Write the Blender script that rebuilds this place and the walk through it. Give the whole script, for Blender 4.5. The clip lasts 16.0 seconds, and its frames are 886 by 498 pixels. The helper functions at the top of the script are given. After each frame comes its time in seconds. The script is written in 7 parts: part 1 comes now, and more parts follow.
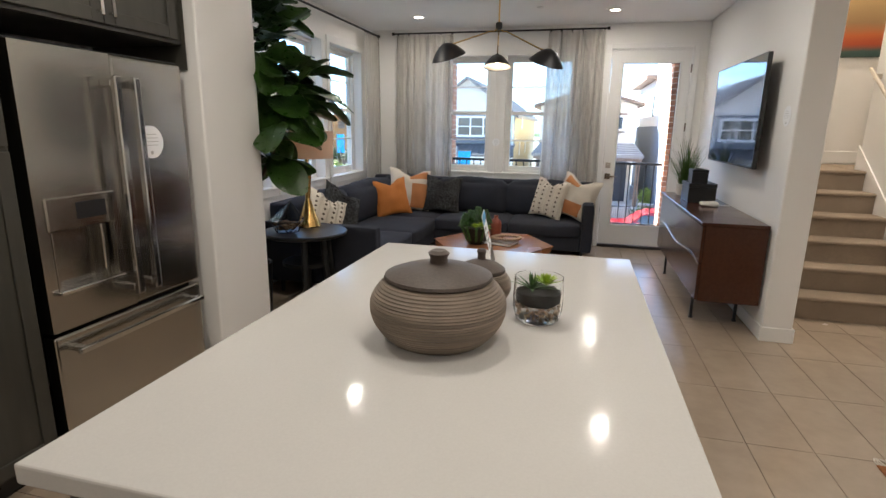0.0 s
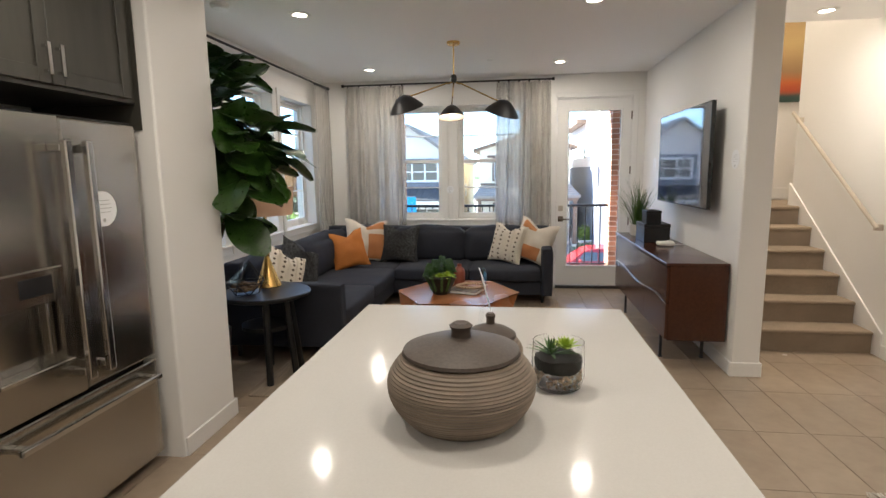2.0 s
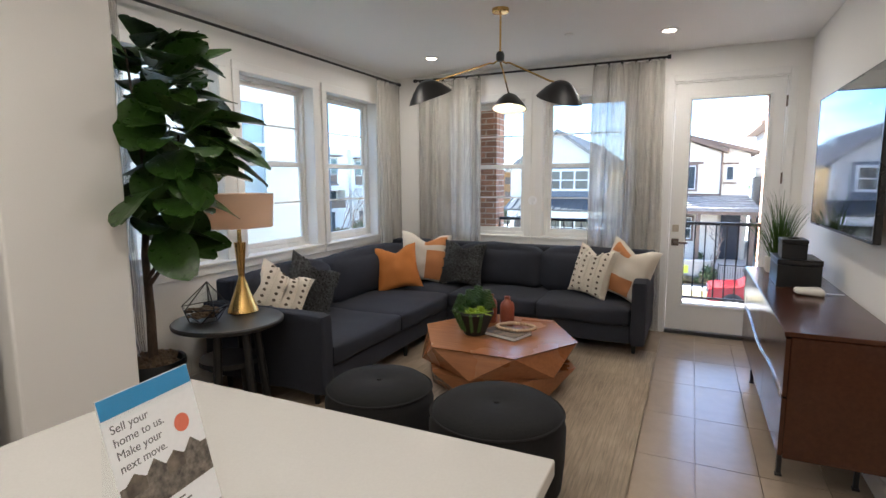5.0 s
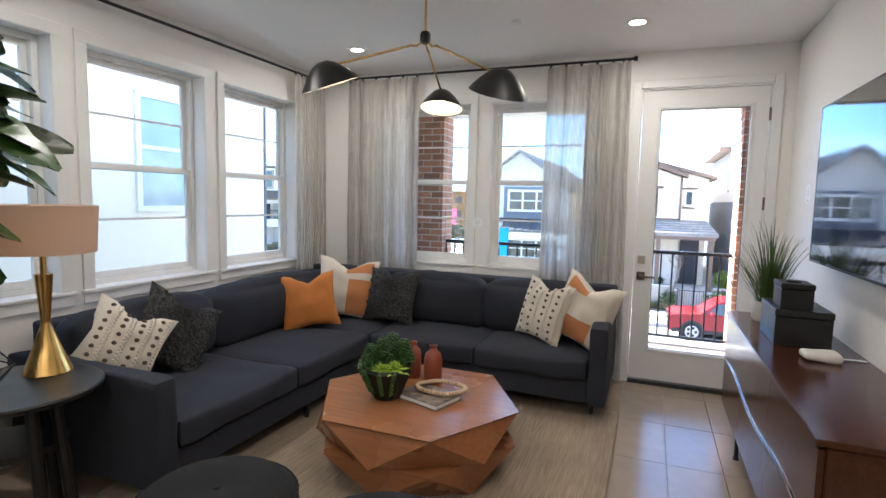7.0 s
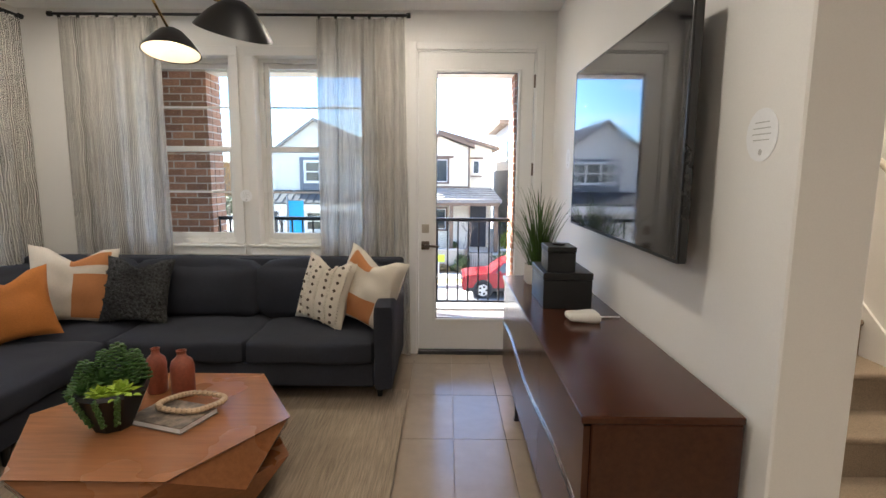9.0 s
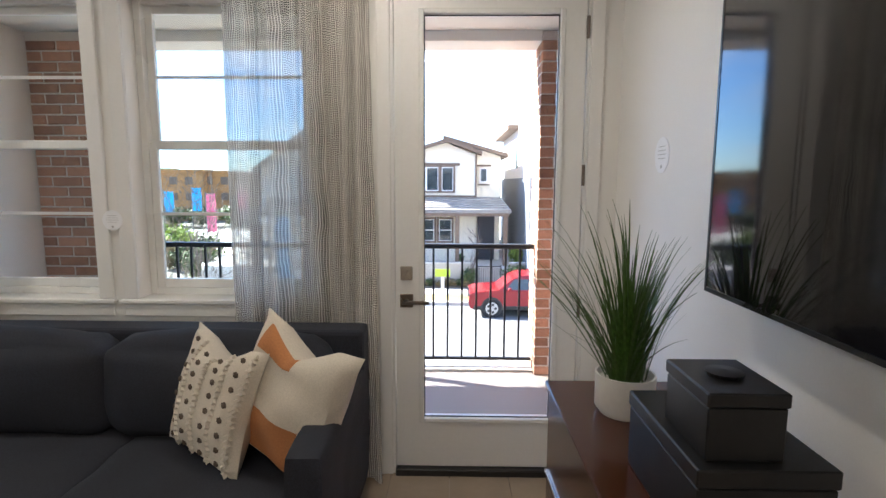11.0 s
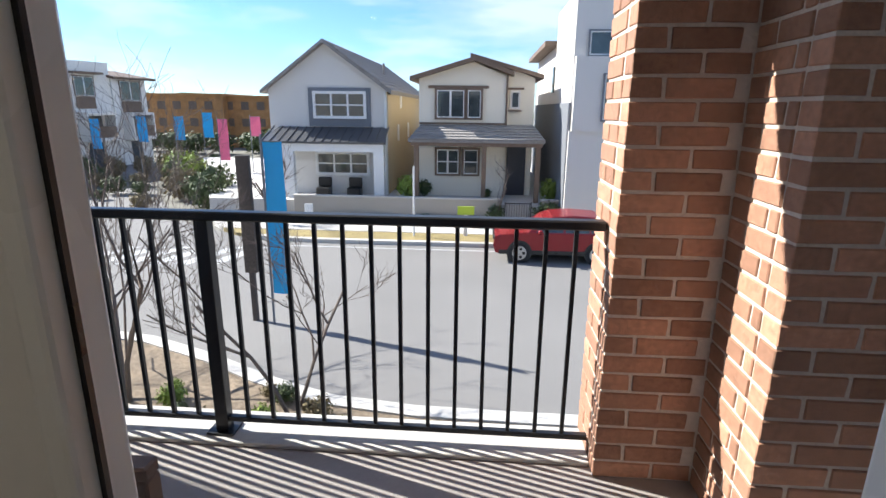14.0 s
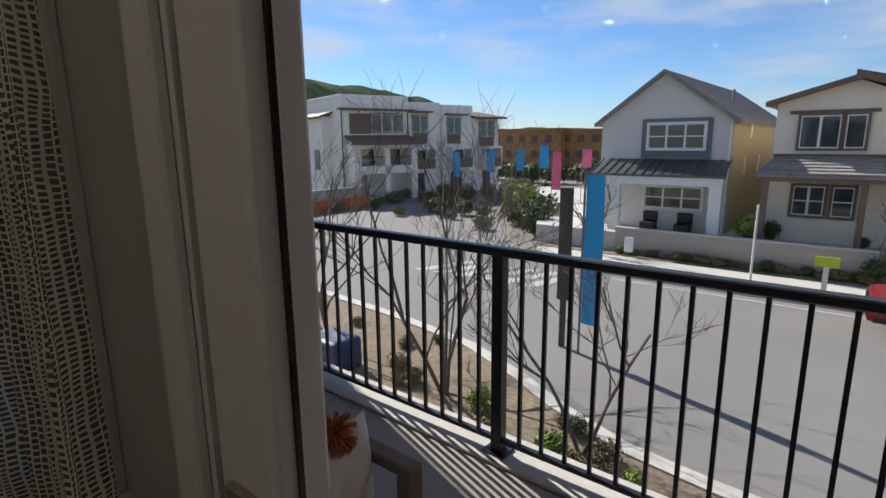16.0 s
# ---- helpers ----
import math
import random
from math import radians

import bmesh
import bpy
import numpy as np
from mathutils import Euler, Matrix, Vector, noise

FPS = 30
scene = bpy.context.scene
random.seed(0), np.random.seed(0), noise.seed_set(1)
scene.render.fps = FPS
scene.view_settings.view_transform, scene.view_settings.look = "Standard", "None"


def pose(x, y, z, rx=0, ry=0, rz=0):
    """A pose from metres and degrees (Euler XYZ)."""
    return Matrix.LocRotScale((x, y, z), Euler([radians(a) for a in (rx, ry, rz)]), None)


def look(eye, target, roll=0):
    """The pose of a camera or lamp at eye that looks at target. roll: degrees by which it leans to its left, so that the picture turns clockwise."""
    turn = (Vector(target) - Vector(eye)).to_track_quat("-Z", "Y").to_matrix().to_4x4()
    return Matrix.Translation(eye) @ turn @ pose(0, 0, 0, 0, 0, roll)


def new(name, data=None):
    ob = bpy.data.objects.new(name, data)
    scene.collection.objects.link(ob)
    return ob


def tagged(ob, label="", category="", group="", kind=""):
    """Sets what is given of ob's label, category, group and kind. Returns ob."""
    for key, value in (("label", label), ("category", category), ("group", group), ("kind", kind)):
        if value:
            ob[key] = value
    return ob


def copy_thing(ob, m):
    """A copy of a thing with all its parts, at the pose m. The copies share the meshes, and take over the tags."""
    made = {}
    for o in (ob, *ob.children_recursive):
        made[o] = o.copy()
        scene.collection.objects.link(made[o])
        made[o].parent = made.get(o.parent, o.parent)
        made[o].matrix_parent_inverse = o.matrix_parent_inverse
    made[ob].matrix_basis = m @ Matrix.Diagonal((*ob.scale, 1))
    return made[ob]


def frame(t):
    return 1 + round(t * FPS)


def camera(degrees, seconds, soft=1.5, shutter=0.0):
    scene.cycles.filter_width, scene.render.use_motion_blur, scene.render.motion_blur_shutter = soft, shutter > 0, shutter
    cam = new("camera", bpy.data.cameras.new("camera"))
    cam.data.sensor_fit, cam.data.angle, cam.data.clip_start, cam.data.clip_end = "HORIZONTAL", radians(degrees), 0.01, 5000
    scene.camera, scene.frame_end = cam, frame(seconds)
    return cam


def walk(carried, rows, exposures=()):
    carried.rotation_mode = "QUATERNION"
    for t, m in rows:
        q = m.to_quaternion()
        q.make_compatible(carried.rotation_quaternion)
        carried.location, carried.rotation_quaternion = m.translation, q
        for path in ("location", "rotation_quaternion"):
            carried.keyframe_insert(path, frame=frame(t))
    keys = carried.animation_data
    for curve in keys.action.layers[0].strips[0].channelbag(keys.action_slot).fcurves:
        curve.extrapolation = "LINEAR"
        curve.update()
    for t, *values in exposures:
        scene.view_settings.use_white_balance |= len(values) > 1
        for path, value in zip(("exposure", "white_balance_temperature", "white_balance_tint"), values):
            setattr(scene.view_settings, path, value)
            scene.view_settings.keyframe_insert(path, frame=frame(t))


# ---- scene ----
cam = camera(80.4, 16.0)
PATH = [
    (0, (0.042, 0.048, 1.517), (-0.43, 1.938, 1.064), 0.9),
    (0.5, (0.024, -0.016, 1.524), (-0.235, 1.913, 1.061), -0.1),
    (1, (-0.042, -0.061, 1.557), (-0.255, 1.876, 1.108), -0.8),
    (1.5, (-0.131, 0.01, 1.538), (-0.355, 1.964, 1.174), -0.4),
    (2, (-0.182, 0.122, 1.568), (-0.448, 2.082, 1.277), -0.8),
    (2.5, (-0.188, 0.177, 1.548), (-0.439, 2.146, 1.305), -0.6),
    (3, (0.028, 0.289, 1.541), (-0.221, 2.262, 1.327), -0.7),
    (3.5, (0.26, 0.497, 1.548), (-0.015, 2.468, 1.352), -0.7),
    (4, (0.392, 0.806, 1.585), (0.029, 2.761, 1.371), -0.9),
    (4.5, (0.558, 1.159, 1.552), (-0.131, 3.02, 1.302), -1.1),
    (4.7, (0.571, 1.288, 1.542), (-0.251, 3.092, 1.278), -0.8),
    (6.8, (0.5, 2.436, 1.564), (-0.394, 4.211, 1.342), 0.8),
    (7, (0.49, 2.462, 1.536), (-0.241, 4.314, 1.349), 1.3),
    (7.5, (0.478, 2.47, 1.537), (0.161, 4.438, 1.379), 2.2),
    (8, (0.49, 2.48, 1.537), (0.4, 4.468, 1.339), 1.5),
    (8.5, (0.502, 2.579, 1.523), (0.482, 4.562, 1.262), 0.9),
    (9, (0.601, 2.891, 1.519), (0.591, 4.871, 1.235), 0.4),
    (9.2, (0.628, 3.038, 1.526), (0.618, 5.018, 1.238), 0.3),
    (11.3, (0.676, 4.894, 1.523), (0.631, 6.878, 1.272), 0.4),
    (11.5, (0.687, 5.088, 1.522), (0.636, 7.071, 1.267), 0.6),
    (12, (0.702, 5.552, 1.525), (0.646, 7.536, 1.278), 0.6),
    (12.5, (0.664, 5.949, 1.517), (0.63, 7.932, 1.263), 0.8),
    (13, (0.669, 6.296, 1.503), (0.664, 8.278, 1.239), 0.8),
    (13.5, (0.733, 6.616, 1.472), (0.711, 8.581, 1.102), 0.6),
    (14, (0.84, 6.856, 1.438), (0.698, 8.783, 0.923), 0.6),
    (14.5, (0.994, 6.969, 1.458), (0.451, 8.816, 0.917), -0.2),
    (15, (1.016, 6.976, 1.478), (0.13, 8.703, 0.994), -0.5),
    (15.5, (1.02, 6.979, 1.482), (-0.027, 8.629, 1.055), -0.7),
    (16, (0.961, 6.925, 1.504), (-0.273, 8.446, 1.099), -0.6),
]
DOWN = 1.2
EXPOSURES = [(0, 3.3, 5900, 10), (0.5, 3.35, 6200, 10), (3.0, 3.4, 5950, 10), (4.7, 3.4, 5850, 10), (7.0, 3.45, 5700, 10), (7.5, 3.35, 6000, 10), (9.2, 3.3, 6200, 10), (11.3, 2.95, 6050, 10), (12.5, 2.3, 6350, 10), (13.5, 1.7, 6200, 10), (14.0, 1.45, 6300, 10), (14.5, 1.2, 6500, 10), (15.5, 0.8, 6500, 10), (16, 0.65, 6600, 10)]
walk(cam, [(t, look(eye, target, roll)) for t, eye, target, roll in PATH], EXPOSURES)

# ---------------------------------------------------------------- world and sun
SUN_TO = Vector((-1.38, 0.45, 1.05)).normalized()
world = bpy.data.worlds.new("sky")
scene.world = world
world.use_nodes = True
wn, wl = world.node_tree.nodes, world.node_tree.links
wn.clear()
w_out = wn.new("ShaderNodeOutputWorld")
w_bg = wn.new("ShaderNodeBackground")
w_sky = wn.new("ShaderNodeTexSky")
w_sky.sky_type = "NISHITA"
w_sky.sun_disc = False
w_sky.sun_elevation = math.asin(SUN_TO.z)
w_sky.sun_rotation = math.atan2(SUN_TO.x, SUN_TO.y)
w_sky.air_density, w_sky.dust_density, w_sky.ozone_density = 1.0, 0.12, 4.5
w_co = wn.new("ShaderNodeTexCoord")
w_map = wn.new("ShaderNodeMapping")
w_map.inputs["Scale"].default_value = (1.3, 2.2, 6.5)
w_noise = wn.new("ShaderNodeTexNoise")
w_noise.inputs["Scale"].default_value = 2.1
w_noise.inputs["Detail"].default_value = 7
w_noise.inputs["Roughness"].default_value = 0.58
w_ramp = wn.new("ShaderNodeValToRGB")
w_ramp.color_ramp.elements[0].position = 0.45
w_ramp.color_ramp.elements[0].color = (0, 0, 0, 1)
w_ramp.color_ramp.elements[1].position = 0.66
w_ramp.color_ramp.elements[1].color = (0.72, 0.72, 0.72, 1)
w_mix = wn.new("ShaderNodeMix")
w_mix.data_type = "RGBA"
w_mix.inputs["B"].default_value = (5.0, 5.4, 6.0, 1)
wl.new(w_co.outputs["Generated"], w_map.inputs["Vector"])
wl.new(w_map.outputs["Vector"], w_noise.inputs["Vector"])
wl.new(w_noise.outputs["Fac"], w_ramp.inputs["Fac"])
wl.new(w_ramp.outputs["Color"], w_mix.inputs["Factor"])
w_tint = wn.new("ShaderNodeMix")
w_tint.data_type, w_tint.blend_type = "RGBA", "MULTIPLY"
w_tint.inputs["Factor"].default_value = 1.0
w_tint.inputs["B"].default_value = (0.66, 0.80, 1.0, 1)
wl.new(w_sky.outputs["Color"], w_tint.inputs["A"])
wl.new(w_tint.outputs["Result"], w_mix.inputs["A"])
wl.new(w_mix.outputs["Result"], w_bg.inputs["Color"])
w_bg.inputs["Strength"].default_value = 0.085
wl.new(w_bg.outputs["Background"], w_out.inputs["Surface"])

sun = new("sun", bpy.data.lights.new("sun", "SUN"))
sun.data.energy, sun.data.angle, sun.data.color = 4.8, radians(0.53), (1.0, 0.95, 0.87)
sun.matrix_world = look(SUN_TO * 40, (0, 0, 0))

CEIL = 2.78


def area_lamp(name, m, sx, sy, power, color, shape="RECTANGLE"):
    d = bpy.data.lights.new(name, "AREA")
    d.shape, d.size, d.size_y, d.energy, d.color = shape, sx, sy, power, color
    o = new(name, d)
    o.matrix_world = m
    return o


def point_lamp(name, p, power, color, r=0.03):
    d = bpy.data.lights.new(name, "POINT")
    d.energy, d.color, d.shadow_soft_size = power, color, r
    o = new(name, d)
    o.location = p
    return o


WARM = (1.0, 0.88, 0.72)
DOWNLIGHTS = [(-1.82, 4.19), (-1.89, 6.42), (0.33, 6.40), (0.385, 4.22), (2.24, 4.82),
              # this row is unseen, added to light the kitchen end
              (-1.5, 1.55), (0.4, 1.0), (-0.9, -0.9), (0.5, -1.4), (2.1, 1.2), (-0.45, 2.0)]
for lx, ly in DOWNLIGHTS:
    area_lamp("downlight_lamp", look((lx, ly, CEIL - 0.012), (lx, ly + 0.0001, 0)), 0.1, 0.1, DOWN, WARM, "DISK")
# unseen lamp, added to warm and brighten the stair walls
area_lamp("added_stairwell_lamp", look((2.3, 6.5, 5.58), (2.3, 6.5001, 0)), 0.2, 0.2, 8, (1.0, 0.82, 0.60), "DISK")
PENDANT = (-0.755, 5.27)
SHADES = [(-1.146, 4.913, 2.18, 222), (-0.296, 5.194, 2.15, -20), (-0.83, 5.72, 2.18, 100)]
for sx, sy, sz, _ in SHADES:
    point_lamp("pendant_lamp", (sx, sy, sz - 0.05), 0.13, (1.0, 0.72, 0.42), 0.025)
LAMP = (-2.13, 4.03)
point_lamp("table_lamp_bulb", (LAMP[0], LAMP[1], 1.37), 0.12, WARM, 0.03)


# ---------------------------------------------------------------- materials
def col(c):
    return (*c, 1) if len(c) == 3 else c


class Nodes:
    """A material's tree with short ways to add and join nodes."""

    def __init__(self, name):
        self.m = bpy.data.materials.new(name)
        self.m.use_nodes = True
        self.t = self.m.node_tree
        self.b = self.t.nodes["Principled BSDF"]
        self.out = self.t.nodes["Material Output"]
        self.co = None
        self.shift = False

    def add(self, kind, **sets):
        n = self.t.nodes.new(kind)
        for k, v in sets.items():
            n.inputs[k.replace("_", " ")].default_value = v
        return n

    def link(self, a, b):
        self.t.links.new(a, b)

    def coords(self, scale=(1, 1, 1), kind="Object", rot=(0, 0, 0)):
        if self.co is None:
            self.co = self.t.nodes.new("ShaderNodeTexCoord")
            if self.shift:
                info = self.t.nodes.new("ShaderNodeObjectInfo")
                far = self.t.nodes.new("ShaderNodeVectorMath")
                far.operation = "MULTIPLY_ADD"
                far.inputs[1].default_value = (61.0, 37.0, 83.0)
                self.link(info.outputs["Random"], far.inputs[0])
                self.link(self.co.outputs[kind], far.inputs[2])
                self.moved = far.outputs[0]
        mp = self.t.nodes.new("ShaderNodeMapping")
        mp.inputs["Scale"].default_value = scale
        mp.inputs["Rotation"].default_value = rot
        self.link(self.moved if self.shift else self.co.outputs[kind], mp.inputs["Vector"])
        return mp.outputs["Vector"]

    def noise(self, scale, detail=4, rough=0.55, stretch=(1, 1, 1)):
        n = self.add("ShaderNodeTexNoise", Scale=scale, Detail=detail, Roughness=rough)
        self.link(self.coords(stretch), n.inputs["Vector"])
        return n.outputs["Fac"]

    def ramp(self, fac, stops):
        r = self.t.nodes.new("ShaderNodeValToRGB")
        while len(r.color_ramp.elements) < len(stops):
            r.color_ramp.elements.new(0.5)
        for e, (p, c) in zip(r.color_ramp.elements, stops):
            e.position, e.color = p, col(c)
        self.link(fac, r.inputs["Fac"])
        return r.outputs["Color"]

    def mix(self, fac, a, b, blend="MIX"):
        n = self.t.nodes.new("ShaderNodeMix")
        n.data_type, n.blend_type = "RGBA", blend
        for s, v in (("Factor", fac), ("A", a), ("B", b)):
            if hasattr(v, "is_linked"):
                self.link(v, n.inputs[s])
            else:
                n.inputs[s].default_value = v if s == "Factor" else col(v)
        return n.outputs["Result"]

    def math(self, op, a, b=0.0):
        n = self.t.nodes.new("ShaderNodeMath")
        n.operation = op
        for i, v in enumerate((a, b)):
            if hasattr(v, "is_linked"):
                self.link(v, n.inputs[i])
            else:
                n.inputs[i].default_value = v
        return n.outputs[0]

    def base(self, c):
        if hasattr(c, "is_linked"):
            self.link(c, self.b.inputs["Base Color"])
        else:
            self.b.inputs["Base Color"].default_value = col(c)

    def bump(self, h, strength=0.2, dist=0.01):
        n = self.add("ShaderNodeBump", Strength=strength, Distance=dist)
        self.link(h, n.inputs["Height"])
        self.link(n.outputs["Normal"], self.b.inputs["Normal"])

    def set(self, **kw):
        for k, v in kw.items():
            s = self.b.inputs[k.replace("_", " ")]
            if hasattr(v, "is_linked"):
                self.link(v, s)
            else:
                s.default_value = v
        return self


def shade(c, f):
    return tuple(min(1, v * f) for v in c)


def mat(name, c, rough=0.5, metal=0.0, grain=30, var=0.12, wear=3, bump=0.1, dist=0.004, stretch=(1, 1, 1), rand=0.0, spec=0.5):
    """A surface with grain and broader stains."""
    n = Nodes(name)
    n.shift = rand > 0
    fine = n.noise(grain, 5, 0.6, stretch)
    broad = n.noise(wear, 3, 0.5)
    a = n.ramp(fine, [(0.3, shade(c, 1 - var)), (0.7, shade(c, 1 + var))])
    b = n.ramp(broad, [(0.3, (1 - var * 0.8,) * 3), (0.7, (1, 1, 1))])
    k = n.mix(1.0, a, b, "MULTIPLY")
    if rand:
        info = n.t.nodes.new("ShaderNodeObjectInfo")
        r = n.ramp(info.outputs["Random"], [(0, (1 - rand,) * 3), (1, (1 + rand * 0.6,) * 3)])
        k = n.mix(1.0, k, r, "MULTIPLY")
    n.base(k)
    rr = n.ramp(broad, [(0.25, (max(0, rough - 0.06),) * 3), (0.75, (min(1, rough + 0.06),) * 3)])
    n.set(Roughness=rr, Metallic=metal, Specular_IOR_Level=spec)
    if bump:
        n.bump(fine, bump, dist)
    return n.m


M = {}
M["wall"] = mat("wall_paint", (0.84, 0.825, 0.80), 0.6, grain=220, var=0.02, wear=1.2, bump=0.06, dist=0.002)
M["ceiling"] = mat("ceiling_paint", (0.92, 0.91, 0.895), 0.7, grain=180, var=0.02, wear=1, bump=0.08, dist=0.002)
M["trim"] = mat("trim_paint", (0.82, 0.81, 0.79), 0.35, grain=60, var=0.015, wear=2, bump=0.02)
M["rail_paint"] = mat("handrail_paint", (0.52, 0.45, 0.37), 0.6, grain=60, var=0.03, wear=3, bump=0.02)
M["vinyl"] = mat("window_vinyl", (0.82, 0.82, 0.80), 0.3, grain=40, var=0.015, wear=2, bump=0.0)
M["quartz"] = mat("quartz_top", (0.54, 0.525, 0.50), 0.11, grain=160, var=0.025, wear=4, bump=0.0, spec=0.09)
M["tile"] = mat("porcelain_tile", (0.375, 0.295, 0.22), 0.22, grain=9, var=0.07, wear=1.6, bump=0, rand=0.06, spec=0.6)
M["grout"] = mat("grout", (0.36, 0.295, 0.23), 0.8, grain=120, var=0.1)
M["rug"] = mat("wool_rug", (0.36, 0.285, 0.205), 0.95, grain=45, var=0.28, wear=3, bump=0.7, dist=0.01, stretch=(3, 0.12, 1))
M["cabinet"] = mat("dark_cabinet", (0.052, 0.049, 0.040), 0.42, grain=14, var=0.2, wear=3, bump=0.05, stretch=(1, 1, 0.12))
M["steel"] = mat("brushed_steel", (0.50, 0.475, 0.43), 0.19, 1.0, grain=60, var=0.03, wear=1.5, bump=0.012, stretch=(1, 1, 14))
M["chrome"] = mat("polished_steel", (0.72, 0.71, 0.69), 0.13, 1.0, grain=50, var=0.03, bump=0)
M["nickel"] = mat("satin_nickel", (0.52, 0.47, 0.41), 0.3, 1.0, grain=50, var=0.04, bump=0)
M["dark_nickel"] = mat("aged_nickel", (0.20, 0.165, 0.14), 0.3, 1.0, grain=50, var=0.06, bump=0)
M["plastic_dark"] = mat("dark_plastic", (0.015, 0.015, 0.016), 0.3, grain=50, var=0.1, bump=0)
M["sofa"] = mat("charcoal_fabric", (0.023, 0.026, 0.038), 0.9, grain=240, var=0.35, wear=3, bump=0.35, dist=0.003)
M["ottoman"] = mat("black_boucle", (0.008, 0.008, 0.009), 0.95, grain=130, var=0.4, wear=4, bump=0.6, dist=0.006)
M["orange_cloth"] = mat("ochre_cloth", (0.50, 0.175, 0.035), 0.9, grain=200, var=0.15, wear=4, bump=0.3, dist=0.003)
M["cream_cloth"] = mat("cream_cloth", (0.66, 0.60, 0.51), 0.9, grain=180, var=0.10, wear=4, bump=0.3, dist=0.003)
M["tan_cloth"] = mat("tan_cloth", (0.48, 0.20, 0.075), 0.9, grain=180, var=0.12, wear=4, bump=0.3, dist=0.003)
M["rust_cloth"] = mat("rust_yarn", (0.42, 0.11, 0.03), 0.9, grain=180, var=0.12, wear=4, bump=0.3, dist=0.003)
M["boucle"] = mat("dark_woven_boucle", (0.06, 0.06, 0.06), 0.95, grain=55, var=0.9, wear=4, bump=1.0, dist=0.02)
M["knot"] = mat("dark_knot", (0.10, 0.075, 0.055), 0.9, grain=90, var=0.2)
M["oak"] = mat("warm_wood", (0.33, 0.135, 0.055), 0.26, grain=7, var=0.16, wear=2, bump=0.04, stretch=(0.6, 7, 7))
M["walnut"] = mat("dark_red_walnut", (0.062, 0.020, 0.010), 0.2, grain=7, var=0.18, wear=2, bump=0.03, stretch=(7, 0.5, 7))
M["black_metal"] = mat("black_metal", (0.010, 0.010, 0.011), 0.42, 0.0, grain=60, var=0.15, bump=0.05)
M["black_wood"] = mat("black_wood", (0.008, 0.008, 0.008), 0.38, grain=12, var=0.3, wear=3, bump=0.06, stretch=(1, 6, 1))
M["brass"] = mat("brass", (0.70, 0.46, 0.16), 0.24, 1.0, grain=30, var=0.08, wear=3, bump=0.02)
M["screen"] = mat("tv_screen", (0.006, 0.006, 0.008), 0.045, grain=30, var=0.05, bump=0, spec=0.75)
M["leaf"] = mat("fig_leaf", (0.036, 0.085, 0.014), 0.3, grain=22, var=0.3, wear=5, bump=0.3, dist=0.006)
M["bark"] = mat("bark", (0.085, 0.056, 0.038), 0.9, grain=40, var=0.35, wear=6, bump=0.6, dist=0.008, stretch=(1, 1, 0.3))
M["moss"] = mat("dry_moss", (0.20, 0.13, 0.075), 0.95, grain=60, var=0.5, wear=12, bump=0.9, dist=0.02)
M["clay_dark"] = mat("dark_clay", (0.065, 0.048, 0.037), 0.55, grain=120, var=0.2, wear=7, bump=0.15)
M["clay_band"] = mat("banded_clay", (0.215, 0.17, 0.128), 0.6, grain=9, var=0.42, wear=9, bump=0.15, stretch=(0.3, 0.3, 14))
M["terracotta"] = mat("terracotta", (0.29, 0.075, 0.040), 0.45, grain=70, var=0.15, wear=8, bump=0.06)
M["soil"] = mat("dark_gravel", (0.02, 0.018, 0.016), 0.8, grain=60, var=0.4, bump=0.5)
M["pebble"] = mat("tan_pebble", (0.52, 0.39, 0.27), 0.5, grain=40, var=0.3, rand=0.5, bump=0.1)
M["succulent"] = mat("succulent_green", (0.055, 0.125, 0.028), 0.5, grain=30, var=0.3, bump=0.1)
M["lime"] = mat("lime_succulent", (0.30, 0.43, 0.035), 0.5, grain=30, var=0.25, bump=0.1)
M["blade"] = mat("grass_blade", (0.065, 0.14, 0.022), 0.45, grain=20, var=0.35, bump=0.0)
M["white_ceramic"] = mat("white_ceramic", (0.72, 0.69, 0.64), 0.4, grain=60, var=0.03, bump=0.02)
M["paper"] = mat("paper", (0.90, 0.91, 0.93), 0.6, grain=90, var=0.02, bump=0.0)
M["ink"] = mat("grey_ink", (0.16, 0.16, 0.17), 0.7, grain=90, var=0.05, bump=0)
M["faint_ink"] = mat("pale_grey_ink", (0.50, 0.50, 0.50), 0.7, grain=90, var=0.05, bump=0)
M["sky_blue_ink"] = mat("blue_ink", (0.045, 0.30, 0.62), 0.5, grain=90, var=0.03, bump=0)
M["coral_ink"] = mat("coral_ink", (0.75, 0.19, 0.11), 0.5, grain=90, var=0.03, bump=0)
M["photo"] = mat("printed_photo", (0.21, 0.18, 0.15), 0.5, grain=70, var=0.7, wear=25, bump=0)
M["book_cover"] = mat("book_cover", (0.20, 0.16, 0.125), 0.45, grain=25, var=0.8, wear=14, bump=0)
M["bead"] = mat("wooden_bead", (0.52, 0.37, 0.24), 0.6, grain=60, var=0.15, bump=0.05)
M["carpet"] = mat("stair_carpet", (0.33, 0.255, 0.185), 1.0, grain=190, var=0.22, wear=5, bump=0.8, dist=0.006)
M["orange_rug"] = mat("rust_rug", (0.30, 0.115, 0.035), 0.95, grain=120, var=0.2, bump=0.5)
M["brick"] = mat("clay_brick", (0.45, 0.235, 0.15), 0.85, grain=45, var=0.22, wear=9, bump=0.5, dist=0.006, rand=0.34)
M["mortar"] = mat("mortar", (0.66, 0.58, 0.50), 0.95, grain=90, var=0.15, bump=0.4)
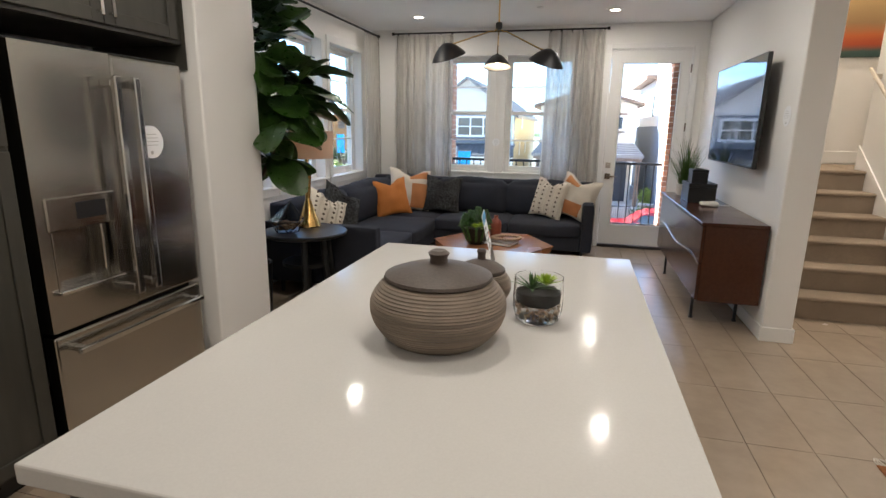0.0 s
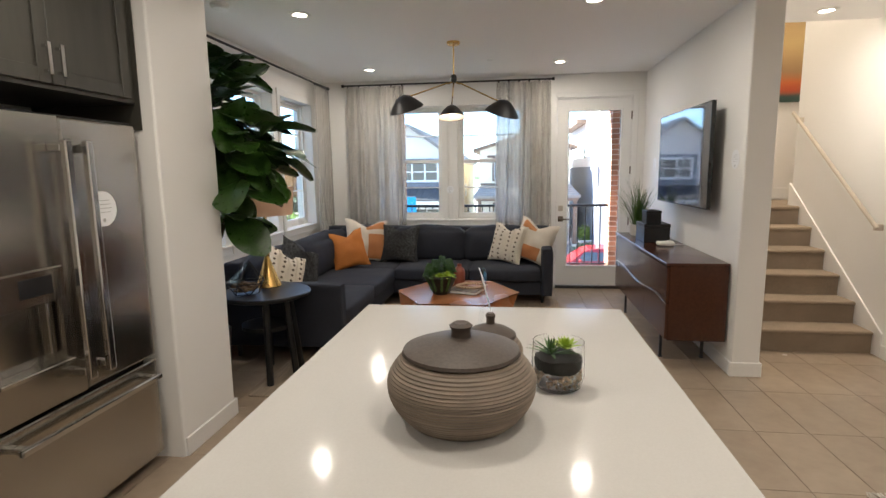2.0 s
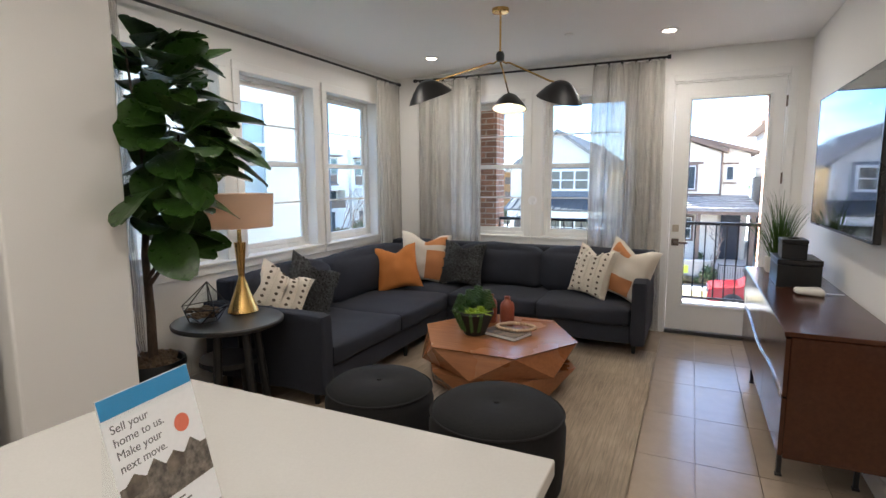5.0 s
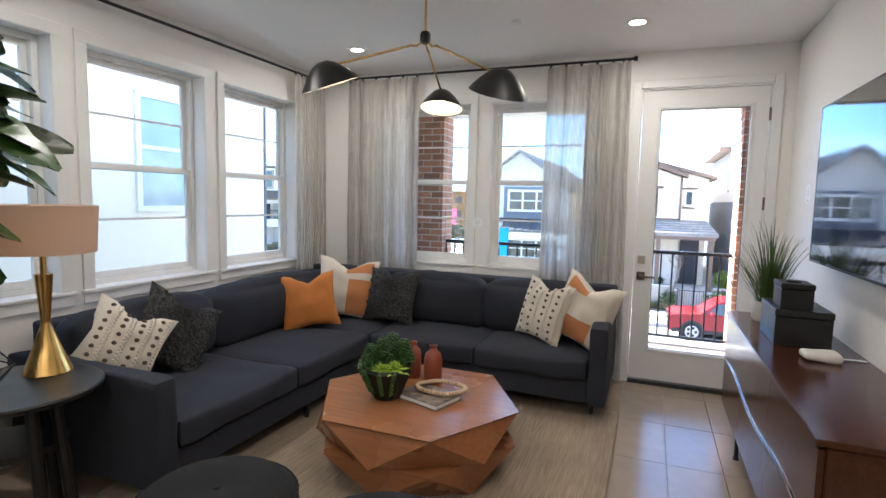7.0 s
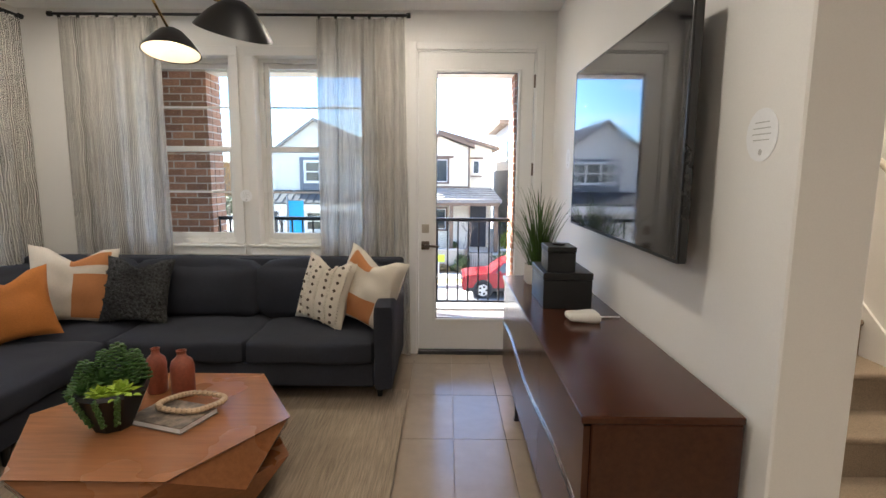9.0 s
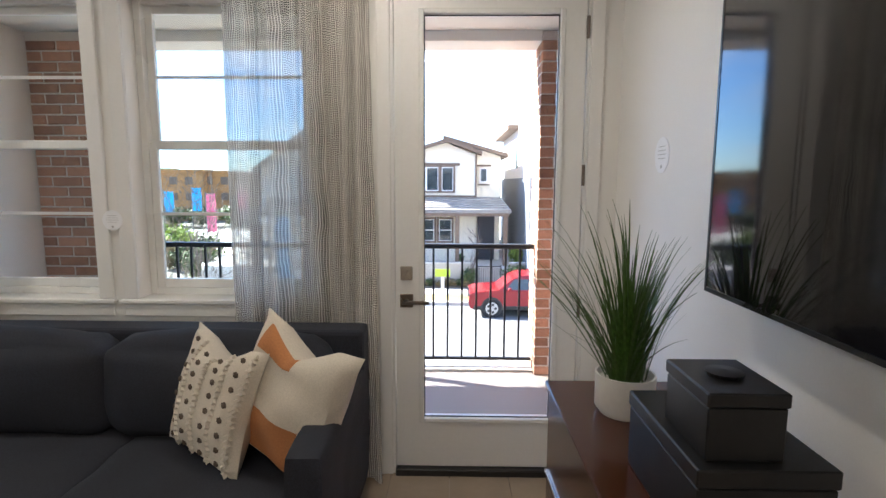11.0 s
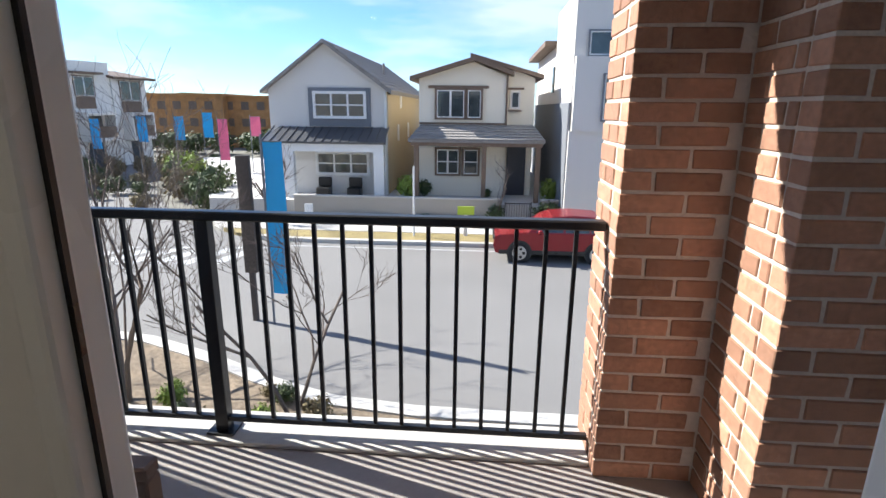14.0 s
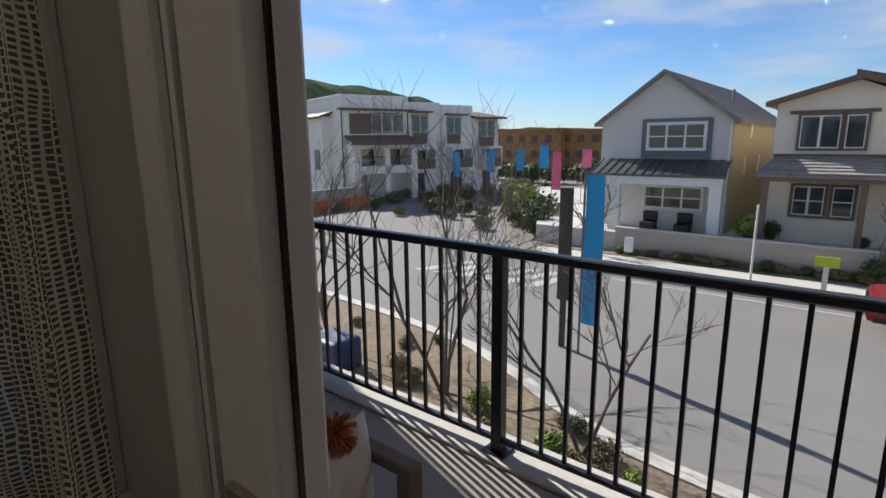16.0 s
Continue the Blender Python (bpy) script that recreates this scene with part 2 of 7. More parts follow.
M["stucco"] = mat("stucco_grey", (0.64, 0.61, 0.57), 0.9, grain=24, var=0.06, wear=0.6, bump=0.3, dist=0.01)
M["stucco_warm"] = mat("stucco_cream", (0.76, 0.69, 0.57), 0.9, grain=24, var=0.06, wear=0.6, bump=0.3, dist=0.01)
M["stucco_white"] = mat("stucco_white", (0.78, 0.74, 0.68), 0.9, grain=24, var=0.05, wear=0.5, bump=0.3, dist=0.01)
M["stucco_side"] = mat("stucco_tan", (0.50, 0.40, 0.25), 0.9, grain=24, var=0.06, wear=0.6, bump=0.3, dist=0.01)
M["slate"] = mat("slate_panel", (0.16, 0.17, 0.19), 0.8, grain=20, var=0.1, wear=1)
M["roof"] = mat("roof_tile", (0.27, 0.25, 0.235), 0.85, grain=7, var=0.3, wear=1.5, bump=0.4, dist=0.02)
M["metal_roof"] = mat("standing_seam", (0.10, 0.10, 0.105), 0.4, 0.3, grain=10, var=0.1)
M["fascia"] = mat("brown_timber", (0.17, 0.115, 0.08), 0.7, grain=14, var=0.25)
M["asphalt"] = mat("asphalt", (0.21, 0.20, 0.19), 0.9, grain=35, var=0.18, wear=0.35, bump=0.3)
M["concrete"] = mat("concrete", (0.50, 0.475, 0.44), 0.9, grain=25, var=0.1, wear=1.2, bump=0.2)
M["deck"] = mat("balcony_coating", (0.32, 0.285, 0.265), 0.8, grain=90, var=0.1, wear=3, bump=0.25)
M["earth"] = mat("mulch", (0.23, 0.175, 0.12), 0.95, grain=12, var=0.4, wear=1.5, bump=0.6, dist=0.03)
M["dry_grass"] = mat("dry_grass", (0.30, 0.235, 0.10), 0.95, grain=16, var=0.3, wear=1, bump=0.5, dist=0.03)
M["ground"] = mat("far_ground", (0.20, 0.19, 0.16), 0.95, grain=2, var=0.2, wear=0.1)
M["hill"] = mat("hillside", (0.10, 0.13, 0.078), 1.0, grain=0.05, var=0.6, wear=0.012, bump=0.6, dist=3.0, spec=0.0)
M["bush"] = mat("shrub_leaf", (0.075, 0.105, 0.030), 0.7, grain=14, var=0.45, wear=3, bump=0.3)
M["bush_lime"] = mat("shrub_lime", (0.24, 0.32, 0.045), 0.7, grain=14, var=0.4, wear=3, bump=0.3)
M["bush_dry"] = mat("shrub_dry", (0.22, 0.17, 0.085), 0.9, grain=14, var=0.4, wear=3, bump=0.3)
M["blue_tarp"] = mat("blue_tarp", (0.025, 0.045, 0.13), 0.5, grain=20, var=0.25, wear=5, bump=0.2)
M["dark_timber"] = mat("dark_weathered_timber", (0.085, 0.07, 0.062), 0.85, grain=18, var=0.3, wear=2, bump=0.3)
M["tree_bark"] = mat("street_tree_bark", (0.15, 0.115, 0.095), 0.9, grain=40, var=0.3, wear=6, bump=0.5)
M["wall_block"] = mat("garden_wall", (0.40, 0.36, 0.31), 0.9, grain=20, var=0.1, wear=1, bump=0.3)
M["car_red"] = mat("red_car_paint", (0.26, 0.022, 0.026), 0.16, 0.25, grain=60, var=0.05, wear=2, bump=0)
M["tyre"] = mat("rubber", (0.016, 0.016, 0.017), 0.8, grain=50, var=0.2)
M["alloy"] = mat("alloy", (0.45, 0.45, 0.46), 0.3, 1.0, grain=40, var=0.05, bump=0)
M["banner_blue"] = mat("blue_banner", (0.02, 0.33, 0.68), 0.7, grain=30, var=0.08, wear=2, bump=0.1)
M["banner_pink"] = mat("pink_banner", (0.68, 0.13, 0.24), 0.7, grain=30, var=0.08, wear=2, bump=0.1)
M["road_paint"] = mat("road_paint", (0.42, 0.42, 0.41), 0.8, grain=20, var=0.12)
M["lime_sign"] = mat("lime_sign", (0.48, 0.60, 0.05), 0.5, grain=20, var=0.05, bump=0)
M["plywood"] = mat("bare_timber", (0.45, 0.215, 0.075), 0.8, grain=0.9, var=0.25, wear=0.3)
M["dark_glass"] = mat("house_glass", (0.04, 0.055, 0.06), 0.06, grain=2, var=0.3, bump=0, spec=0.8)
# pale base colour stands in for the bright wall mirrored in the glass
M["reflection_glass"] = mat("glass_painted_reflection", (0.30, 0.37, 0.40), 0.05, grain=2, var=0.2, bump=0, spec=1.0)
M["navy_door"] = mat("navy_door", (0.02, 0.028, 0.042), 0.4, grain=12, var=0.1)
M["white_timber"] = mat("white_timber", (0.70, 0.70, 0.69), 0.5, grain=20, var=0.03)
M["red_fence"] = mat("orange_fence", (0.55, 0.13, 0.04), 0.7, grain=20, var=0.2)


def glass_mat(name, tint, ior=1.45, rough=0.0):
    n = Nodes(name)
    n.base(tint)
    n.set(Roughness=rough, IOR=ior, Transmission_Weight=1.0)
    return n.m


def pane_mat(name, tint):
    """Thin window glass: clear, with the gloss of its face."""
    n = Nodes(name)
    tr = n.add("ShaderNodeBsdfTransparent", Color=col(tint))
    gl = n.add("ShaderNodeBsdfGlossy", Roughness=0.0, Color=(1, 1, 1, 1))
    lw = n.add("ShaderNodeLayerWeight", Blend=0.5)
    fac = n.math("ADD", n.math("MULTIPLY", n.math("POWER", lw.outputs["Facing"], 4.0), 0.30), 0.006)
    mx = n.t.nodes.new("ShaderNodeMixShader")
    n.link(fac, mx.inputs[0])
    n.link(tr.outputs[0], mx.inputs[1])
    n.link(gl.outputs[0], mx.inputs[2])
    n.link(mx.outputs[0], n.out.inputs["Surface"])
    return n.m


M["glass"] = glass_mat("clear_glass", (0.98, 0.99, 0.99), 1.25)
M["pane"] = pane_mat("window_pane", (0.90, 0.945, 0.93))
M["door_pane"] = pane_mat("door_pane", (0.97, 0.98, 0.98))


def emit_mat(name, c, strength):
    n = Nodes(name)
    n.base((0.9, 0.9, 0.9))
    n.set(Emission_Color=col(c), Emission_Strength=strength)
    return n.m


M["glow"] = emit_mat("lit_diffuser", (1.0, 0.83, 0.62), 2.5)
M["bulb"] = emit_mat("lit_bulb", (1.0, 0.74, 0.42), 0.5)
M["display"] = emit_mat("dim_display", (0.10, 0.12, 0.13), 0.12)


def shade_mat():
    n = Nodes("lamp_linen")
    weave = n.noise(160, 3, 0.6, (1, 1, 3))
    n.base(n.ramp(weave, [(0.3, (0.62, 0.49, 0.40)), (0.7, (0.72, 0.60, 0.50))]))
    tl = n.add("ShaderNodeBsdfTranslucent", Color=(0.76, 0.60, 0.48, 1))
    mx = n.add("ShaderNodeMixShader", Fac=0.45)
    n.set(Roughness=0.9)
    n.link(n.b.outputs[0], mx.inputs[1])
    n.link(tl.outputs[0], mx.inputs[2])
    n.link(mx.outputs[0], n.out.inputs["Surface"])
    return n.m


M["lampshade"] = shade_mat()


def curtain_mat():
    """Open weave: ladders of pale weft dashes, seen by day, the holes between them painted dark."""
    n = Nodes("woven_curtain")
    uv = n.t.nodes.new("ShaderNodeTexCoord").outputs["UV"]
    sep = n.t.nodes.new("ShaderNodeSeparateXYZ")
    n.link(uv, sep.inputs[0])
    u, v = sep.outputs[0], sep.outputs[1]
    wob = n.add("ShaderNodeTexNoise", Scale=7.0, Detail=2)
    n.link(uv, wob.inputs["Vector"])
    warp = n.math("MULTIPLY", wob.outputs["Fac"], 0.05)
    drift = n.add("ShaderNodeTexNoise", Scale=3.5, Detail=3)
    n.link(uv, drift.inputs["Vector"])
    uu = n.math("MULTIPLY", n.math("ADD", u, n.math("MULTIPLY", drift.outputs["Fac"], 0.05)), 88.0)
    cell = n.math("FLOOR", uu)
    fu = n.math("FRACT", uu)
    wn_ = n.t.nodes.new("ShaderNodeTexWhiteNoise")
    wn_.noise_dimensions = "1D"
    n.link(cell, wn_.inputs["W"])
    rnd = wn_.outputs["Value"]
    vv = n.math("ADD", n.math("MULTIPLY", n.math("ADD", v, warp), n.math("ADD", 90.0, n.math("MULTIPLY", rnd, 60.0))), n.math("MULTIPLY", rnd, 7.0))
    fv = n.math("FRACT", vv)
    wide = n.t.nodes.new("ShaderNodeTexWhiteNoise")
    wide.noise_dimensions = "1D"
    n.link(n.math("FLOOR", n.math("MULTIPLY", uu, 0.21)), wide.inputs["W"])
    open_v = n.math("ADD", n.math("MULTIPLY", wide.outputs["Value"], 0.26), n.math("MULTIPLY", drift.outputs["Fac"], 0.42))
    gap = n.math("MULTIPLY", n.math("GREATER_THAN", fv, open_v), n.math("GREATER_THAN", fu, n.math("ADD", n.math("MULTIPLY", rnd, 0.28), 0.16)))
    pale = n.math("SUBTRACT", 1.0, gap)
    # holes get a dark colour for their shade, and are only slightly see-through
    c = n.mix(pale, (0.055, 0.046, 0.036), (0.95, 0.91, 0.84))
    n.base(c)
    n.set(Roughness=0.95)
    tl = n.t.nodes.new("ShaderNodeBsdfTranslucent")
    n.link(n.mix(0.10, c, (0.86, 0.87, 0.88)), tl.inputs["Color"])
    tp = n.add("ShaderNodeBsdfTransparent", Color=(1, 1, 1, 1))
    m1 = n.add("ShaderNodeMixShader", Fac=0.5)
    n.link(n.b.outputs[0], m1.inputs[1])
    n.link(tl.outputs[0], m1.inputs[2])
    m2 = n.t.nodes.new("ShaderNodeMixShader")
    n.link(n.mix(pale, (0.20,) * 3, (0.10,) * 3), m2.inputs[0])
    n.link(m1.outputs[0], m2.inputs[1])
    n.link(tp.outputs[0], m2.inputs[2])
    n.link(m2.outputs[0], n.out.inputs["Surface"])
    n.bump(pale, 0.3, 0.003)
    return n.m


M["curtain"] = curtain_mat()


def sunset_mat():
    n = Nodes("sunset_canvas")
    v = n.coords((1, 1, 1))
    sep = n.t.nodes.new("ShaderNodeSeparateXYZ")
    n.link(v, sep.inputs[0])
    ns = n.noise(3, 5, 0.6, (0.5, 1, 3))
    z = n.math("ADD", sep.outputs[2], n.math("MULTIPLY", ns, 0.12))
    n.base(n.ramp(z, [(0.0, (0.012, 0.03, 0.03)), (0.12, (0.05, 0.10, 0.085)), (0.20, (0.42, 0.07, 0.02)),
                      (0.30, (0.52, 0.13, 0.03)), (0.42, (0.33, 0.20, 0.09)), (0.75, (0.52, 0.37, 0.16)), (1.0, (0.40, 0.27, 0.12))]))
    n.set(Roughness=0.7)
    return n.m


M["canvas"] = sunset_mat()


# ---------------------------------------------------------------- mesh helpers
def box(bm, x0, y0, z0, x1, y1, z1, bevel=0.0, seg=1):
    """A box between two corners, its edges rounded by bevel."""
    got = bmesh.ops.create_cube(bm, size=1)["verts"]
    bmesh.ops.scale(bm, vec=(abs(x1 - x0), abs(y1 - y0), abs(z1 - z0)), verts=got)
    bmesh.ops.translate(bm, vec=((x0 + x1) / 2, (y0 + y1) / 2, (z0 + z1) / 2), verts=got)
    if bevel:
        edges = list({e for v in got for e in v.link_edges})
        bmesh.ops.bevel(bm, geom=edges, offset=bevel, segments=seg, affect="EDGES", profile=0.5)
    return got


def boxes(*rows, bevel=0.0, seg=1):
    bm = bmesh.new()
    for r in rows:
        box(bm, *r, bevel=bevel, seg=seg)
    return bm


def lathe(profile, n=32, bm=None, at=(0, 0, 0), wob=0.0):
    """Turns a profile of (radius, height) about z; radius 0 closes it."""
    bm = bm or bmesh.new()
    rings = []
    for r, z in profile:
        if r <= 1e-6:
            rings.append([bm.verts.new((at[0], at[1], at[2] + z))])
        else:
            rings.append([bm.verts.new((at[0] + r * math.cos(2 * math.pi * i / n), at[1] + r * math.sin(2 * math.pi * i / n), at[2] + z)) for i in range(n)])
    for a, b in zip(rings, rings[1:]):
        for i in range(n):
            j = (i + 1) % n
            if len(a) == 1 and len(b) > 1:
                bm.faces.new((a[0], b[i], b[j]))
            elif len(b) == 1 and len(a) > 1:
                bm.faces.new((a[i], a[j], b[0]))
            elif len(a) > 1:
                bm.faces.new((a[i], a[j], b[j], b[i]))
    bmesh.ops.recalc_face_normals(bm, faces=bm.faces)
    return bm


def tube(pts, radius, n=8, bm=None, taper=None):
    """A round rod along points."""
    bm = bm or bmesh.new()
    pts = [Vector(p) for p in pts]
    rings = []
    up = Vector((0.013, 0.031, 1))
    for k, p in enumerate(pts):
        d = (pts[min(k + 1, len(pts) - 1)] - pts[max(k - 1, 0)]).normalized()
        a = d.cross(up if abs(d.z) < 0.95 else Vector((1, 0.02, 0))).normalized()
        b = d.cross(a)
        r = radius if taper is None else radius + (taper - radius) * k / (len(pts) - 1)
        rings.append([bm.verts.new(p + (a * math.cos(2 * math.pi * i / n) + b * math.sin(2 * math.pi * i / n)) * r) for i in range(n)])
    for a, b in zip(rings, rings[1:]):
        for i in range(n):
            bm.faces.new((a[i], a[(i + 1) % n], b[(i + 1) % n], b[i]))
    bm.faces.new(rings[0][::-1])
    bm.faces.new(rings[-1])
    bmesh.ops.recalc_face_normals(bm, faces=bm.faces)
    return bm


def mesh(bm, name, material, smooth=False):
    me = bpy.data.meshes.new(name)
    bm.to_mesh(me)
    bm.free()
    me.materials.append(material)
    if smooth:
        me.shade_smooth()
        me.set_sharp_from_angle(angle=radians(38))
    return me


def part(name, bm, material, parent, label="", smooth=False, m=None):
    """One mesh as a part of a thing or of a part."""
    o = new(name, mesh(bm, name, M[material], smooth))
    o.parent = parent
    if m is not None:
        o.matrix_basis = m
    if label:
        tagged(o, label)
    return o


def thing(name, m, label, category, group="", kind=""):
    """An Empty at a thing's base."""
    o = new(name)
    o.empty_display_size = 0.1
    o.matrix_basis = m
    return tagged(o, label, category, group, kind)


def single(name, bm, material, label, category, group="", kind="", m=None, smooth=False):
    o = new(name, mesh(bm, name, M[material], smooth))
    if m is not None:
        o.matrix_basis = m
    return tagged(o, label, category, group, kind)


def structure(name, bm, material, label="", smooth=False):
    return tagged(new(name, mesh(bm, name, M[material], smooth)), label, name.split("_")[0], kind="structure")


def wall_rows(axis, a0, a1, lo, hi, z0, z1, holes):
    """Boxes of a wall that runs along an axis from a0 to a1, lo..hi thick, round rectangular holes (b0, b1, zb, zt)."""
    rows = []

    def put(p, q, r, s):
        if q - p > 1e-4 and s - r > 1e-4:
            rows.append((p, lo, r, q, hi, s) if axis == "x" else (lo, p, r, hi, q, s))
    at = a0
    for b0, b1, zb, zt in sorted(holes):
        put(at, b0, z0, z1)
        put(b0, b1, z0, zb)
        put(b0, b1, zt, z1)
        at = b1
    put(at, a1, z0, z1)
    return rows


# ---------------------------------------------------------------- the rooms
WX, NY, EX = -2.77, 7.20, 1.462       # inner faces: west wall, north wall, east wall of the living room
OUT = 0.15
FRONT_WIN = [(-2.03, -1.13), (-0.93, -0.03)]
SIDE_WIN = [(3.60, 4.50), (4.71, 5.61), (5.82, 6.72)]
WB, WT = 0.93, 2.43
DOOR = (0.36, 1.31, 0.0, 2.485)

structure("floor_slab", boxes((-3.2, -3.2, -0.25, 4.2, NY + 0.0, -0.012)), "grout", "grout bed under the floor tiles")
structure("ceiling", boxes((-3.2, -3.2, CEIL, EX + 0.215, NY + OUT, CEIL + 0.3), (EX + 0.215, -3.2, CEIL, 4.2, 5.15, CEIL + 0.3)), "ceiling", "white painted flat ceiling")
structure("wall_north", boxes(*wall_rows("x", -3.2, 1.64, NY, NY + OUT, -0.25, CEIL, [(a, b, WB, WT) for a, b in FRONT_WIN] + [DOOR])), "wall", "white painted wall with two windows and a door")
structure("wall_west", boxes(*wall_rows("y", 3.19, NY, WX - OUT, WX, -0.25, CEIL, [(a, b, WB, WT) for a, b in SIDE_WIN])), "wall", "white painted wall with three windows")
structure("wall_east", boxes((EX, 4.19, -0.012, 1.662, NY, CEIL), bevel=0.006), "wall", "white painted wall between room and stairs")
structure("wall_fridge", boxes((-2.99, 2.65, -0.012, -2.0, 3.19, CEIL), bevel=0.012, seg=2), "wall", "white painted wall beside the refrigerator")
structure("wall_kitchen", boxes((-3.2, -3.0, -0.012, -2.99, 3.23, CEIL)), "wall", "white kitchen wall")
structure("wall_south", boxes((-3.2, -3.2, -0.012, 2.83, -3.0, CEIL)), "wall", "plain white wall")
structure("wall_stairs", boxes((2.83, -3.2, -0.012, 3.03, 6.33, 5.6)), "wall", "white painted wall beside the stairs")
# last box is an unseen header, extended to keep sun out of the stairwell
structure("wall_landing", boxes((1.645, 7.3, 0.0, 4.4, 7.5, 5.6), (4.2, 6.13, 0.0, 4.4, 7.3, 5.6), (3.03, 6.13, 0.0, 4.2, 6.33, 5.6), (1.645, 5.15, CEIL + 0.3, 1.70, 7.3, 5.6), (1.645, 5.0, CEIL + 0.3, 2.83, 5.15, 5.6)), "wall", "white painted wall at the stair landing")
structure("ceiling_stairwell", boxes((1.4, 4.9, 5.6, 4.4, 7.5, 5.8)), "ceiling", "white ceiling high above the stairs")
structure("window_return", boxes((1.64, NY, -0.25, 1.645, 7.3, CEIL)), "wall", "wall end")


def skirting(name, rows):
    structure(name, boxes(*rows, bevel=0.004), "trim", "white painted baseboard")


BH = 0.11
skirting("baseboard_north", [(WX + 0.015, NY - 0.014, 0, 0.295, NY, BH), (1.375, NY - 0.014, 0, EX - 0.016, NY, BH)])
skirting("baseboard_west", [(WX, 3.25, 0, WX + 0.014, NY, BH)])
skirting("baseboard_east", [(EX - 0.014, 4.20, 0, EX, NY - 0.016, BH), (EX - 0.014, 4.176, 0, 1.676, 4.19, BH), (1.662, 4.19, 0, 1.676, 4.80, BH)])
skirting("baseboard_fridge", [(-2.0, 2.66, 0, -1.986, 3.204, BH), (-2.75, 3.19, 0, -2.0, 3.204, BH)])
skirting("baseboard_stairs", [(2.816, -2.9, 0, 2.83, 4.72, BH)])
skirting("baseboard_landing", [(1.66, 7.286, 1.17, 4.1, 7.3, 1.31)])


# ---- windows
def window(name, horizontal, a0, a1, label):
    """A double-hung window with casing, sill, two sashes with a glazing bar each."""
    w = thing(name, pose((a0 + a1) / 2, NY, WB) if horizontal else pose(WX, (a0 + a1) / 2, WB, 0, 0, 90), label, "window", kind="structure")
    h, hw = WT - WB, (a1 - a0) / 2
    bm = boxes((-hw - 0.075, -0.018, h, hw + 0.075, 0, h + 0.075), (-hw - 0.075, -0.018, 0.0, -hw, 0, h), (hw, -0.018, 0.0, hw + 0.075, 0, h), (-hw - 0.075, -0.018, -0.09, hw + 0.075, 0, -0.024), bevel=0.004)
    part("casing", bm, "trim", w, "flat white painted casing")
    part("window_sill", boxes((-hw - 0.085, -0.032, -0.024, hw + 0.085, 0.09, 0.0), bevel=0.005), "trim", w, "white painted sill")
    f = 0.035
    part("window_frame", boxes((-hw, 0.10, 0, -hw + f, 0.17, h), (hw - f, 0.10, 0, hw, 0.17, h), (-hw + f, 0.10, h - f, hw - f, 0.17, h), (-hw + f, 0.10, 0, hw - f, 0.17, f), bevel=0.003), "vinyl", w, "white vinyl frame")
    mid = 0.775
    s = 0.038
    for nm, z0, z1, y0 in (("lower_sash", f, mid + 0.02, 0.108), ("upper_sash", mid - 0.02, h - f, 0.138)):
        x0, x1 = -hw + f, hw - f
        sash = part(nm, boxes((x0, y0, z0, x0 + s, y0 + 0.028, z1), (x1 - s, y0, z0, x1, y0 + 0.028, z1), (x0 + s, y0, z0, x1 - s, y0 + 0.028, z0 + s + 0.01), (x0 + s, y0, z1 - s, x1 - s, y0 + 0.028, z1), bevel=0.003), "vinyl", w)
        zc = (z0 + z1) / 2 + 0.01
        part("glazing_bar", boxes((x0 + s, y0 + 0.008, zc - 0.008, x1 - s, y0 + 0.012, zc + 0.008)), "vinyl", sash, "thin bar between the panes")
        p = part("pane", boxes((x0 + s, y0 + 0.016, z0 + s + 0.01, x1 - s, y0 + 0.020, z1 - s)), "pane", sash, "clear glass")
        p.visible_shadow = False
    return w


for i, (a, b) in enumerate(FRONT_WIN):
    window("window_%d" % (i + 1), True, a, b, "white double-hung window over the balcony behind the sofa")
for i, (a, b) in enumerate(SIDE_WIN):
    window("window_%d" % (i + 3), False, a, b, "white double-hung window facing the neighbouring house")

# ---- glazed door to the balcony
dr = thing("door_1", pose(0.835, NY, 0.0), "closed white door with one tall glass pane to the balcony", "door", kind="structure")
part("door_casing", boxes((-0.54, -0.018, 0, -0.475, 0, 2.55), (0.475, -0.018, 0, 0.54, 0, 2.55), (-0.475, -0.018, 2.485, 0.475, 0, 2.55), bevel=0.004), "trim", dr, "flat white painted casing")
part("jamb", boxes((-0.475, -0.002, 0, -0.462, 0.146, 2.485), (0.462, -0.002, 0, 0.475, 0.146, 2.485), (-0.462, -0.002, 2.472, 0.462, 0.146, 2.485)), "trim", dr)
part("threshold", boxes((-0.462, -0.03, -0.012, 0.462, 0.146, 0.035), bevel=0.006), "plastic_dark", dr, "dark bronze threshold")
slab = part("door_slab", boxes((-0.457, 0.004, 0.04, -0.326, 0.048, 2.467), (0.344, 0.004, 0.04, 0.457, 0.048, 2.467), (-0.326, 0.004, 0.04, 0.344, 0.048, 0.295), (-0.326, 0.004, 2.325, 0.344, 0.048, 2.467)), "trim", dr, "white painted door leaf")
part("glazing_frame", boxes((-0.339, -0.008, 0.282, -0.314, 0.06, 2.338), (0.332, -0.008, 0.282, 0.357, 0.06, 2.338), (-0.314, -0.008, 0.282, 0.332, 0.06, 0.307), (-0.314, -0.008, 2.313, 0.332, 0.06, 2.338), bevel=0.006, seg=2), "vinyl", slab, "white moulded frame")
